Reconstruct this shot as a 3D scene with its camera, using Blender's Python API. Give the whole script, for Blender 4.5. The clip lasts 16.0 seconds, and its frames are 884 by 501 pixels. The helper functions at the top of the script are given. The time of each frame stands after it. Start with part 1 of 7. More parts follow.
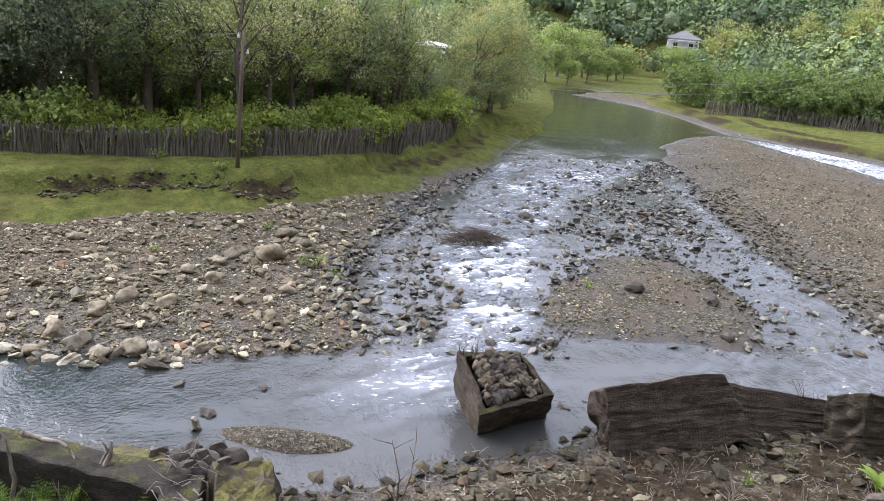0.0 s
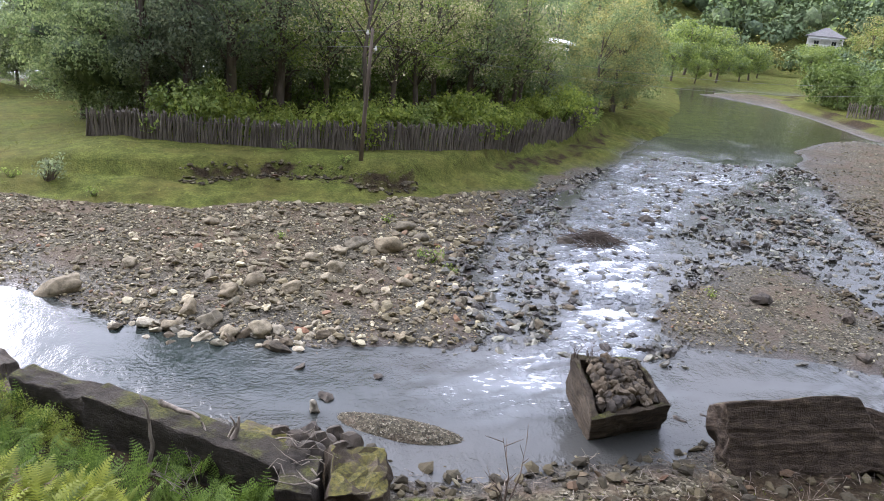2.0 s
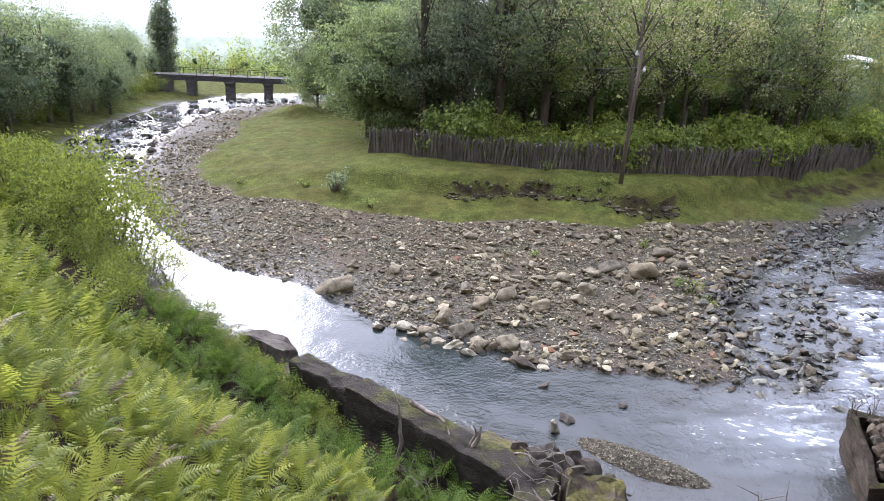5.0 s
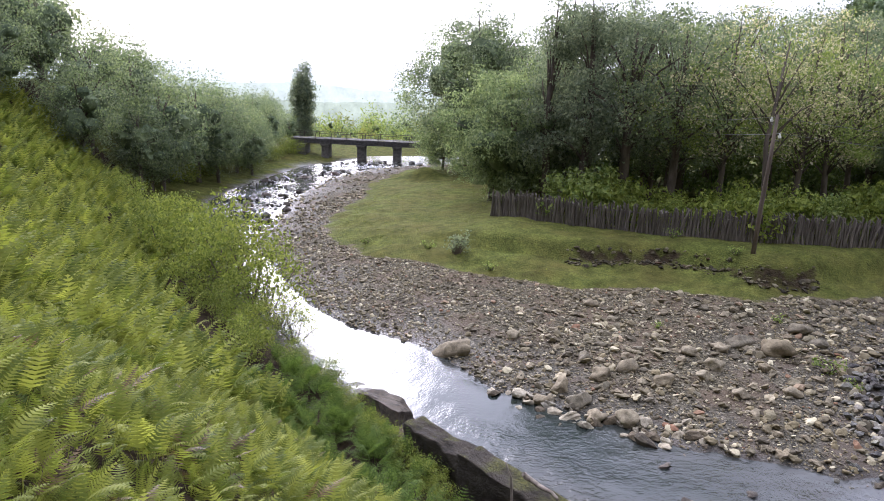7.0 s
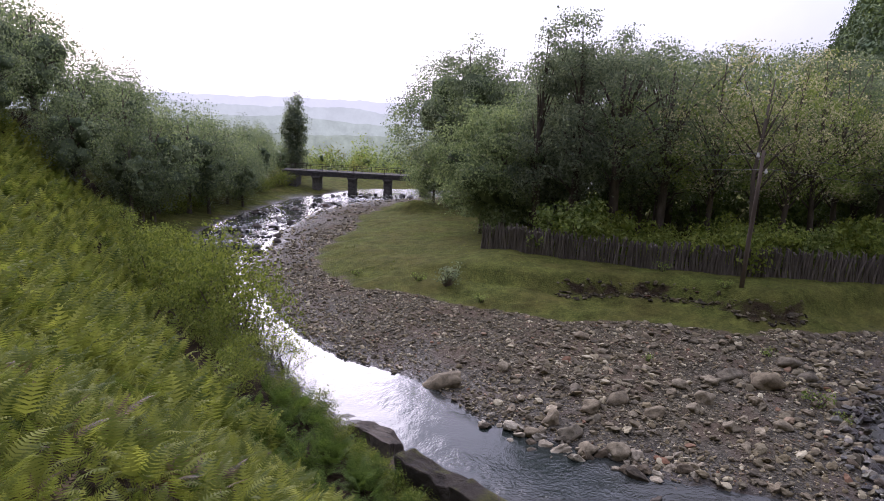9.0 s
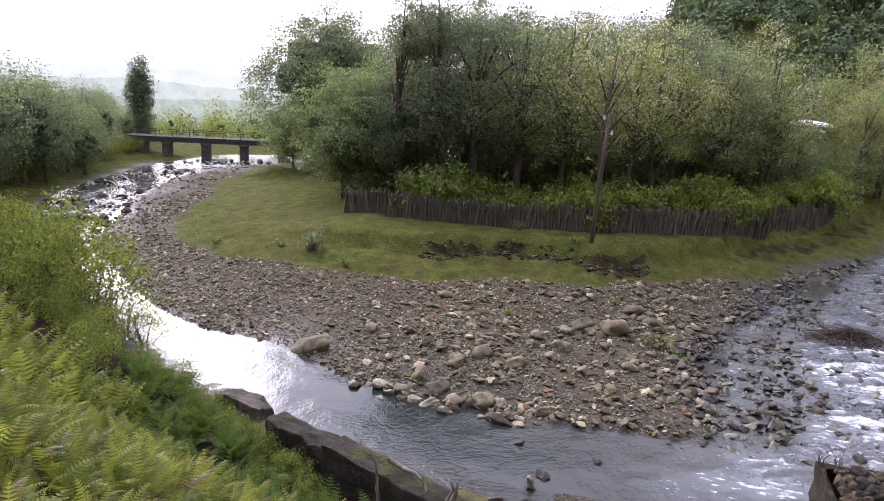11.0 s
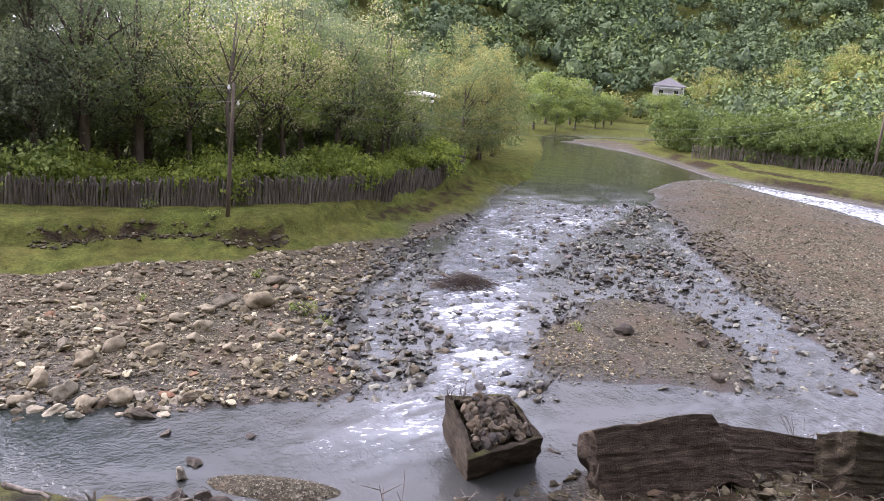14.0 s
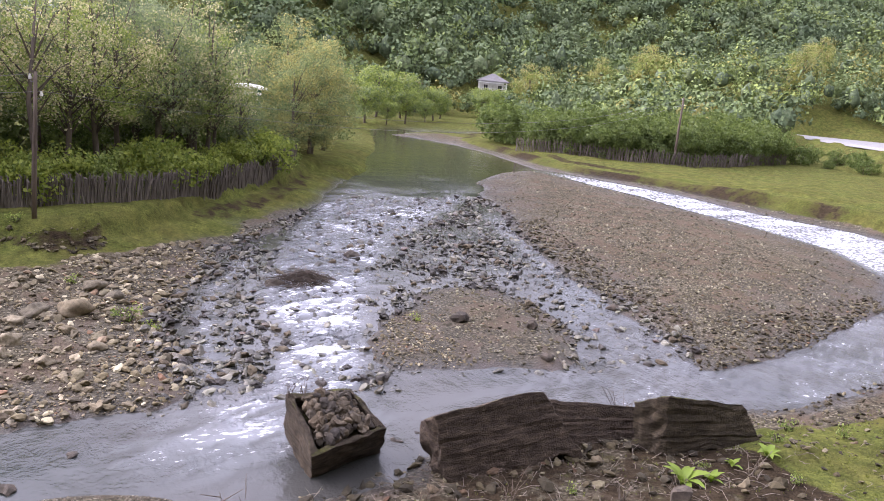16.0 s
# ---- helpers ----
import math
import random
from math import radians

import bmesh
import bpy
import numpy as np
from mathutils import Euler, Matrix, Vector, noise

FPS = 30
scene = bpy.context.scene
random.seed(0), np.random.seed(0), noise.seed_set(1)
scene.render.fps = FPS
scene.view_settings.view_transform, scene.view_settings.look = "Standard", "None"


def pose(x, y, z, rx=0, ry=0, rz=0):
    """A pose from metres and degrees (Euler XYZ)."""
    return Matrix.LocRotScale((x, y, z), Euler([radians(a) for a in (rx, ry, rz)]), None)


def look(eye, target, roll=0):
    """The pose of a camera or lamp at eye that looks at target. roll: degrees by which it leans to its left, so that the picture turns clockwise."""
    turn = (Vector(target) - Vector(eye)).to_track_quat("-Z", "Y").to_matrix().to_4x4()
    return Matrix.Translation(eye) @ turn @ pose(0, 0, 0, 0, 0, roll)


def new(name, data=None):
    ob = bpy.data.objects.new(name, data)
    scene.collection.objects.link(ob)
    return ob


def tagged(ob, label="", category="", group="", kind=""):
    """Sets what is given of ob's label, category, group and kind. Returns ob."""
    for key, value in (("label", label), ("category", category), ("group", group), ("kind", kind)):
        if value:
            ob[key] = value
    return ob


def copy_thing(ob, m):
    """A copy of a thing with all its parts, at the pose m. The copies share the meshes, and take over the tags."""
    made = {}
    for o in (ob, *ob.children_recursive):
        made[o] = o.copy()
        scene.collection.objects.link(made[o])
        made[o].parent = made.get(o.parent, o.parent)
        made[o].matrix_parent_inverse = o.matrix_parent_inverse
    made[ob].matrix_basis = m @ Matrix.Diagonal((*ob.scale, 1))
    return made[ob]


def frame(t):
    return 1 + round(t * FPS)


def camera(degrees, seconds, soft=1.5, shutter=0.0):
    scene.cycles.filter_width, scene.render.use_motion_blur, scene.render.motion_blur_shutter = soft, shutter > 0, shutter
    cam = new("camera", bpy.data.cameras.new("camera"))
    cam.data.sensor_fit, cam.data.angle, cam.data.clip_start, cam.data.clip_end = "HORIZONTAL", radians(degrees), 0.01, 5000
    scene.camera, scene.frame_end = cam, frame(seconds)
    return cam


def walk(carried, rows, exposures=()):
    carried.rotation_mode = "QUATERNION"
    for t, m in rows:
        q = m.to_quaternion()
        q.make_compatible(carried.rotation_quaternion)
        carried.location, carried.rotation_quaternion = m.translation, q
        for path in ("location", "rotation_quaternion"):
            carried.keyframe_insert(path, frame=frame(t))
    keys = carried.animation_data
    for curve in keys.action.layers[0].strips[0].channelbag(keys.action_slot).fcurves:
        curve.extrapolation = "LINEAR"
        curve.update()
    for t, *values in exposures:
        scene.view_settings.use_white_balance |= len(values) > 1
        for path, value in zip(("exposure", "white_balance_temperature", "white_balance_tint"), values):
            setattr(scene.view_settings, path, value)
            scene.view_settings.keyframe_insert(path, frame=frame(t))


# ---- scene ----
cam = camera(61.6, 16.0, soft=0.75)
PATH = [
    (0, (0.573, 0.209, 8.183), (1.074, 2.056, 7.601), 5.5),
    (0.5, (0.539, 0.214, 8.193), (0.978, 2.072, 7.597), 5.7),
    (1, (0.467, 0.224, 8.191), (0.832, 2.096, 7.588), 5.6),
    (1.5, (0.455, 0.211, 8.203), (0.731, 2.1, 7.607), 5.6),
    (2, (0.425, 0.2, 8.21), (0.631, 2.091, 7.592), 5.5),
    (2.5, (0.41, 0.201, 8.215), (0.534, 2.098, 7.596), 5.4),
    (3, (0.405, 0.153, 8.235), (0.428, 2.054, 7.616), 5.0),
    (3.5, (0.433, 0.132, 8.222), (0.332, 2.027, 7.592), 4.8),
    (4, (0.42, 0.152, 8.227), (0.212, 2.039, 7.597), 4.5),
    (4.5, (0.462, 0.196, 8.204), (0.116, 2.063, 7.577), 3.6),
    (5, (0.464, 0.232, 8.171), (-0.006, 2.077, 7.559), 3.2),
    (5.2, (0.463, 0.255, 8.175), (-0.073, 2.086, 7.573), 3.0),
    (7.3, (0.508, 0.225, 8.342), (-0.293, 2.002, 7.894), 2.5),
    (7.5, (0.487, 0.22, 8.353), (-0.313, 2.001, 7.921), 2.5),
    (8, (0.485, 0.199, 8.362), (-0.317, 1.989, 7.974), 2.7),
    (8.2, (0.486, 0.185, 8.354), (-0.325, 1.974, 7.98), 2.5),
    (10.3, (0.476, -0.022, 8.219), (-0.114, 1.84, 7.793), 3.6),
    (10.5, (0.466, -0.057, 8.222), (-0.077, 1.818, 7.787), 3.5),
    (11, (0.51, -0.133, 8.227), (0.089, 1.769, 7.774), 3.5),
    (11.5, (0.561, -0.106, 8.168), (0.266, 1.817, 7.704), 3.8),
    (12, (0.538, -0.012, 8.123), (0.388, 1.927, 7.656), 4.1),
    (12.5, (0.601, 0.015, 8.118), (0.599, 1.958, 7.644), 4.1),
    (13, (0.641, 0.091, 8.171), (0.843, 2.023, 7.695), 4.1),
    (13.5, (0.686, 0.052, 8.19), (1.05, 1.964, 7.73), 4.3),
    (14, (0.688, 0.038, 8.16), (1.204, 1.915, 7.702), 4.7),
    (14.5, (0.681, 0.033, 8.156), (1.302, 1.881, 7.707), 4.6),
    (15, (0.68, 0.04, 8.155), (1.412, 1.849, 7.715), 4.8),
    (15.5, (0.684, 0.041, 8.158), (1.526, 1.801, 7.718), 5.5),
    (16, (0.657, 0.015, 8.152), (1.584, 1.733, 7.716), 5.5),
]
walk(cam, [(t, look(eye, target, roll)) for t, eye, target, roll in PATH],
     exposures=[(0, 1.86, 5700, 20), (5.2, 1.85, 5540, 23), (7.4, 1.3, 5650, 26), (8.2, 0.66, 5650, 32), (10.4, 0.95, 5750, 33), (11.2, 1.34, 5850, 29), (12.5, 1.85, 5850, 29), (16, 1.86, 5920, 32)])

# ---- world and sun: bright overcast, sun veiled downstream ----
SUN_ELEV, SUN_AZ = radians(22), radians(-47)          # azimuth from +y towards +x
world = bpy.data.worlds.new("overcast_sky")
scene.world = world
world.use_nodes = True
wn, wl = world.node_tree.nodes, world.node_tree.links
sky = wn.new("ShaderNodeTexSky")
sky.sky_type = "NISHITA"
sky.sun_disc = False
sky.sun_elevation = SUN_ELEV
sky.sun_rotation = SUN_AZ
sky.air_density, sky.dust_density, sky.ozone_density = 1.0, 4.0, 1.0
tc = wn.new("ShaderNodeTexCoord")
cl = wn.new("ShaderNodeTexNoise")
cl.inputs["Scale"].default_value = 2.2
cl.inputs["Detail"].default_value = 5
wl.new(tc.outputs["Generated"], cl.inputs["Vector"])
ramp = wn.new("ShaderNodeValToRGB")
ramp.color_ramp.elements[0].position, ramp.color_ramp.elements[1].position = 0.3, 0.7
ramp.color_ramp.elements[0].color = (5.6, 5.85, 6.2, 1)
ramp.color_ramp.elements[1].color = (9.6, 9.7, 9.8, 1)
wl.new(cl.outputs["Fac"], ramp.inputs["Fac"])
mixw = wn.new("ShaderNodeMix")
mixw.data_type = "RGBA"
mixw.inputs["Factor"].default_value = 0.85
# the cloud is brighter towards the veiled sun
dotn = wn.new("ShaderNodeVectorMath")
dotn.operation = "DOT_PRODUCT"
wl.new(tc.outputs["Generated"], dotn.inputs[0])
dotn.inputs[1].default_value = (math.sin(SUN_AZ) * math.cos(SUN_ELEV), math.cos(SUN_AZ) * math.cos(SUN_ELEV), math.sin(SUN_ELEV))
glow = wn.new("ShaderNodeMapRange")
glow.inputs["From Min"].default_value, glow.inputs["From Max"].default_value = 0.0, 1.0
glow.inputs["To Min"].default_value, glow.inputs["To Max"].default_value = 0.50, 1.75
half = wn.new("ShaderNodeMath")
half.operation = "MULTIPLY_ADD"
half.inputs[1].default_value = half.inputs[2].default_value = 0.5
wl.new(dotn.outputs["Value"], half.inputs[0])
tight = wn.new("ShaderNodeMath")
tight.operation = "POWER"
tight.inputs[1].default_value = 4.0
wl.new(half.outputs[0], tight.inputs[0])
wl.new(tight.outputs[0], glow.inputs["Value"])
cloud = wn.new("ShaderNodeVectorMath")
cloud.operation = "SCALE"
wl.new(ramp.outputs["Color"], cloud.inputs[0])
sepw = wn.new("ShaderNodeSeparateXYZ")
wl.new(tc.outputs["Generated"], sepw.inputs["Vector"])
zen = wn.new("ShaderNodeMapRange")
zen.inputs["From Min"].default_value, zen.inputs["From Max"].default_value = 0.0, 1.0
zen.inputs["To Min"].default_value, zen.inputs["To Max"].default_value = 0.55, 1.6
wl.new(sepw.outputs["Z"], zen.inputs["Value"])
both = wn.new("ShaderNodeMath")
both.operation = "MULTIPLY"
wl.new(glow.outputs["Result"], both.inputs[0])
wl.new(zen.outputs["Result"], both.inputs[1])
wl.new(both.outputs[0], cloud.inputs["Scale"])
wl.new(sky.outputs["Color"], mixw.inputs["A"])
wl.new(cloud.outputs["Vector"], mixw.inputs["B"])
bg = wn["Background"]
bg.inputs["Strength"].default_value = 0.12
wl.new(mixw.outputs["Result"], bg.inputs["Color"])

sun = new("sun", bpy.data.lights.new("sun", "SUN"))
sun.data.energy = 1.5
sun.data.angle = radians(40)
sun.data.color = (1.0, 0.95, 0.86)
sun.matrix_world = look((math.sin(SUN_AZ) * math.cos(SUN_ELEV) * 100, math.cos(SUN_AZ) * math.cos(SUN_ELEV) * 100,
                         math.sin(SUN_ELEV) * 100), (0, 0, 0))

rng = np.random.default_rng(7)


# ---- materials ----
def node_mat(name, rough=0.8, spec=0.3):
    m = bpy.data.materials.new(name)
    m.use_nodes = True
    b = m.node_tree.nodes["Principled BSDF"]
    b.inputs["Roughness"].default_value = rough
    b.inputs["Specular IOR Level"].default_value = spec
    return m, m.node_tree.nodes, m.node_tree.links, b


def coords(n, l, scale=1.0):
    g = n.new("ShaderNodeNewGeometry")
    return g.outputs["Position"]


def noise_node(n, l, vec, scale, detail=4, rough=0.6):
    t = n.new("ShaderNodeTexNoise")
    t.inputs["Scale"].default_value = scale
    t.inputs["Detail"].default_value = detail
    t.inputs["Roughness"].default_value = rough
    l.new(vec, t.inputs["Vector"])
    return t.outputs["Fac"]


def noise_vec(n, l, vec, scale):
    t = n.new("ShaderNodeTexNoise")
    t.inputs["Scale"].default_value = scale
    l.new(vec, t.inputs["Vector"])
    return t.outputs["Color"]


def voro_node(n, l, vec, scale, feature="F1", out="Distance"):
    t = n.new("ShaderNodeTexVoronoi")
    t.inputs["Scale"].default_value = scale
    t.feature = feature
    l.new(vec, t.inputs["Vector"])
    return t.outputs[out]


def ramp_node(n, l, fac, stops):
    r = n.new("ShaderNodeValToRGB")
    e = r.color_ramp.elements
    while len(e) < len(stops):
        e.new(0.5)
    for el, (p, c) in zip(e, stops):
        el.position, el.color = p, (*c, 1)
    l.new(fac, r.inputs["Fac"])
    return r.outputs["Color"]


def mix_node(n, l, fac, a, b, mode="MIX"):
    m = n.new("ShaderNodeMix")
    m.data_type, m.blend_type = "RGBA", mode
    for sock, v in ((m.inputs["Factor"], fac), (m.inputs["A"], a), (m.inputs["B"], b)):
        if isinstance(v, (int, float)):
            sock.default_value = v
        elif isinstance(v, tuple):
            sock.default_value = (*v, 1)
        else:
            l.new(v, sock)
    return m.outputs["Result"]


def math_node(n, l, op, a, b=0.0, clamp=False):
    m = n.new("ShaderNodeMath")
    m.operation, m.use_clamp = op, clamp
    for sock, v in ((m.inputs[0], a), (m.inputs[1], b)):
        if isinstance(v, (int, float)):
            sock.default_value = v
        else:
            l.new(v, sock)
    return m.outputs[0]


def bump_node(n, l, b, height, strength=0.5, dist=0.02):
    u = n.new("ShaderNodeBump")
    u.inputs["Strength"].default_value = strength
    u.inputs["Distance"].default_value = dist
    l.new(height, u.inputs["Height"])
    l.new(u.outputs["Normal"], b.inputs["Normal"])


def ground_material():
    m, n, l, b = node_mat("river_ground", 0.9, 0.2)
    p = coords(n, l)
    at = n.new("ShaderNodeAttribute")
    at.attribute_name = "cover"
    sep = n.new("ShaderNodeSeparateColor")
    l.new(at.outputs["Color"], sep.inputs["Color"])
    grass_m, wet_m, soil_m = sep.outputs["Red"], sep.outputs["Green"], sep.outputs["Blue"]
    peb = voro_node(n, l, p, 16, out="Color")
    sp = n.new("ShaderNodeSeparateColor")
    l.new(peb, sp.inputs["Color"])
    gravel = ramp_node(n, l, sp.outputs["Red"], [(0.0, (0.040, 0.036, 0.025)), (0.5, (0.092, 0.083, 0.058)), (0.85, (0.150, 0.136, 0.096)), (1.0, (0.28, 0.258, 0.20))])
    big = noise_node(n, l, p, 0.35, 5)
    gravel = mix_node(n, l, 0.6, gravel, ramp_node(n, l, big, [(0.3, (0.48, 0.43, 0.37)), (0.7, (1.0, 0.95, 0.87))]), "MULTIPLY")
    sand = mix_node(n, l, ramp_node(n, l, noise_node(n, l, p, 0.8, 3), [(0.48, (0, 0, 0)), (0.60, (0.75, 0.75, 0.75))]), gravel, (0.112, 0.084, 0.058))
    g1 = noise_node(n, l, p, 9, 6, 0.75)
    g2 = noise_node(n, l, p, 0.45, 5)
    gcol = ramp_node(n, l, g1, [(0.3, (0.030, 0.040, 0.014)), (0.52, (0.088, 0.102, 0.024)), (0.75, (0.155, 0.165, 0.045))])
    gcol = mix_node(n, l, ramp_node(n, l, g2, [(0.35, (0, 0, 0)), (0.7, (0.8, 0.8, 0.8))]), gcol, (0.085, 0.075, 0.024))
    g3 = noise_node(n, l, p, 1.6, 5, 0.65)
    gcol = mix_node(n, l, 0.85, gcol, ramp_node(n, l, g3, [(0.32, (0.55, 0.55, 0.52)), (0.5, (0.97, 0.97, 0.92)), (0.68, (1.45, 1.42, 1.25))]), "MULTIPLY")
    soil = ramp_node(n, l, noise_node(n, l, p, 5, 6, 0.7), [(0.3, (0.016, 0.012, 0.008)), (0.72, (0.056, 0.041, 0.024))])
    edge = math_node(n, l, "ADD", grass_m, math_node(n, l, "MULTIPLY", math_node(n, l, "SUBTRACT", noise_node(n, l, p, 2.2, 6, 0.7), 0.5), 1.1))
    gm = ramp_node(n, l, edge, [(0.42, (0, 0, 0)), (0.6, (1, 1, 1))])
    col = mix_node(n, l, gm, sand, gcol)
    se = math_node(n, l, "ADD", soil_m, math_node(n, l, "MULTIPLY", math_node(n, l, "SUBTRACT", noise_node(n, l, p, 1.6, 5, 0.7), 0.5), 0.9))
    col = mix_node(n, l, ramp_node(n, l, se, [(0.42, (0, 0, 0)), (0.65, (1, 1, 1))]), col, soil)
    col = mix_node(n, l, wet_m, col, mix_node(n, l, 1.0, col, (0.42, 0.41, 0.40), "MULTIPLY"))
    l.new(col, b.inputs["Base Color"])
    l.new(math_node(n, l, "ADD", 0.03, math_node(n, l, "MULTIPLY", wet_m, 0.35)), b.inputs["Specular IOR Level"])
    r = math_node(n, l, "SUBTRACT", 0.95, math_node(n, l, "MULTIPLY", wet_m, 0.55))
    l.new(r, b.inputs["Roughness"])
    h = math_node(n, l, "ADD", voro_node(n, l, p, 16), math_node(n, l, "MULTIPLY", g1, 1.4))
    bump_node(n, l, b, h, 0.8, 0.05)
    return m


def stone_material(name, wet, k=None, tint=(1.16, 1.2, 1.0)):
    m, n, l, b = node_mat(name, 0.35 if wet else 0.85, 0.5 if wet else 0.25)
    g = n.new("ShaderNodeNewGeometry")
    k = k or (0.36 if wet else 1.0)
    cols = [(0.0, (0.07, 0.061, 0.05)), (0.3, (0.130, 0.113, 0.084)), (0.5, (0.185, 0.156, 0.104)), (0.64, (0.105, 0.096, 0.08)),
            (0.78, (0.255, 0.225, 0.165)), (0.92, (0.46, 0.43, 0.36)), (1.0, (0.17, 0.09, 0.06))]
    c = ramp_node(n, l, g.outputs["Random Per Island"], [(p, tuple(k * u * v for u, v in zip(q, tint))) for p, q in cols])
    f = noise_node(n, l, g.outputs["Position"], 11, 6, 0.7)
    c = mix_node(n, l, 0.7, c, ramp_node(n, l, f, [(0.3, (0.5, 0.48, 0.45)), (0.65, (1.12, 1.1, 1.05))]), "MULTIPLY")
    l.new(c, b.inputs["Base Color"])
    bump_node(n, l, b, f, 0.6, 0.03)
    return m


def boulder_material(name, c0, c1, moss=0.0):
    m, n, l, b = node_mat(name, 0.85, 0.25)
    oi = n.new("ShaderNodeObjectInfo")
    p = coords(n, l)
    f = noise_node(n, l, p, 6, 8, 0.72)
    c = ramp_node(n, l, f, [(0.3, c0), (0.7, c1)])
    c = mix_node(n, l, 0.8, c, ramp_node(n, l, oi.outputs["Random"], [(0, (0.6, 0.58, 0.55)), (0.5, (1, 0.9, 0.76)), (1, (1.25, 1.2, 1.1))]), "MULTIPLY")
    g = n.new("ShaderNodeNewGeometry")
    sx = n.new("ShaderNodeSeparateXYZ")
    l.new(g.outputs["Normal"], sx.inputs["Vector"])
    if moss:
        mk = math_node(n, l, "MULTIPLY", math_node(n, l, "MULTIPLY", sx.outputs["Z"], noise_node(n, l, p, 2.5, 5)), 1.7 * moss, True)
        c = mix_node(n, l, ramp_node(n, l, mk, [(0.45, (0, 0, 0)), (0.65, (1, 1, 1))]), c, ramp_node(n, l, noise_node(n, l, p, 14, 4), [(0.35, (0.038, 0.036, 0.010)), (0.7, (0.13, 0.11, 0.022))]))
    l.new(c, b.inputs["Base Color"])
    bump_node(n, l, b, math_node(n, l, "ADD", f, noise_node(n, l, p, 40, 3)), 0.7, 0.03)
    return m


def concrete_material(name, base, moss, streak=0.6):
    m, n, l, b = node_mat(name, 0.9, 0.2)
    p = coords(n, l)
    f = noise_node(n, l, p, 4, 8, 0.75)
    c = ramp_node(n, l, f, [(0.28, tuple(0.35 * v for v in base)), (0.5, tuple(0.8 * v for v in base)), (0.75, tuple(1.35 * v for v in base))])
    mp = n.new("ShaderNodeMapping")
    mp.inputs["Scale"].default_value = (1.2, 1.2, 9)
    l.new(p, mp.inputs["Vector"])
    s = noise_node(n, l, mp.outputs["Vector"], 1.6, 6, 0.7)
    c = mix_node(n, l, streak, c, ramp_node(n, l, s, [(0.35, (0.4, 0.37, 0.33)), (0.62, (1.15, 1.1, 1.02))]), "MULTIPLY")
    g = n.new("ShaderNodeNewGeometry")
    sx = n.new("ShaderNodeSeparateXYZ")
    l.new(g.outputs["Normal"], sx.inputs["Vector"])
    mk = math_node(n, l, "ADD", math_node(n, l, "MULTIPLY", sx.outputs["Z"], 0.45), math_node(n, l, "MULTIPLY", noise_node(n, l, p, 1.7, 6), 0.75))
    mk = ramp_node(n, l, mk, [(0.80 - 0.3 * moss, (0, 0, 0)), (0.95 - 0.3 * moss, (1, 1, 1))])
    c = mix_node(n, l, mk, c, ramp_node(n, l, noise_node(n, l, p, 20, 4), [(0.35, (0.035, 0.038, 0.010)), (0.7, (0.115, 0.11, 0.024))]))
    l.new(c, b.inputs["Base Color"])
    bump_node(n, l, b, math_node(n, l, "ADD", f, math_node(n, l, "MULTIPLY", noise_node(n, l, p, 30, 4), 0.8)), 1.0, 0.08)
    return m


def leaf_material(name, dark, light, trans=0.35, patch=0.6, lo=0.65, hi=1.2, toned=False):
    m, n, l, b = node_mat(name, 0.6, 0.25)
    g = n.new("ShaderNodeNewGeometry")
    vary = g.outputs["Random Per Island"]
    if toned:
        tn = n.new("ShaderNodeAttribute")
        tn.attribute_name = "tone"
        vary = tn.outputs["Fac"]
    c = ramp_node(n, l, vary, [(0.0, dark), (1.0, light)])
    f = noise_node(n, l, g.outputs["Position"], patch, 3)
    c = mix_node(n, l, 0.75, c, ramp_node(n, l, f, [(0.3, (lo, lo * 1.05, lo)), (0.7, (hi, hi * 0.96, hi * 0.84))]), "MULTIPLY")
    l.new(c, b.inputs["Base Color"])
    t = n.new("ShaderNodeBsdfTranslucent")
    l.new(mix_node(n, l, 1.0, c, (1.1, 1.14, 0.78), "MULTIPLY"), t.inputs["Color"])
    mx = n.new("ShaderNodeMixShader")
    mx.inputs["Fac"].default_value = trans
    l.new(b.outputs["BSDF"], mx.inputs[1])
    l.new(t.outputs["BSDF"], mx.inputs[2])
    l.new(mx.outputs["Shader"], n["Material Output"].inputs["Surface"])
    return m


def grain_material(name, c0, c1, scale=6, rough=0.85, stretch=(1, 1, 1), metal=0.0, bump=0.4):
    m, n, l, b = node_mat(name, rough, 0.25)
    b.inputs["Metallic"].default_value = metal
    mp = n.new("ShaderNodeMapping")
    mp.inputs["Scale"].default_value = stretch
    l.new(coords(n, l), mp.inputs["Vector"])
    f = noise_node(n, l, mp.outputs["Vector"], scale, 6, 0.7)
    oi = n.new("ShaderNodeObjectInfo")
    c = ramp_node(n, l, f, [(0.3, c0), (0.7, c1)])
    c = mix_node(n, l, 0.45, c, ramp_node(n, l, oi.outputs["Random"], [(0, (0.55, 0.53, 0.5)), (1, (1.25, 1.22, 1.18))]), "MULTIPLY")
    l.new(c, b.inputs["Base Color"])
    bump_node(n, l, b, f, bump, 0.02)
    return m


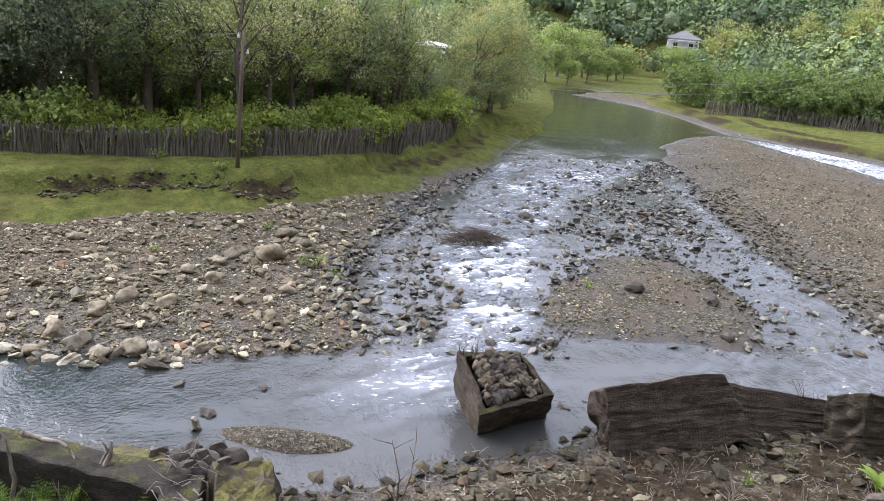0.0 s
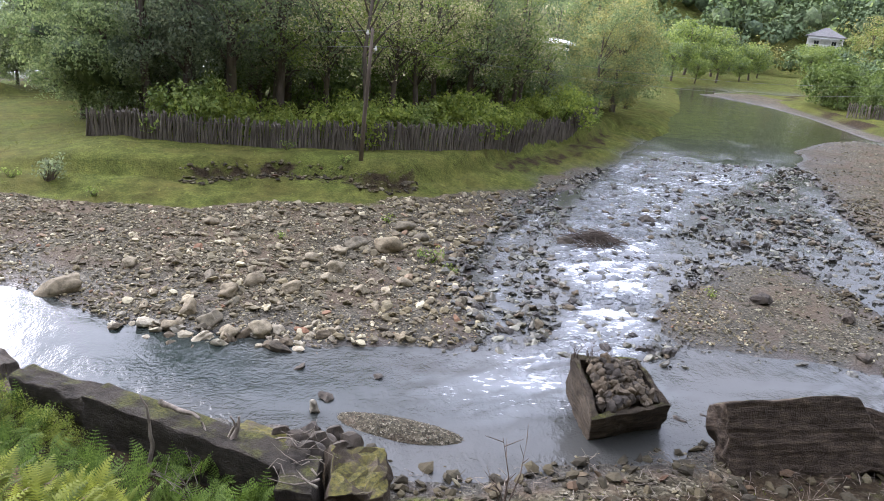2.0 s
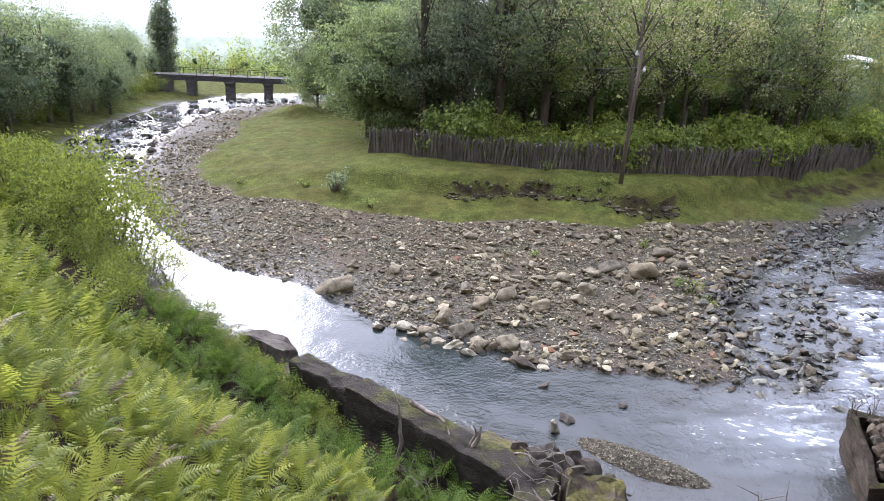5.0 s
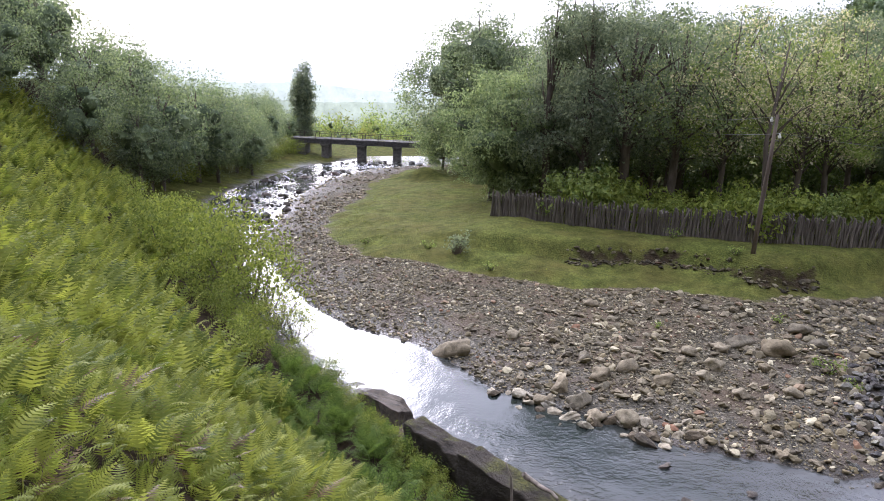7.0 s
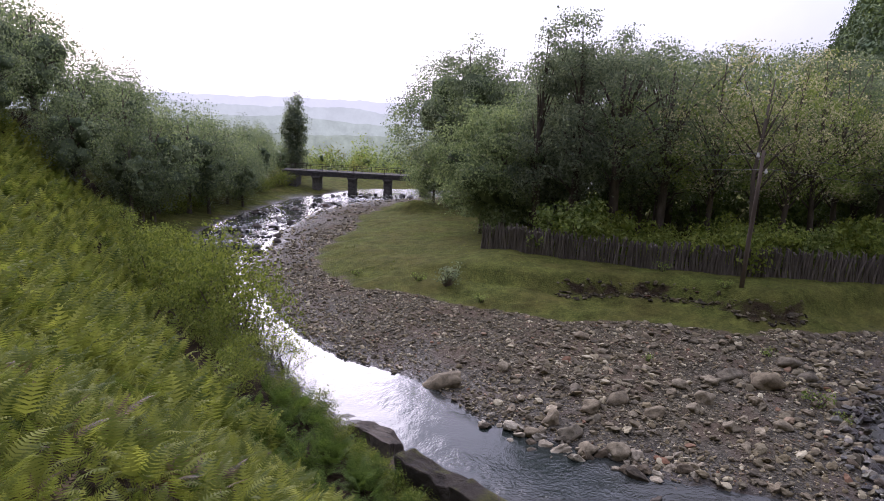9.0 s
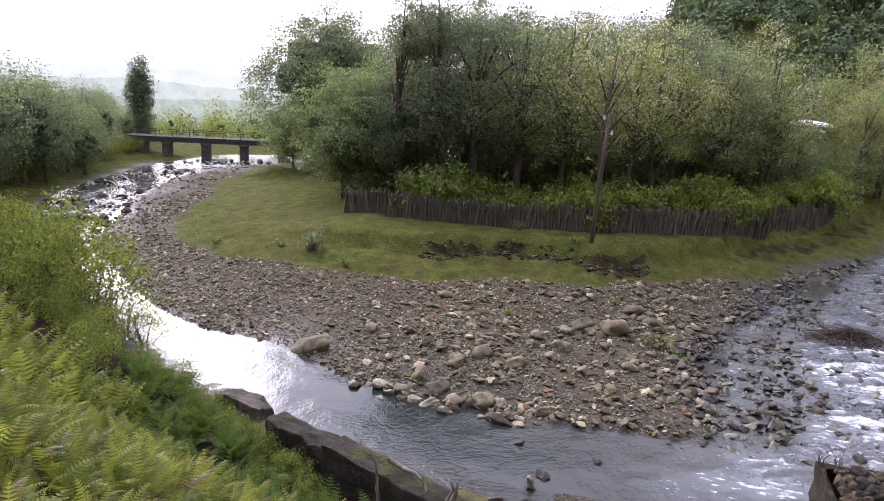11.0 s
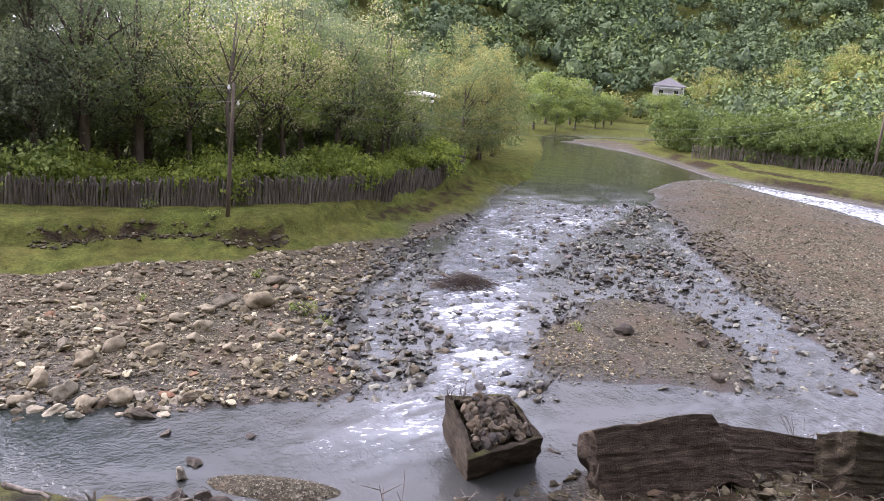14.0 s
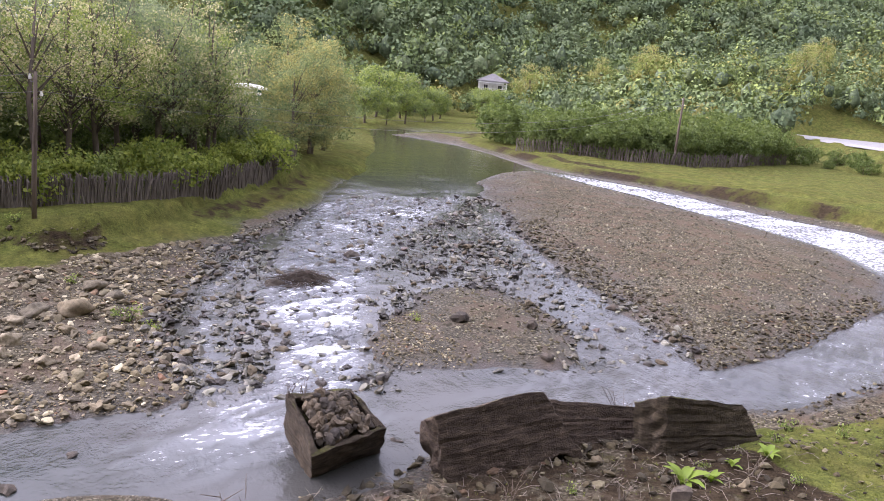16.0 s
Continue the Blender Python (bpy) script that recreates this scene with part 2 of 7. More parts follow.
def water_material():
    m, n, l, b = node_mat("river_water", 0.06, 0.5)
    p = coords(n, l)
    at = n.new("ShaderNodeAttribute")
    at.attribute_name = "foam"
    sep = n.new("ShaderNodeSeparateColor")
    l.new(at.outputs["Color"], sep.inputs["Color"])
    foam, rough_w, murk = sep.outputs["Red"], sep.outputs["Green"], sep.outputs["Blue"]
    b.inputs["IOR"].default_value = 1.33
    mp = n.new("ShaderNodeMapping")
    mp.inputs["Scale"].default_value = (1.0, 0.55, 1.0)
    mp.inputs["Rotation"].default_value = (0, 0, radians(-12))
    l.new(p, mp.inputs["Vector"])
    mf = n.new("ShaderNodeMapping")
    mf.inputs["Scale"].default_value = (0.75, 1.5, 1.0)
    mf.inputs["Rotation"].default_value = (0, 0, radians(14))
    l.new(p, mf.inputs["Vector"])
    sm = n.new("ShaderNodeTexVoronoi")
    sm.feature = "SMOOTH_F1"
    sm.inputs["Scale"].default_value = 5.2
    l.new(mix_node(n, l, 0.12, mf.outputs["Vector"], noise_vec(n, l, p, 3.0)), sm.inputs["Vector"])
    fn = math_node(n, l, "ADD", math_node(n, l, "MULTIPLY", noise_node(n, l, mf.outputs["Vector"], 7.5, 7, 0.8), 0.65), math_node(n, l, "MULTIPLY", math_node(n, l, "SUBTRACT", 0.95, sm.outputs["Distance"]), 0.35))
    fn2 = noise_node(n, l, mf.outputs["Vector"], 0.9, 3, 0.6)
    fm = math_node(n, l, "ADD", foam, math_node(n, l, "MULTIPLY", math_node(n, l, "SUBTRACT", fn, 0.53), 4.4))
    fm = math_node(n, l, "ADD", fm, math_node(n, l, "MULTIPLY", math_node(n, l, "SUBTRACT", fn2, 0.5), 0.5))
    fm = ramp_node(n, l, math_node(n, l, "MULTIPLY", fm, math_node(n, l, "MULTIPLY", foam, 4.0, True)), [(0.46, (0, 0, 0)), (1.0, (1, 1, 1))])
    # bed tone by depth, darker too where the grove's reflection is painted
    deep = mix_node(n, l, at.outputs["Alpha"], (0.060, 0.058, 0.052), (0.012, 0.018, 0.015))
    deep = mix_node(n, l, murk, deep, (0.045, 0.046, 0.024))
    # paler base under foam: aerated water plus sky reflection put into the colour
    air_sheen = math_node(n, l, "MULTIPLY", foam, 0.85, True)
    deep = mix_node(n, l, air_sheen, deep, (0.30, 0.315, 0.335))
    l.new(mix_node(n, l, fm, deep, (0.78, 0.80, 0.82)), b.inputs["Base Color"])
    l.new(math_node(n, l, "ADD", 0.07, math_node(n, l, "MULTIPLY", fm, 0.6)), b.inputs["Roughness"])
    w1 = noise_node(n, l, mp.outputs["Vector"], 2.1, 5, 0.58)
    w2 = noise_node(n, l, p, 9, 3, 0.6)
    h = math_node(n, l, "ADD", w1, math_node(n, l, "MULTIPLY", w2, 0.3))
    h = math_node(n, l, "ADD", h, math_node(n, l, "MULTIPLY", fm, math_node(n, l, "MULTIPLY", fn, 0.9)))
    # slick and rippled lanes drawn out along the current
    ms = n.new("ShaderNodeMapping")
    ms.inputs["Scale"].default_value = (0.22, 0.75, 1.0)
    ms.inputs["Rotation"].default_value = (0, 0, radians(8))
    l.new(p, ms.inputs["Vector"])
    lanes = ramp_node(n, l, noise_node(n, l, ms.outputs["Vector"], 1.0, 4, 0.6), [(0.36, (0.25, 0.25, 0.25)), (0.62, (1.5, 1.5, 1.5))])
    u = n.new("ShaderNodeBump")
    u.inputs["Distance"].default_value = 0.24
    l.new(math_node(n, l, "MULTIPLY", lanes, math_node(n, l, "ADD", 0.08, math_node(n, l, "MULTIPLY", rough_w, 0.75))), u.inputs["Strength"])
    l.new(h, u.inputs["Height"])
    l.new(u.outputs["Normal"], b.inputs["Normal"])
    return m


M_GROUND = ground_material()
M_STONE = stone_material("dry_river_stone", False, 0.87, (1.19, 1.15, 0.94))
M_WETSTONE = stone_material("wet_river_stone", True)
M_UNDER = leaf_material("undergrowth_leaves", (0.11, 0.155, 0.032), (0.33, 0.375, 0.09), 0.55)
M_SHORESTONE = stone_material("brown_shore_stone", False, 0.34, (1.18, 1.12, 0.84))
M_BARSTONE = stone_material("grey_bar_gravel", False, 0.66, (1.1, 1.12, 0.92))
M_ISLET = stone_material("grey_islet_pebble", False, 0.46, (1.15, 1.14, 1.05))
M_BOULDER = boulder_material("boulder_stone", (0.085, 0.074, 0.052), (0.27, 0.238, 0.168), 0.3)
M_PALEROCK = boulder_material("pale_edge_rock", (0.13, 0.117, 0.085), (0.42, 0.39, 0.31), 0.1)
M_DARKROCK = boulder_material("dark_rock", (0.028, 0.025, 0.022), (0.105, 0.09, 0.073), 0.35)
M_WETROCK = boulder_material("wet_rock", (0.016, 0.015, 0.014), (0.06, 0.053, 0.044), 0.0)
M_BROWNROCK = boulder_material("brown_wet_rock", (0.03, 0.025, 0.018), (0.15, 0.125, 0.085), 0.2)
M_WETROCK.node_tree.nodes["Principled BSDF"].inputs["Roughness"].default_value = 0.35
M_CONCRETE = concrete_material("weathered_concrete", (0.096, 0.075, 0.056), -0.05, 0.95)
M_CONCRETE_LIGHT = concrete_material("pale_weathered_concrete", (0.102, 0.083, 0.061), 0.1, 0.8)
M_MOSSWALL = concrete_material("mossy_concrete", (0.050, 0.042, 0.032), 0.06)
M_CAISSTONE = [boulder_material("caisson_stone", (0.025, 0.022, 0.019), (0.085, 0.075, 0.064), 0.0),
               boulder_material("tan_caisson_stone", (0.05, 0.042, 0.032), (0.15, 0.128, 0.098), 0.0),
               boulder_material("brown_caisson_stone", (0.045, 0.037, 0.026), (0.15, 0.122, 0.086), 0.0)]
M_CONCRETE_MOSS = concrete_material("mossy_dark_concrete", (0.085, 0.070, 0.048), 0.45, 0.9)
M_MOSSROCK = boulder_material("mossy_rock", (0.024, 0.020, 0.015), (0.08, 0.064, 0.046), 0.8)
M_PIER = concrete_material("pier_concrete", (0.16, 0.15, 0.14), 0.1)
M_DECK = concrete_material("bridge_deck_concrete", (0.10, 0.095, 0.095), 0.0)
M_RUST = grain_material("rusty_rail", (0.05, 0.04, 0.035), (0.10, 0.08, 0.065), 5, 0.8)
# dark and green leaf colours lifted and blued to carry haze over the trees
M_LEAF_DARK = leaf_material("dark_leaves", (0.10, 0.125, 0.098), (0.27, 0.305, 0.225), 0.6)
M_LEAF_MID = leaf_material("green_leaves", (0.105, 0.145, 0.08), (0.285, 0.335, 0.185), 0.55)
M_LEAF_LIGHT = leaf_material("spring_leaves", (0.108, 0.157, 0.041), (0.324, 0.378, 0.124), 0.5)
M_LEAF_YELLOW = leaf_material("yellow_green_leaves", (0.105, 0.125, 0.035), (0.30, 0.30, 0.085))
M_BLOSSOM = leaf_material("cream_blossom", (0.32, 0.29, 0.18), (0.62, 0.57, 0.42), 0.45)
M_CREAM = leaf_material("yellow_blossom", (0.20, 0.19, 0.07), (0.46, 0.42, 0.20), 0.45)
M_FERN = leaf_material("fern_fronds", (0.048, 0.078, 0.015), (0.335, 0.355, 0.072), 0.45, 1.4, 0.55, 1.3, True)
M_FERN.node_tree.nodes["Principled BSDF"].inputs["Specular IOR Level"].default_value = 0.08
M_DEADFERN = leaf_material("withered_fronds", (0.05, 0.035, 0.018), (0.20, 0.14, 0.07), 0.2)
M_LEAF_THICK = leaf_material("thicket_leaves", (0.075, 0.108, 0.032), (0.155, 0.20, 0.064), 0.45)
# frond colour darkened for the shade at the slope's foot
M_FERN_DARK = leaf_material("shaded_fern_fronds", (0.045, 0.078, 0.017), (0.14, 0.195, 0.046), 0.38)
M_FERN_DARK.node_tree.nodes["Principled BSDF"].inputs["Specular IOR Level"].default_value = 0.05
M_BUSH = leaf_material("bush_leaves", (0.09, 0.12, 0.022), (0.265, 0.30, 0.062), 0.45)
M_BARK = grain_material("bark", (0.045, 0.036, 0.028), (0.14, 0.115, 0.09), 5, stretch=(1, 1, 0.25))
M_FENCE = grain_material("grey_fence_wood", (0.055, 0.047, 0.038), (0.19, 0.165, 0.135), 8, stretch=(1, 1, 0.15))
M_POLE = grain_material("pole_wood", (0.06, 0.047, 0.036), (0.165, 0.13, 0.098), 7, stretch=(1, 1, 0.1))
M_DRIFT = grain_material("bleached_driftwood", (0.07, 0.057, 0.043), (0.235, 0.20, 0.16), 9, stretch=(1, 1, 0.3))
M_TWIG = grain_material("twigs", (0.05, 0.038, 0.028), (0.13, 0.10, 0.075), 12)
M_WIRE = grain_material("wire_metal", (0.18, 0.18, 0.18), (0.32, 0.32, 0.32), 3, 0.5, metal=0.4)
M_CERAMIC = grain_material("white_ceramic", (0.65, 0.65, 0.62), (0.8, 0.8, 0.78), 3, 0.3)
M_PLASTER = grain_material("white_plaster", (0.50, 0.49, 0.46), (0.74, 0.73, 0.70), 2)
M_GREENPAINT = grain_material("green_paint", (0.03, 0.10, 0.075), (0.06, 0.17, 0.12), 3)
M_ROOF = grain_material("grey_roof_sheet", (0.10, 0.097, 0.095), (0.19, 0.183, 0.178), 2, 0.8)
M_TILE = grain_material("clay_roof", (0.09, 0.055, 0.04), (0.2, 0.12, 0.085), 3)
M_WHITEROOF = grain_material("bright_metal_roof", (0.62, 0.63, 0.64), (0.8, 0.8, 0.8), 2, 0.45)
M_GLASS = grain_material("dark_window", (0.02, 0.022, 0.025), (0.035, 0.04, 0.045), 2, 0.1, bump=0.0)
M_GRASS = leaf_material("short_grass", (0.08, 0.10, 0.022), (0.20, 0.21, 0.05), 0.5)
M_BROAD = leaf_material("broad_weed_leaf", (0.16, 0.24, 0.03), (0.28, 0.36, 0.06), 0.4)
FAR_GLOW = 0.56
M_ROAD = grain_material("asphalt", (0.20, 0.20, 0.195), (0.30, 0.295, 0.29), 4)


def woodland_material(name, dark, light):
    """Crowns far off: leafy mottling, each crown of its own shade."""
    m, n, l, b = node_mat(name, 0.8, 0.1)
    g = n.new("ShaderNodeNewGeometry")
    p = g.outputs["Position"]
    f = noise_node(n, l, p, 1.1, 6, 0.8)
    c = ramp_node(n, l, f, [(0.36, dark), (0.64, light)])
    c = mix_node(n, l, 0.8, c, ramp_node(n, l, g.outputs["Random Per Island"], [(0.0, (0.85, 0.88, 0.88)), (0.5, (1, 1, 1)), (1.0, (1.2, 1.15, 1.0))]), "MULTIPLY")
    c = mix_node(n, l, 0.7, c, ramp_node(n, l, noise_node(n, l, p, 0.05, 3), [(0.35, (0.8, 0.84, 0.86)), (0.65, (1.2, 1.16, 1.0))]), "MULTIPLY")
    l.new(c, b.inputs["Base Color"])
    bump_node(n, l, b, f, 0.3, 0.4)
    return m


M_WOOD_FAR = woodland_material("hill_woodland", (0.080, 0.112, 0.060), (0.135, 0.175, 0.088))
M_WOOD_MID = woodland_material("green_woodland", (0.105, 0.145, 0.06), (0.185, 0.235, 0.098))
M_WOOD_LIGHT = woodland_material("spring_woodland", (0.115, 0.155, 0.05), (0.215, 0.26, 0.088))
M_WOOD_YELLOW = woodland_material("yellow_woodland", (0.12, 0.125, 0.035), (0.33, 0.31, 0.11))
# inner lumps of the crowns, coloured dark for the shade between leaves
M_INNER_SHADE = woodland_material("inner_foliage_shade", (0.05, 0.072, 0.042), (0.15, 0.185, 0.105))
M_WATER = water_material()


# ---- mesh helpers ----
def mesh_np(name, verts, faces, mats=(), smooth=False, mat_index=None):
    me = bpy.data.meshes.new(name)
    verts, faces = np.asarray(verts, np.float32), np.asarray(faces, np.int32)
    k = faces.shape[1]
    me.vertices.add(len(verts))
    me.vertices.foreach_set("co", verts.ravel())
    me.loops.add(faces.size)
    me.loops.foreach_set("vertex_index", faces.ravel())
    me.polygons.add(len(faces))
    me.polygons.foreach_set("loop_start", np.arange(0, faces.size, k, dtype=np.int32))
    me.polygons.foreach_set("use_smooth", np.full(len(faces), smooth))
    if mat_index is not None:
        me.polygons.foreach_set("material_index", np.asarray(mat_index, np.int32))
    for m in mats:
        me.materials.append(m)
    me.update(calc_edges=True)
    return me


def part(name, bm, material, parent=None, label="", smooth=False):
    me = bpy.data.meshes.new(name)
    for f in bm.faces:
        f.smooth = smooth
    bm.to_mesh(me)
    bm.free()
    me.materials.append(material)
    ob = new(name, me)
    if parent:
        ob.parent = parent
    if label:
        tagged(ob, label)
    return ob


def part_mesh(name, me, parent=None, label=""):
    ob = new(name, me)
    if parent:
        ob.parent = parent
    if label:
        tagged(ob, label)
    return ob


def thing(name, m, label, category, group="", kind=""):
    e = new(name)
    e.matrix_world = m
    e.empty_display_size = 0.2
    return tagged(e, label, category, group, kind)


def bm_box(x0, x1, y0, y1, z0, z1, bevel=0.0, bm=None):
    bm = bm or bmesh.new()
    r = bmesh.ops.create_cube(bm, size=1)
    bmesh.ops.transform(bm, matrix=Matrix.LocRotScale(((x0 + x1) / 2, (y0 + y1) / 2, (z0 + z1) / 2), None, (x1 - x0, y1 - y0, z1 - z0)), verts=r["verts"])
    if bevel:
        es = list({e for v in r["verts"] for e in v.link_edges})
        bmesh.ops.bevel(bm, geom=es, offset=bevel, segments=2, profile=0.5, affect="EDGES")
    return bm


def tube(points, radii, sides=6, bm=None):
    """A tapered tube through points."""
    bm = bm or bmesh.new()
    rings = []
    pts = [Vector(p) for p in points]
    for i, p in enumerate(pts):
        d = (pts[min(i + 1, len(pts) - 1)] - pts[max(i - 1, 0)]).normalized()
        a = d.orthogonal().normalized()
        c = d.cross(a)
        rings.append([bm.verts.new(p + radii[i] * (math.cos(6.2832 * k / sides) * a + math.sin(6.2832 * k / sides) * c)) for k in range(sides)])
    for r0, r1 in zip(rings, rings[1:]):
        for k in range(sides):
            bm.faces.new((r0[k], r0[(k + 1) % sides], r1[(k + 1) % sides], r1[k]))
    bm.faces.new(rings[0][::-1])
    bm.faces.new(rings[-1])
    return bm


def hash2(ix, iy, seed):
    h = (ix.astype(np.int64) * 374761393 + iy.astype(np.int64) * 668265263 + seed * 974634541) & 0x7FFFFFFF
    h = ((h ^ (h >> 13)) * 1274126177) & 0x7FFFFFFF
    return ((h ^ (h >> 16)) & 0xFFFF) / 65535.0


def vnoise(x, y, freq, seed=0, octaves=3):
    """Value noise, about -1 to 1."""
    out, amp, tot = 0.0, 1.0, 0.0
    for o in range(octaves):
        fx, fy = x * freq, y * freq
        ix, iy = np.floor(fx), np.floor(fy)
        u, v = fx - ix, fy - iy
        u, v = u * u * (3 - 2 * u), v * v * (3 - 2 * v)
        a, b2, c, d = hash2(ix, iy, seed + o), hash2(ix + 1, iy, seed + o), hash2(ix, iy + 1, seed + o), hash2(ix + 1, iy + 1, seed + o)
        out = out + amp * ((a * (1 - u) + b2 * u) * (1 - v) + (c * (1 - u) + d * u) * v)
        tot += amp
        amp *= 0.5
        freq *= 2.03
    return out / tot * 2 - 1


def sstep(a, b, x):
    t = np.clip((x - a) / (b - a), 0, 1)
    return t * t * (3 - 2 * t)


def seg_dist(x, y, pts, closed=False, widths=None):
    """Distance to a polyline; with widths, half the local width minus that distance (positive inside)."""
    best = np.full(np.shape(x), 1e9 if widths is None else -1e9)
    n = len(pts)
    for i in range(n if closed else n - 1):
        (x0, y0), (x1, y1) = pts[i], pts[(i + 1) % n]
        dx, dy = x1 - x0, y1 - y0
        t = np.clip(((x - x0) * dx + (y - y0) * dy) / (dx * dx + dy * dy), 0, 1)
        d = np.hypot(x - x0 - t * dx, y - y0 - t * dy)
        if widths is None:
            best = np.minimum(best, d)
        else:
            best = np.maximum(best, (widths[i] * (1 - t) + widths[i + 1] * t) / 2 - d)
    return best


def poly_sd(x, y, pts):
    """Signed distance to a polygon, positive inside."""
    inside = np.zeros(np.shape(x), bool)
    n = len(pts)
    for i in range(n):
        (x0, y0), (x1, y1) = pts[i], pts[(i + 1) % n]
        if y0 == y1:
            continue
        cross = ((y0 > y) != (y1 > y)) & (x < (x1 - x0) * (y - y0) / (y1 - y0) + x0)
        inside ^= cross
    d = seg_dist(x, y, pts, True)
    return np.where(inside, d, -d)


# ---- the lie of the land ----
NEAR_EDGE = [(60, 24), (50, 19), (40, 15), (32, 13.6), (25, 13.2), (22, 12.8), (19.4, 12.7), (17.5, 13.2), (14, 13.6), (11, 13.9), (8.4, 13.8), (7.1, 12.7), (5.1, 12.4),
             (3.3, 11.8), (1.1, 11.7), (0.9, 12.4), (-1, 13.5), (-2.6, 13.6), (-4.4, 14.3), (-6.1, 14.9), (-7.8, 15.7), (-9.2, 16.4), (-11.1, 17.4),
             (-14.5, 19.6), (-19, 23), (-24, 28), (-28.5, 32.5), (-33.5, 38), (-36, 44), (-37.5, 49), (-40, 58), (-39, 66), (-32, 92)]
FAR_EDGE = [(-18, 92), (-25, 72), (-30, 64.5), (-33.5, 58), (-32.5, 50), (-29.1, 41.2), (-25.8, 35.1), (-22.5, 28.7), (-19, 25.6), (-15.2, 22.2),
            (-12.3, 20.5), (-10.2, 19.9), (-7.7, 19.5), (-5.8, 18), (-3.7, 17.5), (-0.4, 17), (3, 17.5), (4.8, 18), (10, 18.1), (14.4, 17),
            (19, 15.6), (23, 15.8), (33, 18.6), (42, 24), (44, 28)]
RIVER = NEAR_EDGE + FAR_EDGE
RIGHT_CH = [(40.5, 60.5), (43, 57), (44.0, 51), (45.4, 45), (45.2, 40), (46, 36), (46.8, 31.5), (46.5, 27), (41.5, 20.5), (33, 16)]
RIGHT_W = [2.5, 3.0, 5.0, 6.0, 6.2, 7.0, 8.6, 8.5, 6.0, 4.0]
MID_CH = [(24.6, 38.2), (22.9, 33.6), (21.9, 29.8), (20.4, 25.5), (19.5, 22.2), (18.7, 19.8), (17.8, 16.5)]
MID_W = [1.8, 1.3, 1.3, 1.5, 2.3, 2.8, 3.6]
RAPID = [(6.0, 16.5), (7.2, 18.6), (8.1, 20.8), (8.9, 24.5), (10.8, 29), (14.0, 35), (19.5, 42.5), (25, 50)]
RAPID_W = [3.4, 2.8, 2.6, 4.2, 4.6, 6.0, 8.5, 10.0]
BRAID = [(4.2, 17.2), (4.4, 20), (4.7, 22.5), (5.7, 26), (7.6, 30)]
BRAID_W = [0.8, 0.9, 1.1, 1.1, 1.0]
# the stony shallows between the left bar and the wide bar, and the gravel island in them
SHALLOW = [(3.0, 16.4), (3.7, 18.2), (3.6, 20.5), (3.6, 23.2), (4.6, 25.3), (5.8, 27.6), (6.9, 31.2), (8.4, 32.9), (10.2, 35.0), (12.4, 37.4), (14, 40), (17.4, 46.3), (21, 50.5), (28, 51),
           (28.9, 48.2), (27.2, 43.8), (25, 37.6), (22.8, 32.8), (22.4, 29.9), (20.8, 25.7), (20.8, 23.3), (20, 20.6), (20, 18.5), (19.6, 16.9), (18.5, 15), (10, 15)]
ISLAND = [(8.9, 19.9), (10.5, 22.2), (12.2, 23.3), (13.4, 24.9), (14.9, 25.4), (16.4, 24.8), (17.1, 23.2), (17.1, 21.2), (16.4, 19.1), (15.5, 17.4), (14.1, 16.9), (12.4, 17.0), (10.9, 17.5), (9.5, 17.9), (8.7, 18.8)]
POOL = [(17.4, 46.3), (22.6, 55.6), (25.5, 64), (30, 71.6), (35.5, 86), (40, 97), (44, 104), (54, 106), (66, 101), (65, 96.5), (55, 100), (49.6, 101.8), (44.5, 96), (41, 92.2), (43.2, 89), (45.2, 83), (45.2, 74.5), (43.8, 66.7), (42.5, 60), (36, 56), (30, 50), (27, 46)]
GRASS_L = [(18.8, 48.0), (15.4, 42.0), (11.8, 38.6), (8.4, 35.0), (5.4, 32.2), (3.1, 30.2), (1.2, 29.4), (-0.6, 29.3), (-2.4, 28.9), (-4.2, 28.4), (-6.2, 27.5), (-8.6, 27.0), (-11, 27.0), (-15.4, 27.7),
           (-19.0, 30.3), (-22.0, 34.5), (-24.8, 42.5), (-27.5, 51), (-29, 58), (-25, 66), (-16, 85), (-15, 400), (60, 400), (60, 125), (50, 111), (40.8, 104), (36.6, 87.4), (31.2, 71.4), (26.8, 63.6), (23.8, 55.4)]
GRASS_R = [(54, 94.5), (47.4, 84), (46.2, 72), (44.2, 62), (45.4, 55.5), (48.6, 49.5), (50.0, 43.2), (50.8, 38.5), (52.4, 33), (52.0, 26), (46.5, 19.5), (90, -20), (600, -60), (600, 500), (160, 400), (90, 128), (70, 112)]
TERRACE = [(-14.5, 30.2), (-11, 29.6), (-8, 29.8), (-5.2, 31.0), (-3.1, 31.6), (-1.1, 31.4), (1.0, 30.7), (3.5, 32.0), (6, 35.5), (9, 39), (18, 51), (20, 70), (-20, 70), (-22, 45)]


ROAD = [(125, 85), (119, 78), (110, 66), (105, 52), (104, 38), (107, 18), (118, -10)]
ROAD_Z = 5.3
MOSS = (1.9, 10.5)


def level(x, y):
    """The water's surface."""
    up = 0.9 * np.clip((y - 17) / 35, 0, 1) * sstep(-6, 3, x)
    right = 0.45 * np.clip((x - 17) / 30, 0, 1) * np.clip(1 - (y - 17) / 35, 0, 1)
    down = -0.035 * np.clip(-14 - x, 0, 26) * sstep(3, -6, x)
    return up + right + down


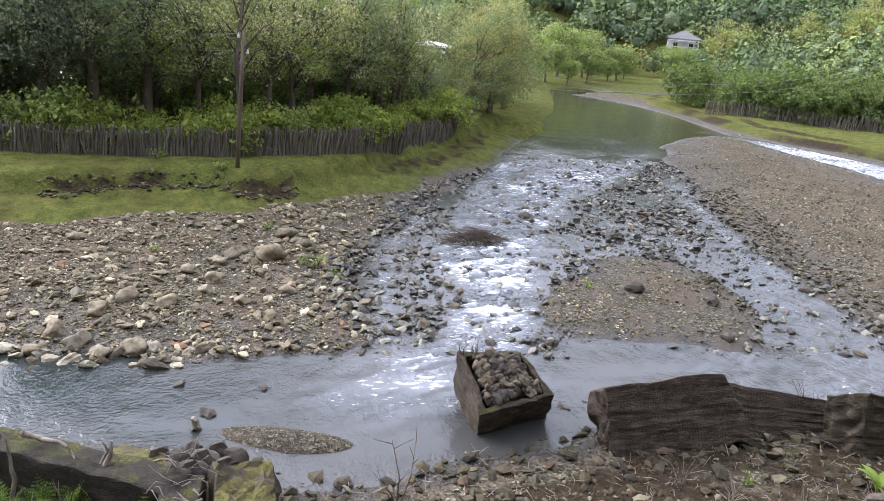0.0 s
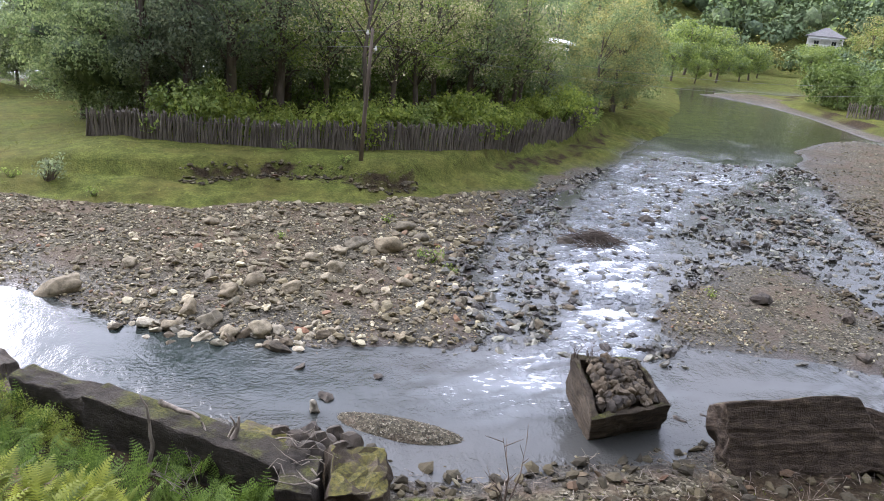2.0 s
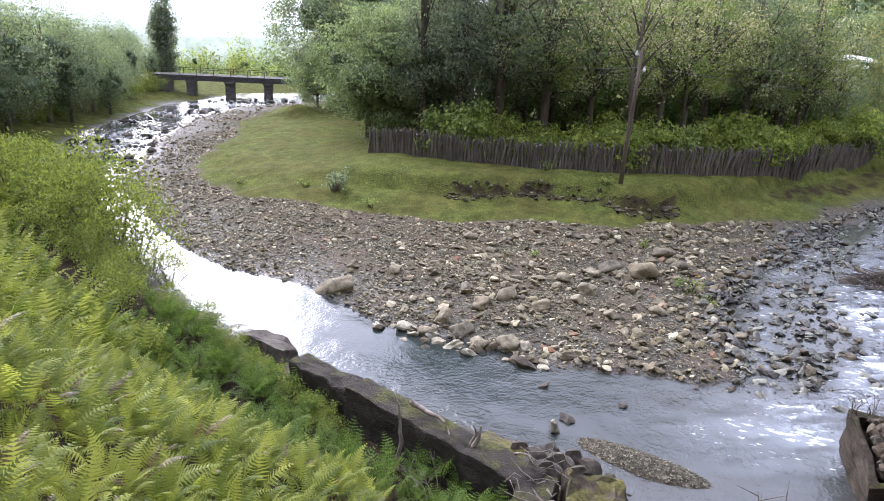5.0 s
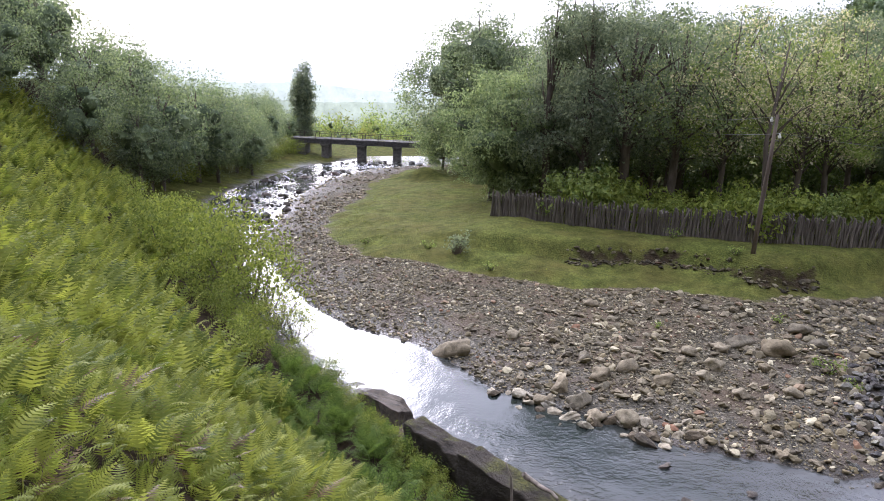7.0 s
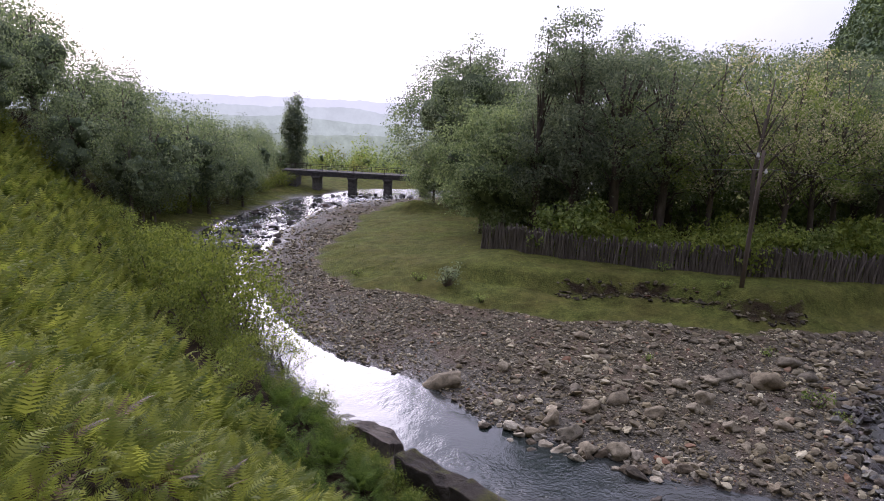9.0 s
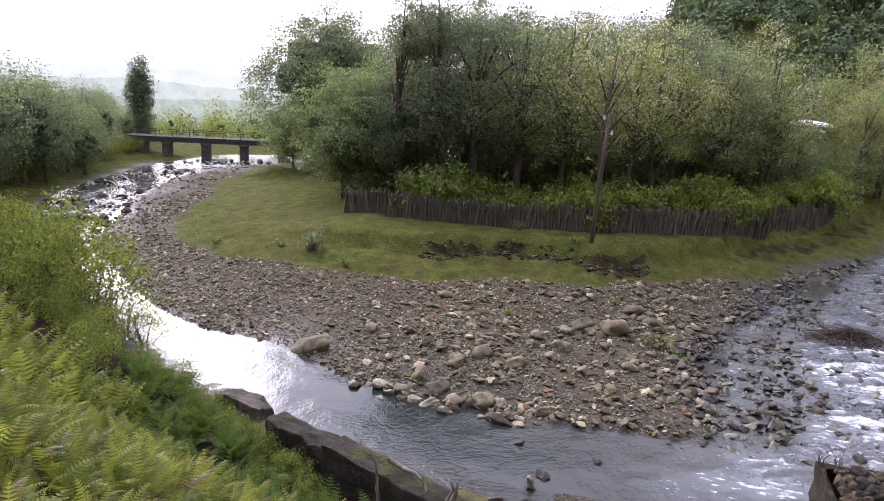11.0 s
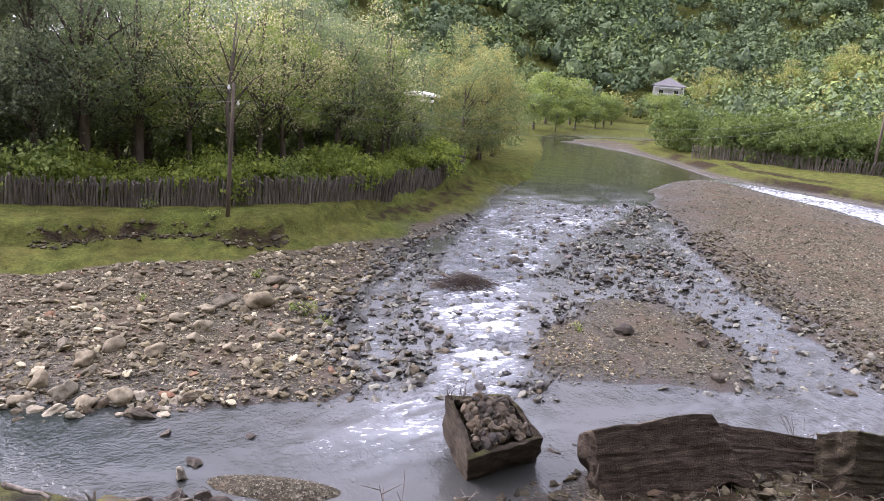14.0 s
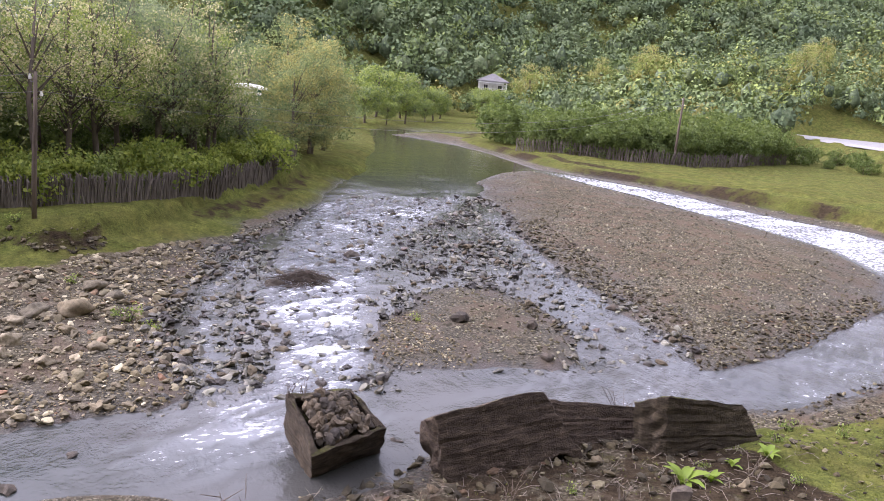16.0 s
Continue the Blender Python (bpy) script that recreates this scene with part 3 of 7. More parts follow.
def near_profile(x, y, d):
    left = 0.05 * np.minimum(d, 3.2) + 0.78 * np.clip(d - 3.2, 0, None)
    foot = 5.4 + 4.2 * sstep(6.5, 12.0, x)
    right = 0.12 * np.minimum(d, 5.4) + 0.05 * np.clip(np.minimum(d, foot) - 5.4, 0, None) + 1.02 * np.clip(d - foot, 0, None)
    right = right + 0.42 * np.exp(-(((x - 12.3) / 1.3) ** 2 + ((y - 8.6) / 0.8) ** 2)) + 0.25 * np.exp(-(((x - 15.6) / 1.6) ** 2 + ((y - 10.2) / 0.8) ** 2))
    k = sstep(-2.0, 3.0, x)
    z = left * (1 - k) + right * k
    roof = 6.55 + 0.10 * np.clip(d - 22, 0, 40) + 9 * sstep(20, 70, d) * sstep(-10, -50, x)
    # unseen steep hillside behind the camera, added to block sky light
    roof = roof + np.clip(d - 17, 0, 60) * 1.3 * sstep(8, -4, y)
    return np.minimum(z, roof) * (1 - 0.86 * sstep(40, 58, y + 0.25 * np.clip(-40 - x, 0, 60)))


def land(x, y):
    """Height, and the covers grass, wet and soil, at points of the plan."""
    x, y = np.asarray(x, float), np.asarray(y, float)
    W = level(x, y)
    n1, n2, n3 = vnoise(x, y, 0.5, 1), vnoise(x, y, 2.2, 5), vnoise(x, y, 0.06, 9)
    jit = 0.35 * vnoise(x, y, 0.8, 21) + 0.12 * n2
    river = poly_sd(x, y, RIVER)
    rapid = seg_dist(x, y, RAPID, widths=RAPID_W)
    mid = seg_dist(x, y, MID_CH, widths=MID_W)
    braid = seg_dist(x, y, BRAID, widths=BRAID_W)
    pool = poly_sd(x, y, POOL)
    rch = seg_dist(x, y, RIGHT_CH, widths=RIGHT_W)
    deep = np.maximum.reduce([river, pool, rch])
    lane = np.maximum.reduce([rapid, mid, braid])
    shallow = np.maximum(np.minimum(poly_sd(x, y, SHALLOW), -poly_sd(x, y, ISLAND)), rapid)
    dw = np.maximum(deep, shallow) + jit * sstep(60, 20, np.hypot(x, y))
    d = np.clip(-dw, 0, None)
    bed = W - np.where(deep > shallow, np.minimum(0.5, 0.30 * dw), np.minimum(0.05, 0.2 * dw) + 0.07 * sstep(-0.3, 0.5, lane))
    # stony patches lift out of the shallows
    bed = bed + (shallow >= deep) * (0.05 * n2 + 0.10 * np.clip(vnoise(x, y, 0.42, 87) + 0.1, 0, 1) * sstep(0.4, -0.6, lane) * sstep(17, 19, y))
    gravel = W + 0.02 + 0.42 * (1 - np.exp(-d / 3.5)) + 0.07 * n1 * np.clip(d, 0, 1) + 0.035 * n2
    z = np.where(dw > 0, bed, gravel)
    gl, gr = poly_sd(x, y, GRASS_L), poly_sd(x, y, GRASS_R)
    gl = gl + 0.6 * n1 + 0.9 * vnoise(x, y, 0.33, 57) + 0.35 * n2
    te = poly_sd(x, y, TERRACE) + 0.3 * n1 + 0.55 * vnoise(x, y, 0.22, 45)
    z = z + sstep(-0.3, 2.6, gl) * (0.40 - 0.25 * sstep(-18, -24, x)) + 0.012 * np.clip(gl, 0, 60) + (0.30 * sstep(-0.1, 0.9, te) + 0.36 * sstep(0.0, 0.3, te)) * sstep(-16, -10, x) + 0.10 * vnoise(x, y, 0.28, 41) * sstep(0, 3, gl) * (y < 60)
    z = z + sstep(-0.1, 1.4, gr + 0.35 * n1) * (0.40 + 0.6 * sstep(50, 42, y)) + 0.004 * np.clip(gr, 0, 60) + 0.12 * n1 * (gr > 1) + 0.16 * sstep(3.3, 3.55, gr + 1.2 * n3 + 0.8 * vnoise(x, y, 0.12, 47)) * (y > 18)
    # behind the grove the ground climbs to the houses
    z = z + sstep(6, 60, gl) * 3.2 * sstep(-30, 0, x)
    near = poly_sd(x, y, NEAR_EDGE + [(-48, 112), (-110, 96), (-170, 30), (-3000, -900), (-3000, -3000), (3000, -3000), (3000, 24)])
    z = np.where(near > 0, W * np.exp(-np.clip(near, 0, 50) / 4) + near_profile(x, y, np.clip(near, 0, None)) + 0.10 * n1 * sstep(0, 2, near) + 0.04 * n2, z)
    # far ground: valley falls away downstream, wooded hill upstream
    r = np.hypot(x, y)
    az = np.degrees(np.arctan2(x, np.maximum(y, 1e-3)))
    hill = sstep(-1, 9, az) * np.clip(y - 150 + 12 * n3, 0, 230) * 0.42
    knoll = 13 * np.exp(-(((x - 150) / 45) ** 2 + ((y - 118) / 34) ** 2))
    hill2 = sstep(100, 260, x + 0.3 * y - 60) * 24 * sstep(10, 60, y)
    mask = (y > 60)
    rd = seg_dist(x, y, ROAD)
    z = z + np.where(mask, hill + knoll, 0) + np.where(y > 20, hill2, 0)
    z = np.where(x > 70, np.where(rd < 10.5, np.minimum(np.maximum(z, ROAD_Z - 0.5 * np.clip(rd - 8.6, 0, None)), ROAD_Z), np.maximum(z, ROAD_Z - 0.5 * np.clip(rd - 8.6, 0, None))), z)
    down = np.clip(0.085 * (r - 76), 0, 50) * sstep(-6, -16, az) * (y > 0)
    z = z - down
    # a grassy hump on the bank
    z = z + 0.85 * np.exp(-(((x + 24.2) / 1.5) ** 2 + ((y - 51.5) / 1.2) ** 2))
    grass = np.maximum(sstep(-0.4, 0.5, gl), sstep(-0.3, 0.4, gr))
    grass = np.where((y > 64) & (x < -5) & (dw < -1.2), 1.0, grass)
    grass = np.where((r > 105) | (z - W > 1.6), 1.0, grass)
    grass = np.where(near > 0, 0.44 + 0.35 * n1 + 0.12 * sstep(8, 11, x) + 0.6 * sstep(13.0, 15.5, x), grass)
    grass = np.where((near > 0) & (near < 1.6) & (x > -10), 0.12, grass)
    grass = np.where((near > 0.3) & (y > 34), 0.9, grass)
    green_rim = (pool > -5) & (pool < 1.5) & (y > 50) & (x < 22.5 + 0.42 * (y - 50))
    grass = np.where(green_rim, 1.0, grass)
    moss = np.exp(-(((x - MOSS[0]) / 1.3) ** 2 + ((y - MOSS[1]) / 0.7) ** 2))
    grass = np.where(near > 0, np.maximum(grass, 1.1 * moss), grass)
    wet = np.maximum(sstep(0.14, 0.02, z - W), 0.5 * sstep(0.36, 0.08, z - W + 0.06 * n1)) * (r < 130)
    wet = np.where((near > 0.5) | green_rim, 0.0, wet)
    soil = sstep(-1.2, -0.4, te + 0.5 * n2) * sstep(0.4, 0.2, te) * sstep(-8.5, -6.0, x) * sstep(3.2, 1.8, x) * (0.68 + 0.35 * n1 + 0.3 * n2)
    soil = np.maximum(soil, np.where(near > 0, sstep(0.4, 1.4, near) * 0.80 + 0.45 * n1, 0))
    slip = seg_dist(x, y, [(6.6, 35.6), (9.4, 38.2), (12.8, 42.4), (15.4, 47.4)])
    soil = np.maximum(soil, sstep(1.5, 0.2, slip + 1.0 * n1) * (0.55 + 0.35 * n2 + 0.2 * n1))
    soil = np.maximum(soil, sstep(-0.2, 0.1, gr) * sstep(1.9 + 0.6, 1.0 + 0.6, gr + 0.6 * n1) * (0.55 + 0.5 * vnoise(x, y, 0.3, 50)))
    gt = gr + 1.2 * n3 + 0.8 * vnoise(x, y, 0.12, 47)
    soil = np.maximum(soil, sstep(2.6, 3.1, gt) * sstep(4.2, 3.7, gt) * 0.62 * (y > 18) * (near < 0) * sstep(-0.1, 0.5, vnoise(x, y, 0.07, 49)))
    soil = np.where((near > 3.4) & (x < 0.5) & (y < 34), 0.9, soil)
    soil = np.where((near > 0) & (y > 34), 0, soil)
    soil = np.where(y > 120, 0.0, soil)
    soil = np.where((near > 0) & (x > 15.0), 0.25 * soil, soil) * np.where(near > 0, 1 - 0.95 * moss, 1)
    return z, grass, wet, soil, W, dw, near


def ground_z(x, y):
    return float(land(np.array([x]), np.array([y]))[0][0])


def axis(lo, hi, step, far, growth=1.16):
    core = list(np.arange(lo, hi + step / 2, step))
    s, v = step, lo
    left = []
    while v > -far:
        s *= growth
        v -= s
        left.append(v)
    s, v = step, core[-1]
    right = []
    while v < far:
        s *= growth
        v += s
        right.append(v)
    return np.array(left[::-1] + core + right)


def grid_faces(nx, ny):
    i = np.arange(nx * ny).reshape(ny, nx)
    return np.stack([i[:-1, :-1].ravel(), i[:-1, 1:].ravel(), i[1:, 1:].ravel(), i[1:, :-1].ravel()], 1)


def build_ground():
    gx, gy = axis(-32, 58, 0.32, 3200, 1.11), axis(3, 56, 0.32, 3200, 1.11)
    X, Y = np.meshgrid(gx, gy)
    z, grass, wet, soil, W, dw, near = land(X.ravel(), Y.ravel())
    me = mesh_np("ground", np.stack([X.ravel(), Y.ravel(), z], 1), grid_faces(len(gx), len(gy)), [M_GROUND], True)
    ca = me.color_attributes.new("cover", "FLOAT_COLOR", "POINT")
    ca.data.foreach_set("color", np.stack([grass, wet, soil, np.ones_like(z)], 1).astype(np.float32).ravel())
    tagged(new("ground", me), "gravel river bars, mown grass banks and a fern slope", "ground", kind="structure")


def water_sheet(name, label, gx, gy, inside, cut):
    """A stretch of the river's surface on a grid; cut: the box left to the finer sheet."""
    X, Y = np.meshgrid(gx, gy)
    x, y = X.ravel(), Y.ravel()
    z, grass, wet, soil, W, dw, near = land(x, y)
    core = seg_dist(x, y, RAPID, widths=[v * 0.95 for v in RAPID_W])
    lane = sstep(-0.4, 1.0, core)
    along_r = sstep(15.5, 17.5, y) * sstep(51, 40, y + 6 * vnoise(x, y, 0.22, 69) + 3 * vnoise(x, y, 0.9, 77))
    # standing waves lie across the current
    across = x * 0.55 + y * 0.25
    down = y * 1.0 - x * 0.45
    warp = 0.7 * vnoise(x, y, 0.45, 65)
    ridge = 1 - np.abs(vnoise(across * 1.5 + warp, down * 2.6 + warp, 1.0, 61, 3))
    chop = vnoise(across * 3.0, down * 5.0, 1.0, 63, 2)
    steep = 1 - 0.85 * sstep(24, 29, y)
    clumps = sstep(-0.35, 0.5, vnoise(x, y, 0.85, 67, 2))
    fo = lane * along_r * (0.30 + 0.75 * sstep(0.5, 0.95, ridge) * (0.3 + 0.7 * clumps) + 0.42 * chop) * (0.55 + 0.6 * steep)
    tail = np.exp(-(((x - 4.5) / 2.4) ** 2 + ((y - 15.8) / 1.5) ** 2))
    fo = np.maximum(fo, 0.75 * tail * sstep(0.3, 0.9, ridge) * (0.5 + 0.6 * clumps))
    fo = np.maximum(fo, 0.30 * sstep(-0.2, 0.5, seg_dist(x, y, BRAID, widths=BRAID_W)) * sstep(16, 18, y) * sstep(0.3, 0.9, ridge))
    fo = np.maximum(fo, 0.2 * sstep(-0.2, 0.4, seg_dist(x, y, MID_CH, widths=MID_W)) * sstep(0.3, 0.9, ridge))
    fo = np.maximum(fo, 0.72 * sstep(0, 0.8, seg_dist(x, y, RIGHT_CH, widths=RIGHT_W)) * sstep(62, 50, y))
    fo = np.maximum(fo, 0.30 * sstep(9, 16, x) * (y < 20) * sstep(0.5, 0.95, ridge) * (0.4 + 0.6 * clumps))
    # foam at the bend also stands for sky brightness on the riffles
    fo = np.maximum(fo, 0.34 * (x < -20) * (y > 28) * sstep(0.2, 1.0, dw) * sstep(0.0, 0.5, vnoise(x, y, 0.25, 73)))
    rough_w = np.clip(0.10 * (x < -17) * (y > 26) + fo * 1.3 + 0.5 * lane * along_r + 0.6 * sstep(-7, -2, x) * sstep(40, 30, x) * (y < 20) * (0.45 + 0.7 * vnoise(x * 0.6, y * 1.4, 0.45, 71)), 0, 1)
    murk = sstep(44, 58, y + 3 * vnoise(x, y, 0.3, 69)) * sstep(8, 13, x)
    # bed pale through shallows, dark in deeper pools; dark oval paints the grove's reflection
    dark_water = np.clip(0.25 + 1.0 * np.exp(-(((x + 4.5) / 4.8) ** 2 + ((y - 15.9 + 0.28 * (x + 4)) / 1.7) ** 2)) + 0.7 * (x < -16) * sstep(0.6, 2.5, dw) + 0.35 * vnoise(x, y, 0.4, 75), 0, 1)
    amp = lane * along_r * steep
    zz = W + (0.17 * (ridge - 0.6) + 0.07 * chop) * amp + 0.02 * chop * rough_w + 0.010 * vnoise(x, y, 1.2, 35)
    me_f = grid_faces(len(gx), len(gy))
    cx, cy = x[me_f].mean(1), y[me_f].mean(1)
    box = (cx > cut[0]) & (cx < cut[1]) & (cy > cut[2]) & (cy < cut[3])
    keep = (zz - z > -0.12)[me_f].any(1) & ((near < 0.6) | (x < -2))[me_f].all(1) & (near < 1.5)[me_f].all(1) & (np.hypot(x, y) < np.where(x < -5, 80, 150))[me_f].all(1) & (box == inside)
    me_f = me_f[keep]
    used, inv = np.unique(me_f, return_inverse=True)
    me = mesh_np(name, np.stack([x, y, zz], 1)[used], inv.reshape(-1, 4), [M_WATER], True)
    ca = me.color_attributes.new("foam", "FLOAT_COLOR", "POINT")
    ca.data.foreach_set("color", np.stack([np.clip(fo, 0, 1), rough_w, murk, dark_water], 1)[used].astype(np.float32).ravel())
    tagged(new(name, me), label, "water", kind="structure")


def build_water():
    cut = (-2.0, 28.0, 14.0, 50.0)
    water_sheet("water", "shallow grey river bending past the bars", np.arange(-48, 60, 0.25), np.arange(10, 126, 0.25), False, cut)
    water_sheet("water_rapids", "white rapids tumbling over stones", np.arange(-3, 29, 0.125), np.arange(13, 51, 0.125), True, cut)


build_ground()
build_water()


# ---- plants ----
def kites(centres, size, rg, facing=None, jitter=0.4):
    """Leaf shapes, one quad each, at the centres; facing: the way that each leaf is turned."""
    n = len(centres)
    a = rg.normal(size=(n, 3))
    if facing is not None:
        w = facing / (np.linalg.norm(facing, axis=1)[:, None] + 1e-9)
        a -= (a * w).sum(1)[:, None] * w
    a /= np.linalg.norm(a, axis=1)[:, None] + 1e-9
    c = rg.normal(size=(n, 3)) if facing is None else np.cross(w, a)
    c -= (c * a).sum(1)[:, None] * a
    c /= np.linalg.norm(c, axis=1)[:, None] + 1e-9
    s = size * (1 + jitter * rg.normal(size=n)).clip(0.4, 2)[:, None]
    nrm = np.cross(a, c)
    p0, p2 = centres - a * s * 0.5, centres + a * s * 0.5
    p1, p3 = centres + c * s * 0.32 + nrm * s * 0.12, centres - c * s * 0.32 + nrm * s * 0.12
    v = np.stack([p0, p1, p2, p3], 1).reshape(-1, 3)
    return v, np.arange(4 * n).reshape(n, 4)


def lump_template(fine=2):
    bm = bmesh.new()
    bmesh.ops.create_icosphere(bm, subdivisions=fine, radius=1)
    bm.verts.ensure_lookup_table()
    v = np.array([q.co for q in bm.verts])
    f = np.array([[q.index for q in g.verts] for g in bm.faces])
    bm.free()
    return v, f


def crown_points(rg, centre, radii, clumps, per, spread, hollow=0.55, shape=None):
    """Leaf centres in clumps, fuller near the outside of an uneven ellipsoid."""
    d = rg.normal(size=(clumps, 3))
    d /= np.linalg.norm(d, axis=1)[:, None]
    rad = hollow + (1 - hollow) * rg.random(clumps) ** 0.6
    lump = 1 + 0.22 * np.sin(d[:, 0] * 5 + 1.3) * np.cos(d[:, 1] * 4 + 0.6) + 0.12 * rg.normal(size=clumps).clip(-1.5, 1.0)
    c = d * (rad * lump)[:, None]
    if shape == "cone":
        k = 1 - 0.8 * (c[:, 2] + 1) / 2
        c[:, :2] *= k.clip(0.1, 1.2)[:, None]
    cc = np.asarray(centre) + c * np.asarray(radii)
    sc = spread * (0.6 + 0.8 * rg.random(clumps))
    pts = np.repeat(cc, per, 0) + rg.normal(size=(clumps * per, 3)).clip(-1.25, 1.25) * np.repeat(sc, per)[:, None] * np.array([1, 1, 0.7])
    return cc, pts


def tree(name, seed, h, rx, z0, clumps, per, leaf, mat, label, category="tree", rad=0.16, mat2=None, frac2=0.0, shape=None, lean=(0, 0), group="", spread=0.5, hollow=0.5, core=0, mat_core=None, limbs=22):
    """A tree at the origin: trunk with limbs, and a crown."""
    rg = np.random.default_rng(seed)
    leaf, per = leaf * 0.66, int(per * 2.0)
    root = thing(name, Matrix(), label, category, group)
    top = Vector((lean[0], lean[1], h * 0.86))
    bend = Vector((rg.normal() * 0.02 * h, rg.normal() * 0.02 * h, h * 0.42))
    bm = tube([(0, 0, -0.35), (0, 0, 0.1), bend * 0.5, bend, top], [rad * 1.5, rad * 1.15, rad, rad * 0.75, rad * 0.18], 7)
    cz, rz = (z0 + h) / 2, (h - z0) / 2
    cc, pts = crown_points(rg, (lean[0] * 0.6, lean[1] * 0.6, cz), (rx, rx, rz), clumps, per, spread, hollow, shape)
    pts[:, 2] = np.maximum(pts[:, 2], 0.08)
    for c in cc[:: max(1, clumps // limbs)]:
        f = min(0.9, max(0.18, (c[2] / h) * 0.72))
        b0 = bend * (f / 0.45) if f < 0.45 else bend.lerp(top, (f - 0.45) / 0.55)
        tip = Vector(c)
        midp = b0.lerp(tip, 0.5) + Vector((0, 0, 0.06 * h * rg.random()))
        tube([b0, midp, tip], [rad * 0.36, rad * 0.2, rad * 0.06], 5, bm)
    part("trunk", bm, M_BARK, root, smooth=True)
    puff = np.repeat(cc, per, 0)
    face = (pts - puff) / spread + 0.5 * (puff - np.array([0, 0, cz])) / np.array([rx, rx, rz]) + 0.7 * rg.normal(size=pts.shape)
    v, f = kites(pts, leaf, rg, face)
    mi = (rg.random(len(f)) < frac2).astype(int) if mat2 else None
    if mat2:
        cl = (rg.random(clumps) < frac2 * 1.6)
        mi = (np.repeat(cl, per) & (rg.random(len(f)) < 0.62)).astype(int)
    mats = [mat] + ([mat2] if mat2 else [])
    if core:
        # leafy inner masses that close the crown, coloured for the shade inside
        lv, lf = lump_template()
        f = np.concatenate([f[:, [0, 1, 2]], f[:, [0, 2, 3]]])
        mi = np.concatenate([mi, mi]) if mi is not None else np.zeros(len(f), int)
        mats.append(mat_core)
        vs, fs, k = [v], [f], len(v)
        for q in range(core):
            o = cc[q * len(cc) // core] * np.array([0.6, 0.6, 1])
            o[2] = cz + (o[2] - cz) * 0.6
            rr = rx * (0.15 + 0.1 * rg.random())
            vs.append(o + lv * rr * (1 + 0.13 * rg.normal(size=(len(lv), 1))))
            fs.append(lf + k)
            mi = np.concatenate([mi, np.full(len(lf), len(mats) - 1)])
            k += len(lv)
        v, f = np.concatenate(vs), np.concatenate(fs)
    me = mesh_np("crown", v, f, mats, False, mi)
    part_mesh("crown", me, root)
    return root


def put(ob, x, y, s=1.0, turn=0.0, sz=None, z=None):
    ob.matrix_basis = Matrix.LocRotScale((x, y, ground_z(x, y) if z is None else z), Euler((0, 0, radians(turn))), (s, s, sz or s))
    return ob


def again(ob, x, y, s=1.0, turn=0.0, sz=None, z=None):
    c = copy_thing(ob, Matrix())
    return put(c, x, y, s, turn, sz, z)


def bush(name, seed, h, r, clumps, per, leaf, mat, label, category="bush", group=""):
    rg = np.random.default_rng(seed)
    root = thing(name, Matrix(), label, category, group)
    cc, pts = crown_points(rg, (0, 0, h * 0.5), (r, r, h * 0.55), clumps, per, 0.2 * h ** 0.5, 0.4)
    pts[:, 2] = np.abs(pts[:, 2]) + 0.02
    bm = bmesh.new()
    for c in cc[:: max(1, clumps // 9)]:
        tube([(c[0] * 0.12, c[1] * 0.12, -0.2), Vector(c) * 0.6, c], [0.03, 0.02, 0.008], 4, bm)
    part("stem", bm, M_TWIG, root)
    puff = np.repeat(cc, per, 0)
    v, f = kites(pts, leaf, rg, (pts - puff) / (0.2 * h ** 0.5) + 0.5 * (puff - np.array([0, 0, h * 0.4])) / r + 0.8 * rg.normal(size=pts.shape))
    part_mesh("foliage", mesh_np("foliage", v, f, [mat]), root)
    return root


G1 = "grove behind the fence"
oak = tree("broadleaf_tree", 11, 11.0, 5.0, 0.7, 320, 66, 0.20, M_LEAF_DARK, "large rounded dark green tree on the grass bank", rad=0.3, spread=0.5, hollow=0.72, mat2=M_LEAF_MID, frac2=0.3, core=30, mat_core=M_INNER_SHADE)
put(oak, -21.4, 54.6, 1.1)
pale = tree("broadleaf_tree", 12, 7.4, 3.1, 0.3, 110, 85, 0.19, M_LEAF_MID, "leafy silver-green tree branched down to the grass", rad=0.15, spread=0.45, core=16, mat_core=M_INNER_SHADE)
put(pale, -14.6, 40.5)
again(pale, -12.3, 43, 1.05, 100)
again(pale, -25.2, 57.0, 0.72, 200)

t_dark = tree("grove_tree", 21, 10.4, 3.0, 3.2, 110, 52, 0.19, M_LEAF_DARK, "tall dark green broadleaf tree in a dense grove", rad=0.26, spread=0.5, group=G1)
t_conif = tree("grove_tree", 22, 11.8, 2.1, 1.0, 95, 66, 0.18, M_LEAF_DARK, "tall narrow ivy-clad dark tree in the grove", rad=0.22, shape="cone", spread=0.45, group=G1)
t_mid = tree("grove_tree", 23, 9.7, 2.9, 2.2, 90, 50, 0.18, M_LEAF_MID, "tall green broadleaf tree in the grove", rad=0.2, spread=0.6, group=G1, mat2=M_LEAF_DARK, frac2=0.3)
t_bloss = tree("flowering_tree", 24, 8.8, 2.5, 2.4, 62, 52, 0.145, M_LEAF_LIGHT, "slender tree in cream blossom with open branches", rad=0.13, mat2=M_BLOSSOM, frac2=0.38, spread=0.42, group=G1)
t_fork = tree("flowering_tree", 26, 9.6, 2.8, 4.4, 70, 34, 0.14, M_LEAF_LIGHT, "forked dark-stemmed tree in thin cream blossom behind the pole", rad=0.13, mat2=M_BLOSSOM, frac2=0.5, spread=0.45, group=G1, limbs=9)
put(t_fork, 0.22, 35.3)
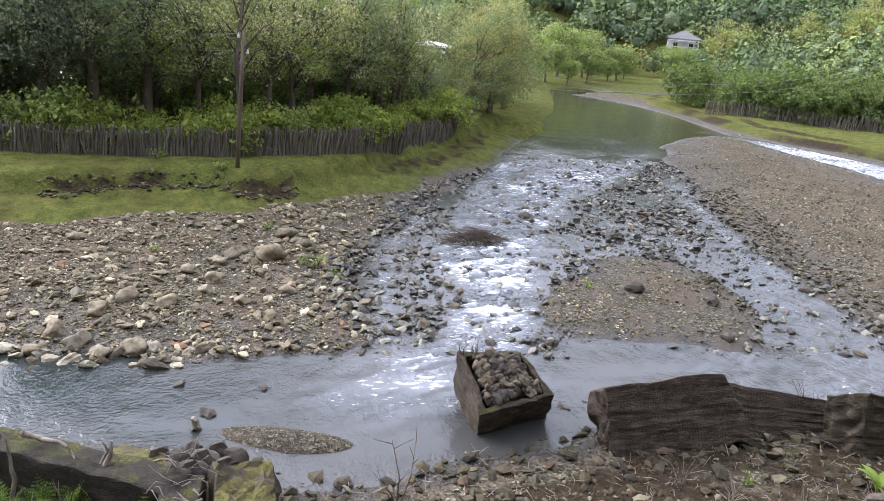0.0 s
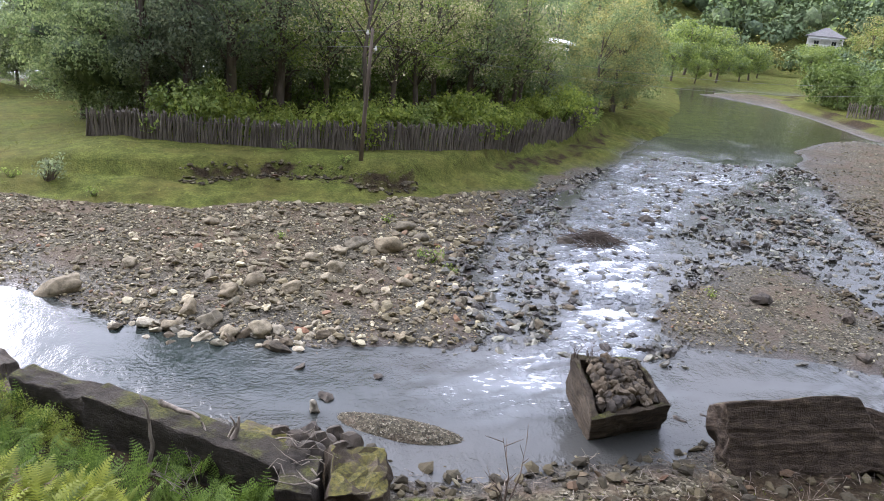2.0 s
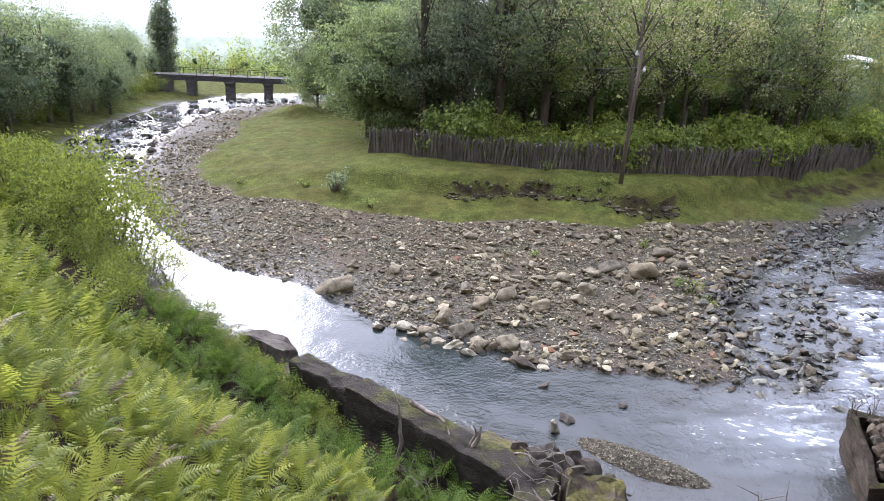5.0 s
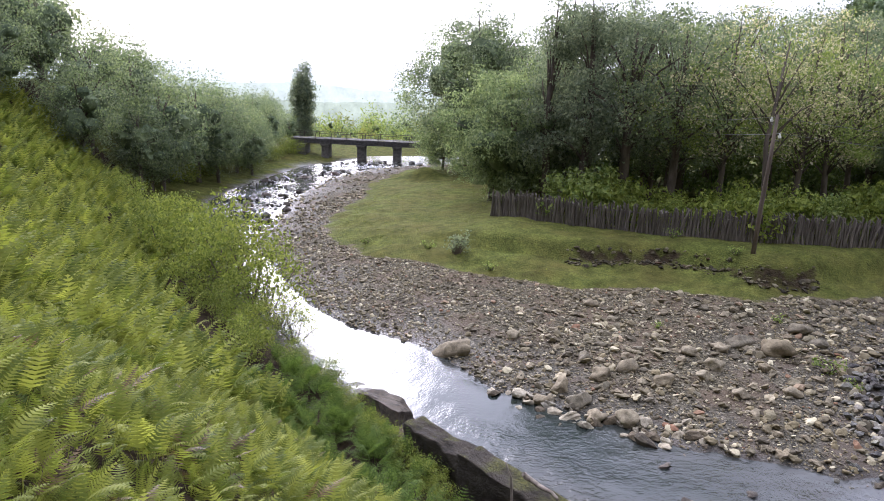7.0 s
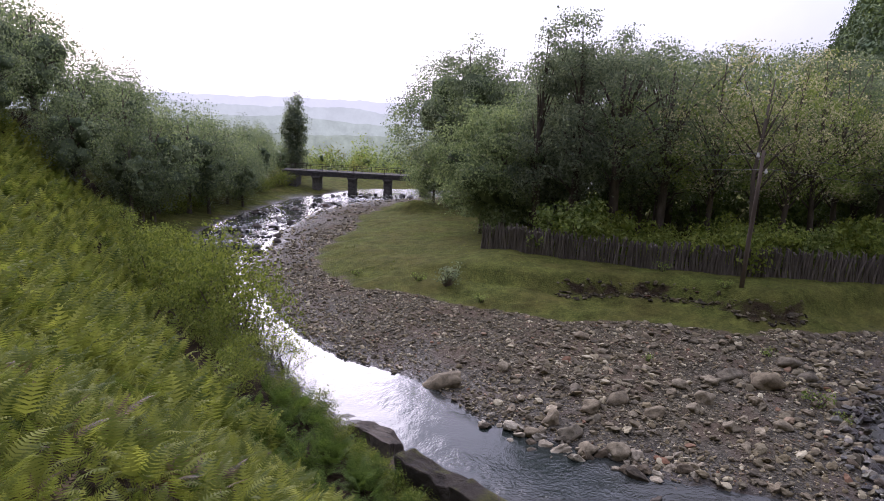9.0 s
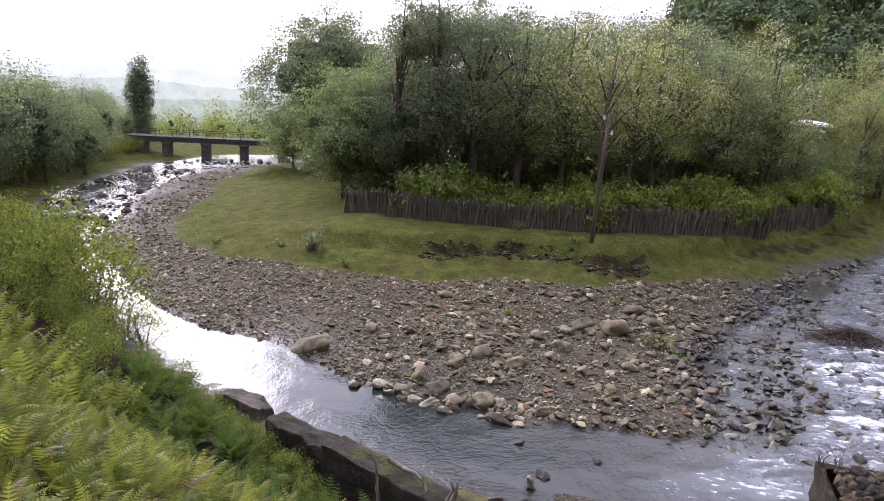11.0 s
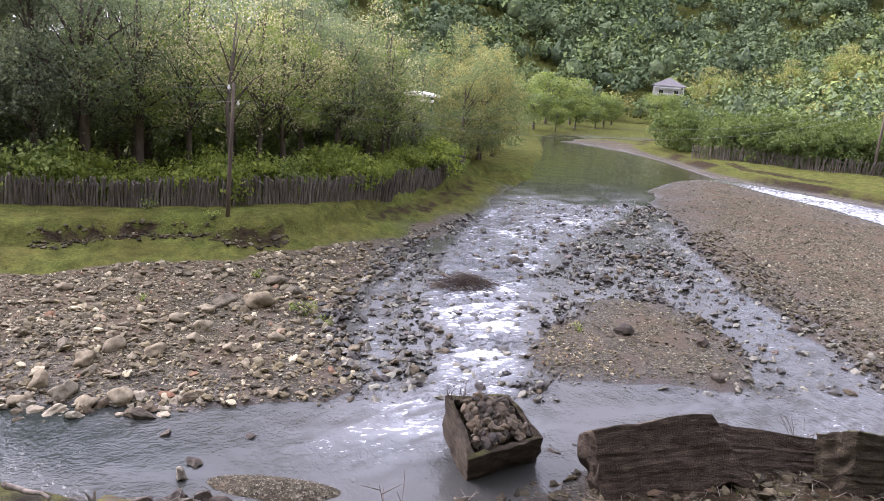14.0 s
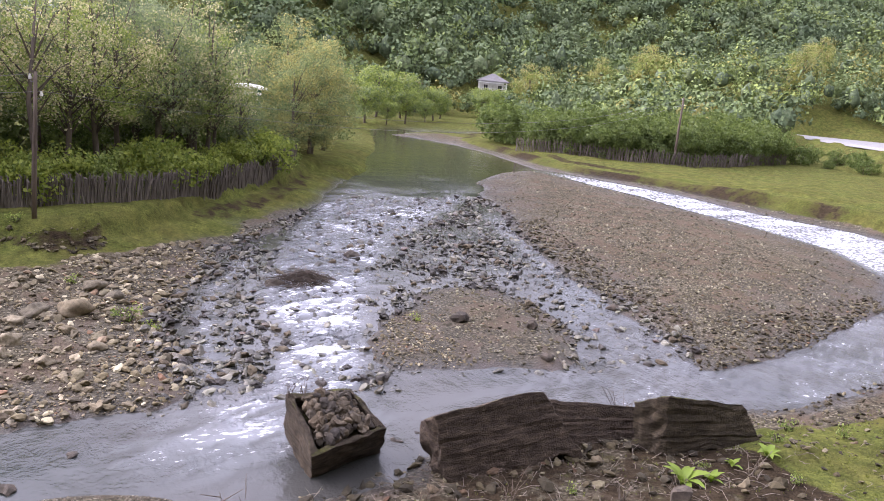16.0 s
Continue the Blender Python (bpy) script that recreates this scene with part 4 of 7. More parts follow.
t_yel = tree("grove_tree", 25, 8.5, 3.0, 0.5, 110, 76, 0.18, M_LEAF_MID, "yellow-green spring tree at the end of the grove", rad=0.16, mat2=M_CREAM, frac2=0.42, spread=0.42, group=G1)
put(t_dark, -9.5, 42)
put(t_conif, -10.2, 40)
put(t_mid, -4.5, 43.5)
put(t_bloss, 1.2, 37.8)
put(t_yel, 18.5, 56)
for x, y, s, a in [(-6.5, 46, 1.05, 40), (-2.0, 47, 1.0, 130), (2.5, 48, 0.98, 210), (6.5, 50, 0.9, 300), (-12, 49, 1.0, 80), (-16, 52, 0.95, 20), (0.5, 54, 1.0, 70), (8.5, 57, 0.85, 10), (-8, 55, 1.0, 240)]:
    again(t_dark, x, y, s, a)
for x, y, s, a in [(-7.6, 42.5, 0.95, 60), (4.6, 44.5, 0.8, 150), (-3.2, 43.5, 0.82, 200)]:
    again(t_conif, x, y, s, a)
for x, y, s, a in [(0.0, 43, 0.98, 90), (4.8, 44.5, 0.9, 170), (8.2, 46.5, 0.8, 260), (9.0, 52, 0.75, 330), (-5.8, 41.5, 0.72, 30), (14.5, 60, 0.8, 120), (18, 66, 0.8, 50)]:
    again(t_mid, x, y, s, a)
for x, y, s, a in [(3.6, 40.2, 1.0, 120), (6.4, 41.5, 0.9, 220), (-4.6, 38.6, 1.0, 300), (8.8, 43.6, 0.85, 45), (8.0, 48, 1.1, 10)]:
    again(t_bloss, x, y, s, a)
for x, y, s, a in [(17.4, 53, 0.9, 80), (21.5, 62, 1.0, 190), (24, 72, 1.0, 30), (17.5, 60, 1.1, 140), (23, 67, 1.0, 230)]:
    again(t_yel, x, y, s, a)

for ob, x, y, k, a in [(t_conif, -10.3, 37.2, 0.93, 20), (t_conif, -8.6, 37.0, 0.97, 110), (t_dark, -6.5, 37.6, 1.0, 200), (t_mid, -4.2, 37.6, 1.05, 290), (t_bloss, -2.0, 37.6, 1.08, 60), (t_bloss, 2.6, 38.6, 1.04, 150),
                       (t_mid, 5.6, 41.4, 0.9, 240), (t_bloss, 8.4, 43.6, 1.0, 330), (t_mid, 7.6, 44.4, 0.8, 20), (t_mid, 10.9, 46.4, 0.52, 70), (pale, -12.6, 38.6, 0.95, 130), (t_yel, 15.4, 50.8, 0.8, 20)]:
    again(ob, x, y, k, a)

# undergrowth behind the fence
G2 = "undergrowth behind the fence"
ug = bush("bush", 31, 1.35, 1.25, 44, 64, 0.11, M_UNDER, "light green leafy undergrowth behind the fence", group=G2)
ug2 = bush("bush", 32, 1.7, 1.3, 40, 60, 0.12, M_LEAF_LIGHT, "light green shrub behind the fence", group=G2)
put(ug, -7.4, 37)
put(ug2, -9.2, 37.2)
for i in range(34):
    t = i / 33
    x = -8 + 23 * t
    y = np.interp(x, [-9, 0, 3.4, 5.2, 8.4, 12.3, 15.2], [33.8, 33.5, 34.4, 35.4, 39.0, 43.8, 48.8]) + 1.5 + abs(rng.normal()) * 0.35 + (i % 2) * 0.5
    k = 0.6 + 1.1 * rng.random() ** 1.6
    again(ug if rng.random() < 0.65 else ug2, x, y - 0.5 + 0.5 * k, k, rng.random() * 360)

again(t_yel, 12.4, 50.8, 0.5, 200)
again(ug2, 12.9, 53.5, 1.7, 20)
# understorey that closes the grove, its leaves dark to stand for inner shade
us = bush("understorey_bush", 33, 4.2, 2.6, 50, 30, 0.30, M_LEAF_THICK, "understorey shrub, leaves dark for the shade inside the grove", group="understorey of the grove")
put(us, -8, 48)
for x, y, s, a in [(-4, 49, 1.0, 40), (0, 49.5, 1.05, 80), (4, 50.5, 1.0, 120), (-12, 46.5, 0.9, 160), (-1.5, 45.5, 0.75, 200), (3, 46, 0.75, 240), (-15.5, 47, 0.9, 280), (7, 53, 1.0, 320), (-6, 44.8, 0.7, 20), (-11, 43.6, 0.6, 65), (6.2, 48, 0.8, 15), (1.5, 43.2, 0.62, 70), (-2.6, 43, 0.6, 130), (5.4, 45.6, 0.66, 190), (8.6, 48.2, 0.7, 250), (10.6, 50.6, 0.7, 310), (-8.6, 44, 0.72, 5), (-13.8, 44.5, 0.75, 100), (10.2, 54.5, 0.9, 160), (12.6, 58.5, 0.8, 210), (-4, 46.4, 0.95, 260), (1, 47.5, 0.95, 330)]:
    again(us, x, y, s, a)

# wooded left bank downstream
G3 = "trees on the wooded bank"
bank_tree = tree("bank_tree", 41, 9.0, 3.3, 0.5, 130, 30, 0.24, M_LEAF_MID, "dense dark green tree on the wooded river bank", rad=0.2, spread=0.55, group=G3, mat2=M_LEAF_DARK, frac2=0.4, core=20, mat_core=M_INNER_SHADE)
put(bank_tree, -38, 42, 0.85)
for x, y, s, a in [(-40, 46, 0.8, 50), (-43, 50, 0.7, 100), (-36.5, 37, 0.85, 150), (-40, 38, 0.82, 200), (-45, 43, 0.62, 250), (-37, 32, 0.8, 300), (-42, 33, 0.9, 20), (-47, 37, 0.8, 70), (-34, 29, 0.62, 120), (-39, 27, 0.82, 170), (-44, 28, 0.95, 220), (-50, 32, 1.05, 270), (-47, 24, 1.25, 320), (-46, 56, 0.62, 10), (-49, 62, 0.62, 60), (-52, 47, 0.85, 110), (-41, 22, 0.98, 35), (-55, 40, 1, 200), (-50, 19, 1.4, 90), (-58, 60, 0.8, 170), (-42.2, 53.5, 0.5, 40), (-44.5, 58.5, 0.55, 130), (-47.5, 66, 0.36, 210), (-52, 68, 0.55, 280), (-55, 72, 0.6, 330), (-35.2, 34, 0.6, 15), (-38.6, 48.8, 0.5, 75), (-54, 28, 1.25, 140), (-36, 25.5, 0.6, 260), (-37.6, 38.6, 0.6, 25), (-37.4, 43.4, 0.62, 95), (-39.5, 48.0, 0.58, 185), (-42.6, 54.2, 0.5, 305), (-36.0, 35.6, 0.5, 245), (-40.6, 50.8, 0.6, 345)]:
    again(bank_tree, x, y, s, a)
poplar = tree("poplar_tree", 43, 10.8, 1.05, 0.6, 420, 22, 0.24, M_LEAF_DARK, "tall narrow dark poplar beyond the bridge", rad=0.2, spread=0.34, hollow=0.2)
put(poplar, -48.5, 70, 1.15, z=-2.6, sz=1.06)

# bushes on the near bank below the ferns
G4 = "bushes at the foot of the fern slope"
nb = bush("bush", 51, 1.7, 1.25, 60, 60, 0.085, M_BUSH, "bright green bush at the water's edge", group=G4)
put(nb, -18.0, 20.2, 0.95)
for x, y, s, a in [(-26, 25.6, 1.3, 260), (-23, 23.4, 1.3, 200), (-24.6, 26.0, 1.25, 330), (-27, 28.0, 1.0, 15), (-29, 26.6, 0.95, 310), (-21, 23.4, 1.1, 250), 
                   (-22.6, 26.2, 0.9, 40), (-16.2, 19.2, 0.6, 70), (-33, 30, 0.5, 50), (-13.4, 17.5, 0.6, 20), (-11.2, 16.5, 0.4, 70), (-9.6, 15.7, 0.42, 10), (-12.6, 16.0, 0.6, 200), (-8.3, 14.7, 0.36, 100), (-7.3, 14.0, 0.3, 170),
                   (-15, 18.3, 0.55, 220), (-6.4, 13.3, 0.34, 30), (-5.8, 12.95, 0.34, 140), (-5.2, 12.55, 0.32, 260), (-4.7, 12.15, 0.27, 80), (-41, 51.5, 0.8, 30), (-41.8, 47.6, 0.9, 90), (-39.4, 44.4, 0.8, 150), (-42.6, 56.5, 0.8, 210), (-43.4, 60.5, 0.9, 270), (-37.8, 40.2, 0.9, 330)]:
    again(nb, x, y, s, a)

# thin branches hanging over the water
hb = bush("overhanging_shrub", 52, 2.0, 1.35, 46, 34, 0.08, M_BUSH, "thin open shrub hanging over the water", "shrub", G4)
put(hb, -13.6, 19.0, 0.66)
for x, y, s, a in [(-14.9, 20.0, 1.05, 40), (-16.4, 21.2, 1.25, 100), (-18.0, 22.4, 1.45, 210), (-20.6, 24.6, 1.4, 310), (-12.4, 18.2, 0.6, 160), (-17.2, 20.9, 1.2, 260), (-19.2, 22.6, 1.5, 20), (-15.4, 19.6, 0.9, 330)]:
    again(hb, x, y, s, a)


# ---- far woods, one mass each ----
def woods(name, label, pts, rg, r0, r1, leaf, count, mats, frac=(1.0,), tall=1.1, inner=0.66):
    """Rounded crowns: leaf sprays turned outwards over dark lumps that paint the shade between."""
    core, tri = lump_template(1)
    vs, fs, mi, k = [], [], [], 0
    z = land(pts[:, 0], pts[:, 1])[0]
    for (x, y), zz in zip(pts, z):
        r = r0 + (r1 - r0) * rg.random() ** 1.5
        h = tall * (0.8 + 0.5 * rg.random())
        c = np.array([x, y, zz + r * h * 0.85])
        rad = np.array([r, r * (0.85 + 0.3 * rg.random()), r * h])
        ph = rg.random(3) * 6
        dirs = rg.normal(size=(count, 3))
        dirs[:, 2] = np.abs(dirs[:, 2] + 0.35) - 0.25
        dirs /= np.linalg.norm(dirs, axis=1)[:, None]

        def bulge(d):
            return 1 + 0.20 * np.sin(d[:, 0] * 4 + ph[0]) * np.sin(d[:, 1] * 4 + ph[1]) + 0.14 * np.sin(d[:, 2] * 7 + d[:, 0] * 5 + ph[2])
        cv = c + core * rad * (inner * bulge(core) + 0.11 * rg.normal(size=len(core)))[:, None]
        p = c + dirs * rad * (bulge(dirs) * (0.88 + 0.15 * rg.normal(size=count)))[:, None]
        v, f = kites(p, leaf * (0.4 + 0.6 * r / r1), rg, dirs + 0.5 * rg.normal(size=dirs.shape))
        f = np.concatenate([f[:, [0, 1, 2]], f[:, [0, 2, 3]]])
        m = rg.choice(len(mats), p=frac)
        vs += [cv, v]
        fs += [tri + k, f + k + len(cv)]
        mi += [np.full(len(tri), len(mats)), np.full(len(f), m)]
        k += len(cv) + len(v)
    me = mesh_np(name, np.concatenate(vs), np.concatenate(fs), mats + [M_INNER_SHADE], True, np.concatenate(mi))
    return tagged(new(name, me), label, "woods", kind="stuff")


def scatter(rg, n, x0, x1, y0, y1, test=None):
    p = np.stack([rg.uniform(x0, x1, n), rg.uniform(y0, y1, n)], 1)
    return p[test(p[:, 0], p[:, 1])] if test else p


rg = np.random.default_rng(61)
hp = scatter(rg, 7400, -5, 430, 156, 375, lambda x, y: (x / y > -0.01) & (x / y < 1.9) & ((y < 285) | (x / y < 0.3)))
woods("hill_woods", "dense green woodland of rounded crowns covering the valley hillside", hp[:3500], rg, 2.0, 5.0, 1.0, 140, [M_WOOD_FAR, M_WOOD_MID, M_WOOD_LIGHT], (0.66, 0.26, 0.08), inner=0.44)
kp = scatter(rg, 1000, 70, 260, 72, 165, lambda x, y: (x / y > 0.63) & ~((x < 84) & (y < 80)) & (x / y < 2.2) & (seg_dist(x, y, ROAD) > 11) & ((y > 80) | (x > 112)))
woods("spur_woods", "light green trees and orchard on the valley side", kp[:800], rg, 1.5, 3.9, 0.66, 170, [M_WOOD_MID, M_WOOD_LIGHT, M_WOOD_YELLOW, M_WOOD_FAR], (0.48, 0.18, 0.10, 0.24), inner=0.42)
fp = scatter(rg, 3200, -420, -10, 95, 620, lambda x, y: (np.degrees(np.arctan2(x, y)) > -60) & (np.degrees(np.arctan2(x, y)) < -8) & (np.hypot(x, y) > 112))
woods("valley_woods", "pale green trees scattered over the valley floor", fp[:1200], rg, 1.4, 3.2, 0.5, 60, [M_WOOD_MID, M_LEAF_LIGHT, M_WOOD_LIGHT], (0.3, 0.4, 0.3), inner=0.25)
bp = scatter(rg, 200, -80, 5, 74, 128, lambda x, y: (np.hypot(x, y) > 84) & (np.abs(x + 27) > 6))
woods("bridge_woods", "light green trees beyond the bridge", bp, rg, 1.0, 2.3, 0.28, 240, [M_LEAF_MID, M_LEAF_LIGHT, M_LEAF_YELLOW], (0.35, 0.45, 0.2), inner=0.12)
tp = scatter(rg, 70, 44, 112, 132, 152, lambda x, y: (x / y > 0.25) & (np.abs(x / y - 0.603) > 0.035))
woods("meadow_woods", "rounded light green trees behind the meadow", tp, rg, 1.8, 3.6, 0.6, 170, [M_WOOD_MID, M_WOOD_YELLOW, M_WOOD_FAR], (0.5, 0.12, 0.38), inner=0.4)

# round trees along the head of the meadow
G9 = "round trees at the head of the meadow"
mt = tree("meadow_tree", 62, 6.4, 2.6, 1.6, 70, 40, 0.34, M_LEAF_LIGHT, "round light green tree standing on the meadow's edge", rad=0.16, spread=0.55, group=G9, mat2=M_LEAF_MID, frac2=0.35)
put(mt, 42.5, 106)
for x, y, s, a in [(46.5, 107, 0.62, 50), (36.0, 99, 1.15, 110), (51.5, 111, 0.9, 170), (57.5, 116, 0.6, 230), (61.5, 121, 0.95, 290), (66.0, 127, 0.7, 20), (48.0, 115, 1.3, 80), (32.0, 97, 0.85, 140), (55, 121, 1.25, 260), (83.5, 139, 0.93, 10), (86.8, 142, 0.88, 100), (80.4, 136, 0.8, 200), (90.5, 146, 0.85, 300)]:
    again(mt, x, y, s, a)
for x, y, top, a in [(85.6, 147, 7.9, 30), (88.4, 149.5, 7.7, 120), (91.6, 150.4, 7.9, 210), (94.6, 149.6, 8.4, 280)]:
    again(mt, x, y, max(0.5, (top - ground_z(x, y)) / 6.1), a)
ft = tree("flowering_tree", 63, 10.5, 3.3, 1.2, 90, 40, 0.36, M_LEAF_LIGHT, "tall tree in full cream blossom on the valley side", rad=0.2, spread=0.6, group="blossoming trees on the valley side", mat2=M_CREAM, frac2=0.55)
put(ft, 85, 126, 1.0)
for x, y, s, a in [(89.5, 128, 0.95, 70), (135, 104, 1.0, 160), (119, 132, 1.1, 230), (127, 138, 1.15, 300), (112, 138, 1.0, 20), (150, 112, 0.9, 120)]:
    again(ft, x, y, s, a)

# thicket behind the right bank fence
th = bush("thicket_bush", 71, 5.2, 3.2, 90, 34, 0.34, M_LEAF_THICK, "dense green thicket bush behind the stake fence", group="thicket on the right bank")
put(th, 51.0, 72.0, 0.7)
k = 0
for row in range(3):
    for i in range(13):
        t = i / 12
        line = np.interp(t, [0, 0.08, 0.2, 0.4, 0.75, 1.0], [70.0, 66.0, 60.8, 59.2, 61.6, 64.0])
        x, y = 49.5 + 36.5 * t + 0.6 * row + rng.normal() * 0.7, line + 3.0 + 3.6 * row + rng.normal() * 0.6
        if k and seg_dist(np.array([x]), np.array([y]), ROAD)[0] > 11.5:
            again(th, x, y, 0.68 + 0.24 * rng.random() + 0.08 * row, rng.random() * 360)
        k += 1


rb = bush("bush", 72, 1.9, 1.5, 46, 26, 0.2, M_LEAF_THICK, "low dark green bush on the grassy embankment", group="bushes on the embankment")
put(rb, 89.4, 62.1, 0.6)
for x, y, s, a in [(90.1, 57.5, 0.9, 60), (93.0, 60.5, 1.1, 140), (91.2, 66.5, 1.2, 200), (87.6, 65.6, 1.3, 260), (95.6, 57.8, 0.8, 320), (94.4, 64.5, 1.0, 20)]:
    again(rb, x, y, s, a)


# ---- ruined concrete in and by the water ----
def frame_at(origin, ax, ay):
    """A pose from an origin and two directions."""
    x = Vector(ax).normalized()
    z = x.cross(Vector(ay)).normalized()
    y = z.cross(x)
    m = Matrix((x, y, z)).transposed().to_4x4()
    m.translation = origin
    return m


def rough_block(lx, ly, lz, seed, cuts=7, amp=0.05, chip=0.0):
    """A block from the origin, its faces uneven and its edges broken."""
    bm = bmesh.new()
    bmesh.ops.create_cube(bm, size=1)
    bmesh.ops.transform(bm, matrix=Matrix.LocRotScale((lx / 2, ly / 2, lz / 2), None, (lx, ly, lz)), verts=bm.verts)
    bmesh.ops.bevel(bm, geom=bm.edges[:], offset=0.05, segments=2, profile=0.6, affect="EDGES")
    bmesh.ops.subdivide_edges(bm, edges=[e for e in bm.edges if e.calc_length() > 0.25], cuts=cuts, use_grid_fill=True)
    for v in bm.verts:
        p = v.co
        n = noise.noise_vector(p * 2.1 + Vector((seed * 3.7, 0, 0))) * amp + noise.noise_vector(p * 6.5 + Vector((0, seed, 0))) * amp * 0.45
        v.co = p + n
    return bm


def hexa(front, back, seed, amp=0.05, cuts=8, cavity=None, strata=0.0):
    """A broken block between two corner loops (four points each); cavity: a hollow of that depth in the front face."""
    bm = bmesh.new()
    bmesh.ops.create_cube(bm, size=1)
    bmesh.ops.translate(bm, verts=bm.verts, vec=(0.5, 0.5, 0.5))
    if cavity:
        top = max(bm.faces, key=lambda f: f.calc_center_median().z)
        bmesh.ops.inset_region(bm, faces=[top], thickness=0.125)
        inner = max((f for f in bm.faces if abs(f.normal.z) > 0.9), key=lambda f: f.calc_center_median().z - 10 * (f.calc_center_median() - Vector((0.5, 0.5, 1))).length)
        r = bmesh.ops.extrude_face_region(bm, geom=[inner])
        vs = [v for v in r["geom"] if isinstance(v, bmesh.types.BMVert)]
        bmesh.ops.translate(bm, verts=vs, vec=(0, 0, -cavity))
        bmesh.ops.delete(bm, geom=[inner], context="FACES_ONLY")
    bmesh.ops.bevel(bm, geom=bm.edges[:], offset=0.022, segments=2, profile=0.6, affect="EDGES")
    bmesh.ops.subdivide_edges(bm, edges=[e for e in bm.edges if e.calc_length() > 0.12], cuts=cuts, use_grid_fill=True)
    F, K = [Vector(p) for p in front], [Vector(p) for p in back]
    for v in bm.verts:
        x, y, z = v.co
        f = (F[0] * (1 - x) + F[1] * x) * (1 - y) + (F[3] * (1 - x) + F[2] * x) * y
        k = (K[0] * (1 - x) + K[1] * x) * (1 - y) + (K[3] * (1 - x) + K[2] * x) * y
        p = k * (1 - z) + f * z
        o = Vector((seed * 3.7, seed * 1.3, 0))
        if strata:
            # bedded face with ledges, and a ragged eaten lower edge
            out = (F[1] - F[0]).cross(F[3] - F[0]).normalized()
            p = p + out * strata * (noise.noise(Vector((x * 1.4, y * 17, seed))) + 0.6 * noise.noise(Vector((x * 9, y * 9, seed + 4)))) * (0.2 + 0.8 * z)
            p = p + (F[3] - F[0]) * (0.24 * max(0.0, 0.1 + noise.noise(Vector((x * 5 + seed, 0.4, z * 1.5)))) * max(0.0, 1 - y / 0.4))
            p = p + (F[3] - F[0]) * (0.035 * noise.noise(Vector((x * 4.3, seed * 1.7, z * 3))) * max(0.0, (y - 0.6) / 0.4))
            p = p + (F[1] - F[0]) * (0.05 * noise.noise(Vector((seed, y * 5, z * 3))) * abs(2 * x - 1))
        v.co = p + noise.noise_vector(p * 1.7 + o) * amp + noise.noise_vector(p * 5.5 + o) * amp * 0.55 + noise.noise_vector(p * 13 + o) * amp * 0.25
    bmesh.ops.recalc_face_normals(bm, faces=bm.faces[:])
    return bm


# the tipped caisson filled with stones: rim corners D, C, B, A
A, B, C, D = Vector((4.9, 14.1, 1.6)), Vector((6.3, 14.0, 1.55)), Vector((6.88, 13.2, 0.95)), Vector((5.07, 12.68, 0.8))
sunk = Vector((0.28, 1.0, -1.4))
caisson = thing("concrete_caisson", pose(5.8, 13.8, 0), "tipped hollow concrete block packed with river stones, lying in the water", "concrete block")
inv = Matrix.Translation((-5.8, -13.8, 0))
bm = hexa([D, C, B, A], [p + sunk for p in (D, C, B, A)], 4, 0.075, 7, 0.20)
bmesh.ops.transform(bm, matrix=inv, verts=bm.verts)
part("shell", bm, M_CONCRETE_LIGHT, caisson)


def stone_bm(seed, sub=2, flat=0.7, amp=0.28, cuts=5):
    bm = bmesh.new()
    bmesh.ops.create_icosphere(bm, subdivisions=sub, radius=0.5)
    o = Vector((seed * 5.1, seed * 2.3, seed * 7.7))
    rc = random.Random(seed * 13 + 5)
    planes = [(Vector((rc.gauss(0, 1), rc.gauss(0, 1), rc.gauss(0, 0.8))).normalized(), 0.27 + 0.13 * rc.random()) for _ in range(cuts)]
    for v in bm.verts:
        p = v.co.copy()
        for nn, lim in planes:
            over = p.dot(nn) - lim
            if over > 0:
                p -= nn * over * 0.9
        v.co = p * (1 + amp * noise.noise(p * 2.4 + o) * 2 + amp * 0.4 * noise.noise(p * 6 + o))
        v.co.z *= flat
    return bm


def stone_mesh(seed, mat, sub=2, flat=0.7, amp=0.28, cuts=5):
    bm = stone_bm(seed, sub, flat, amp, cuts)
    for f in bm.faces:
        f.smooth = sub > 2
    me = bpy.data.meshes.new("stone")
    bm.to_mesh(me)
    bm.free()
    me.materials.append(mat)
    return me


CAIS_STONES = [stone_mesh(80 + i, M_CAISSTONE[i % 3], 2, 0.75, 0.2, 5) for i in range(6)]
rg = np.random.default_rng(8)
for i in range(240):
    s = part_mesh("stone", CAIS_STONES[i % 6], caisson)
    u, v = 0.15 + rg.random() * 0.70, 0.15 + rg.random() * 0.72
    q = (D * (1 - u) + C * u) * (1 - v) + (A * (1 - u) + B * u) * v
    k = 0.11 + 0.19 * rg.random() ** 2.2
    lift = -0.17 + 0.13 * rg.random() + 0.14 * v + 0.08 * (1 - abs(2 * u - 1))
    s.matrix_basis = Matrix.LocRotScale(q + Vector((-5.8, -13.8, 0)) - sunk.normalized() * lift, Euler(rg.random(3) * 6), (k * 1.25, k, k))

# fallen wall slabs on the shore
G5 = "fallen concrete slabs on the shore"


def slab(front, back_off, seed, label, mat=M_CONCRETE, amp=0.03):
    """A slab from its front face's corners (lower left, lower right, upper right, upper left) and the way to its back."""
    off = Vector(back_off)
    bm = hexa(front, [Vector(p) + off for p in front], seed, amp, 18, strata=0.036)
    o = Vector(front[0])
    bmesh.ops.translate(bm, verts=bm.verts, vec=-o)
    ob = part("concrete_slab", bm, mat)
    ob.location = o
    return tagged(ob, label, "concrete block", G5)


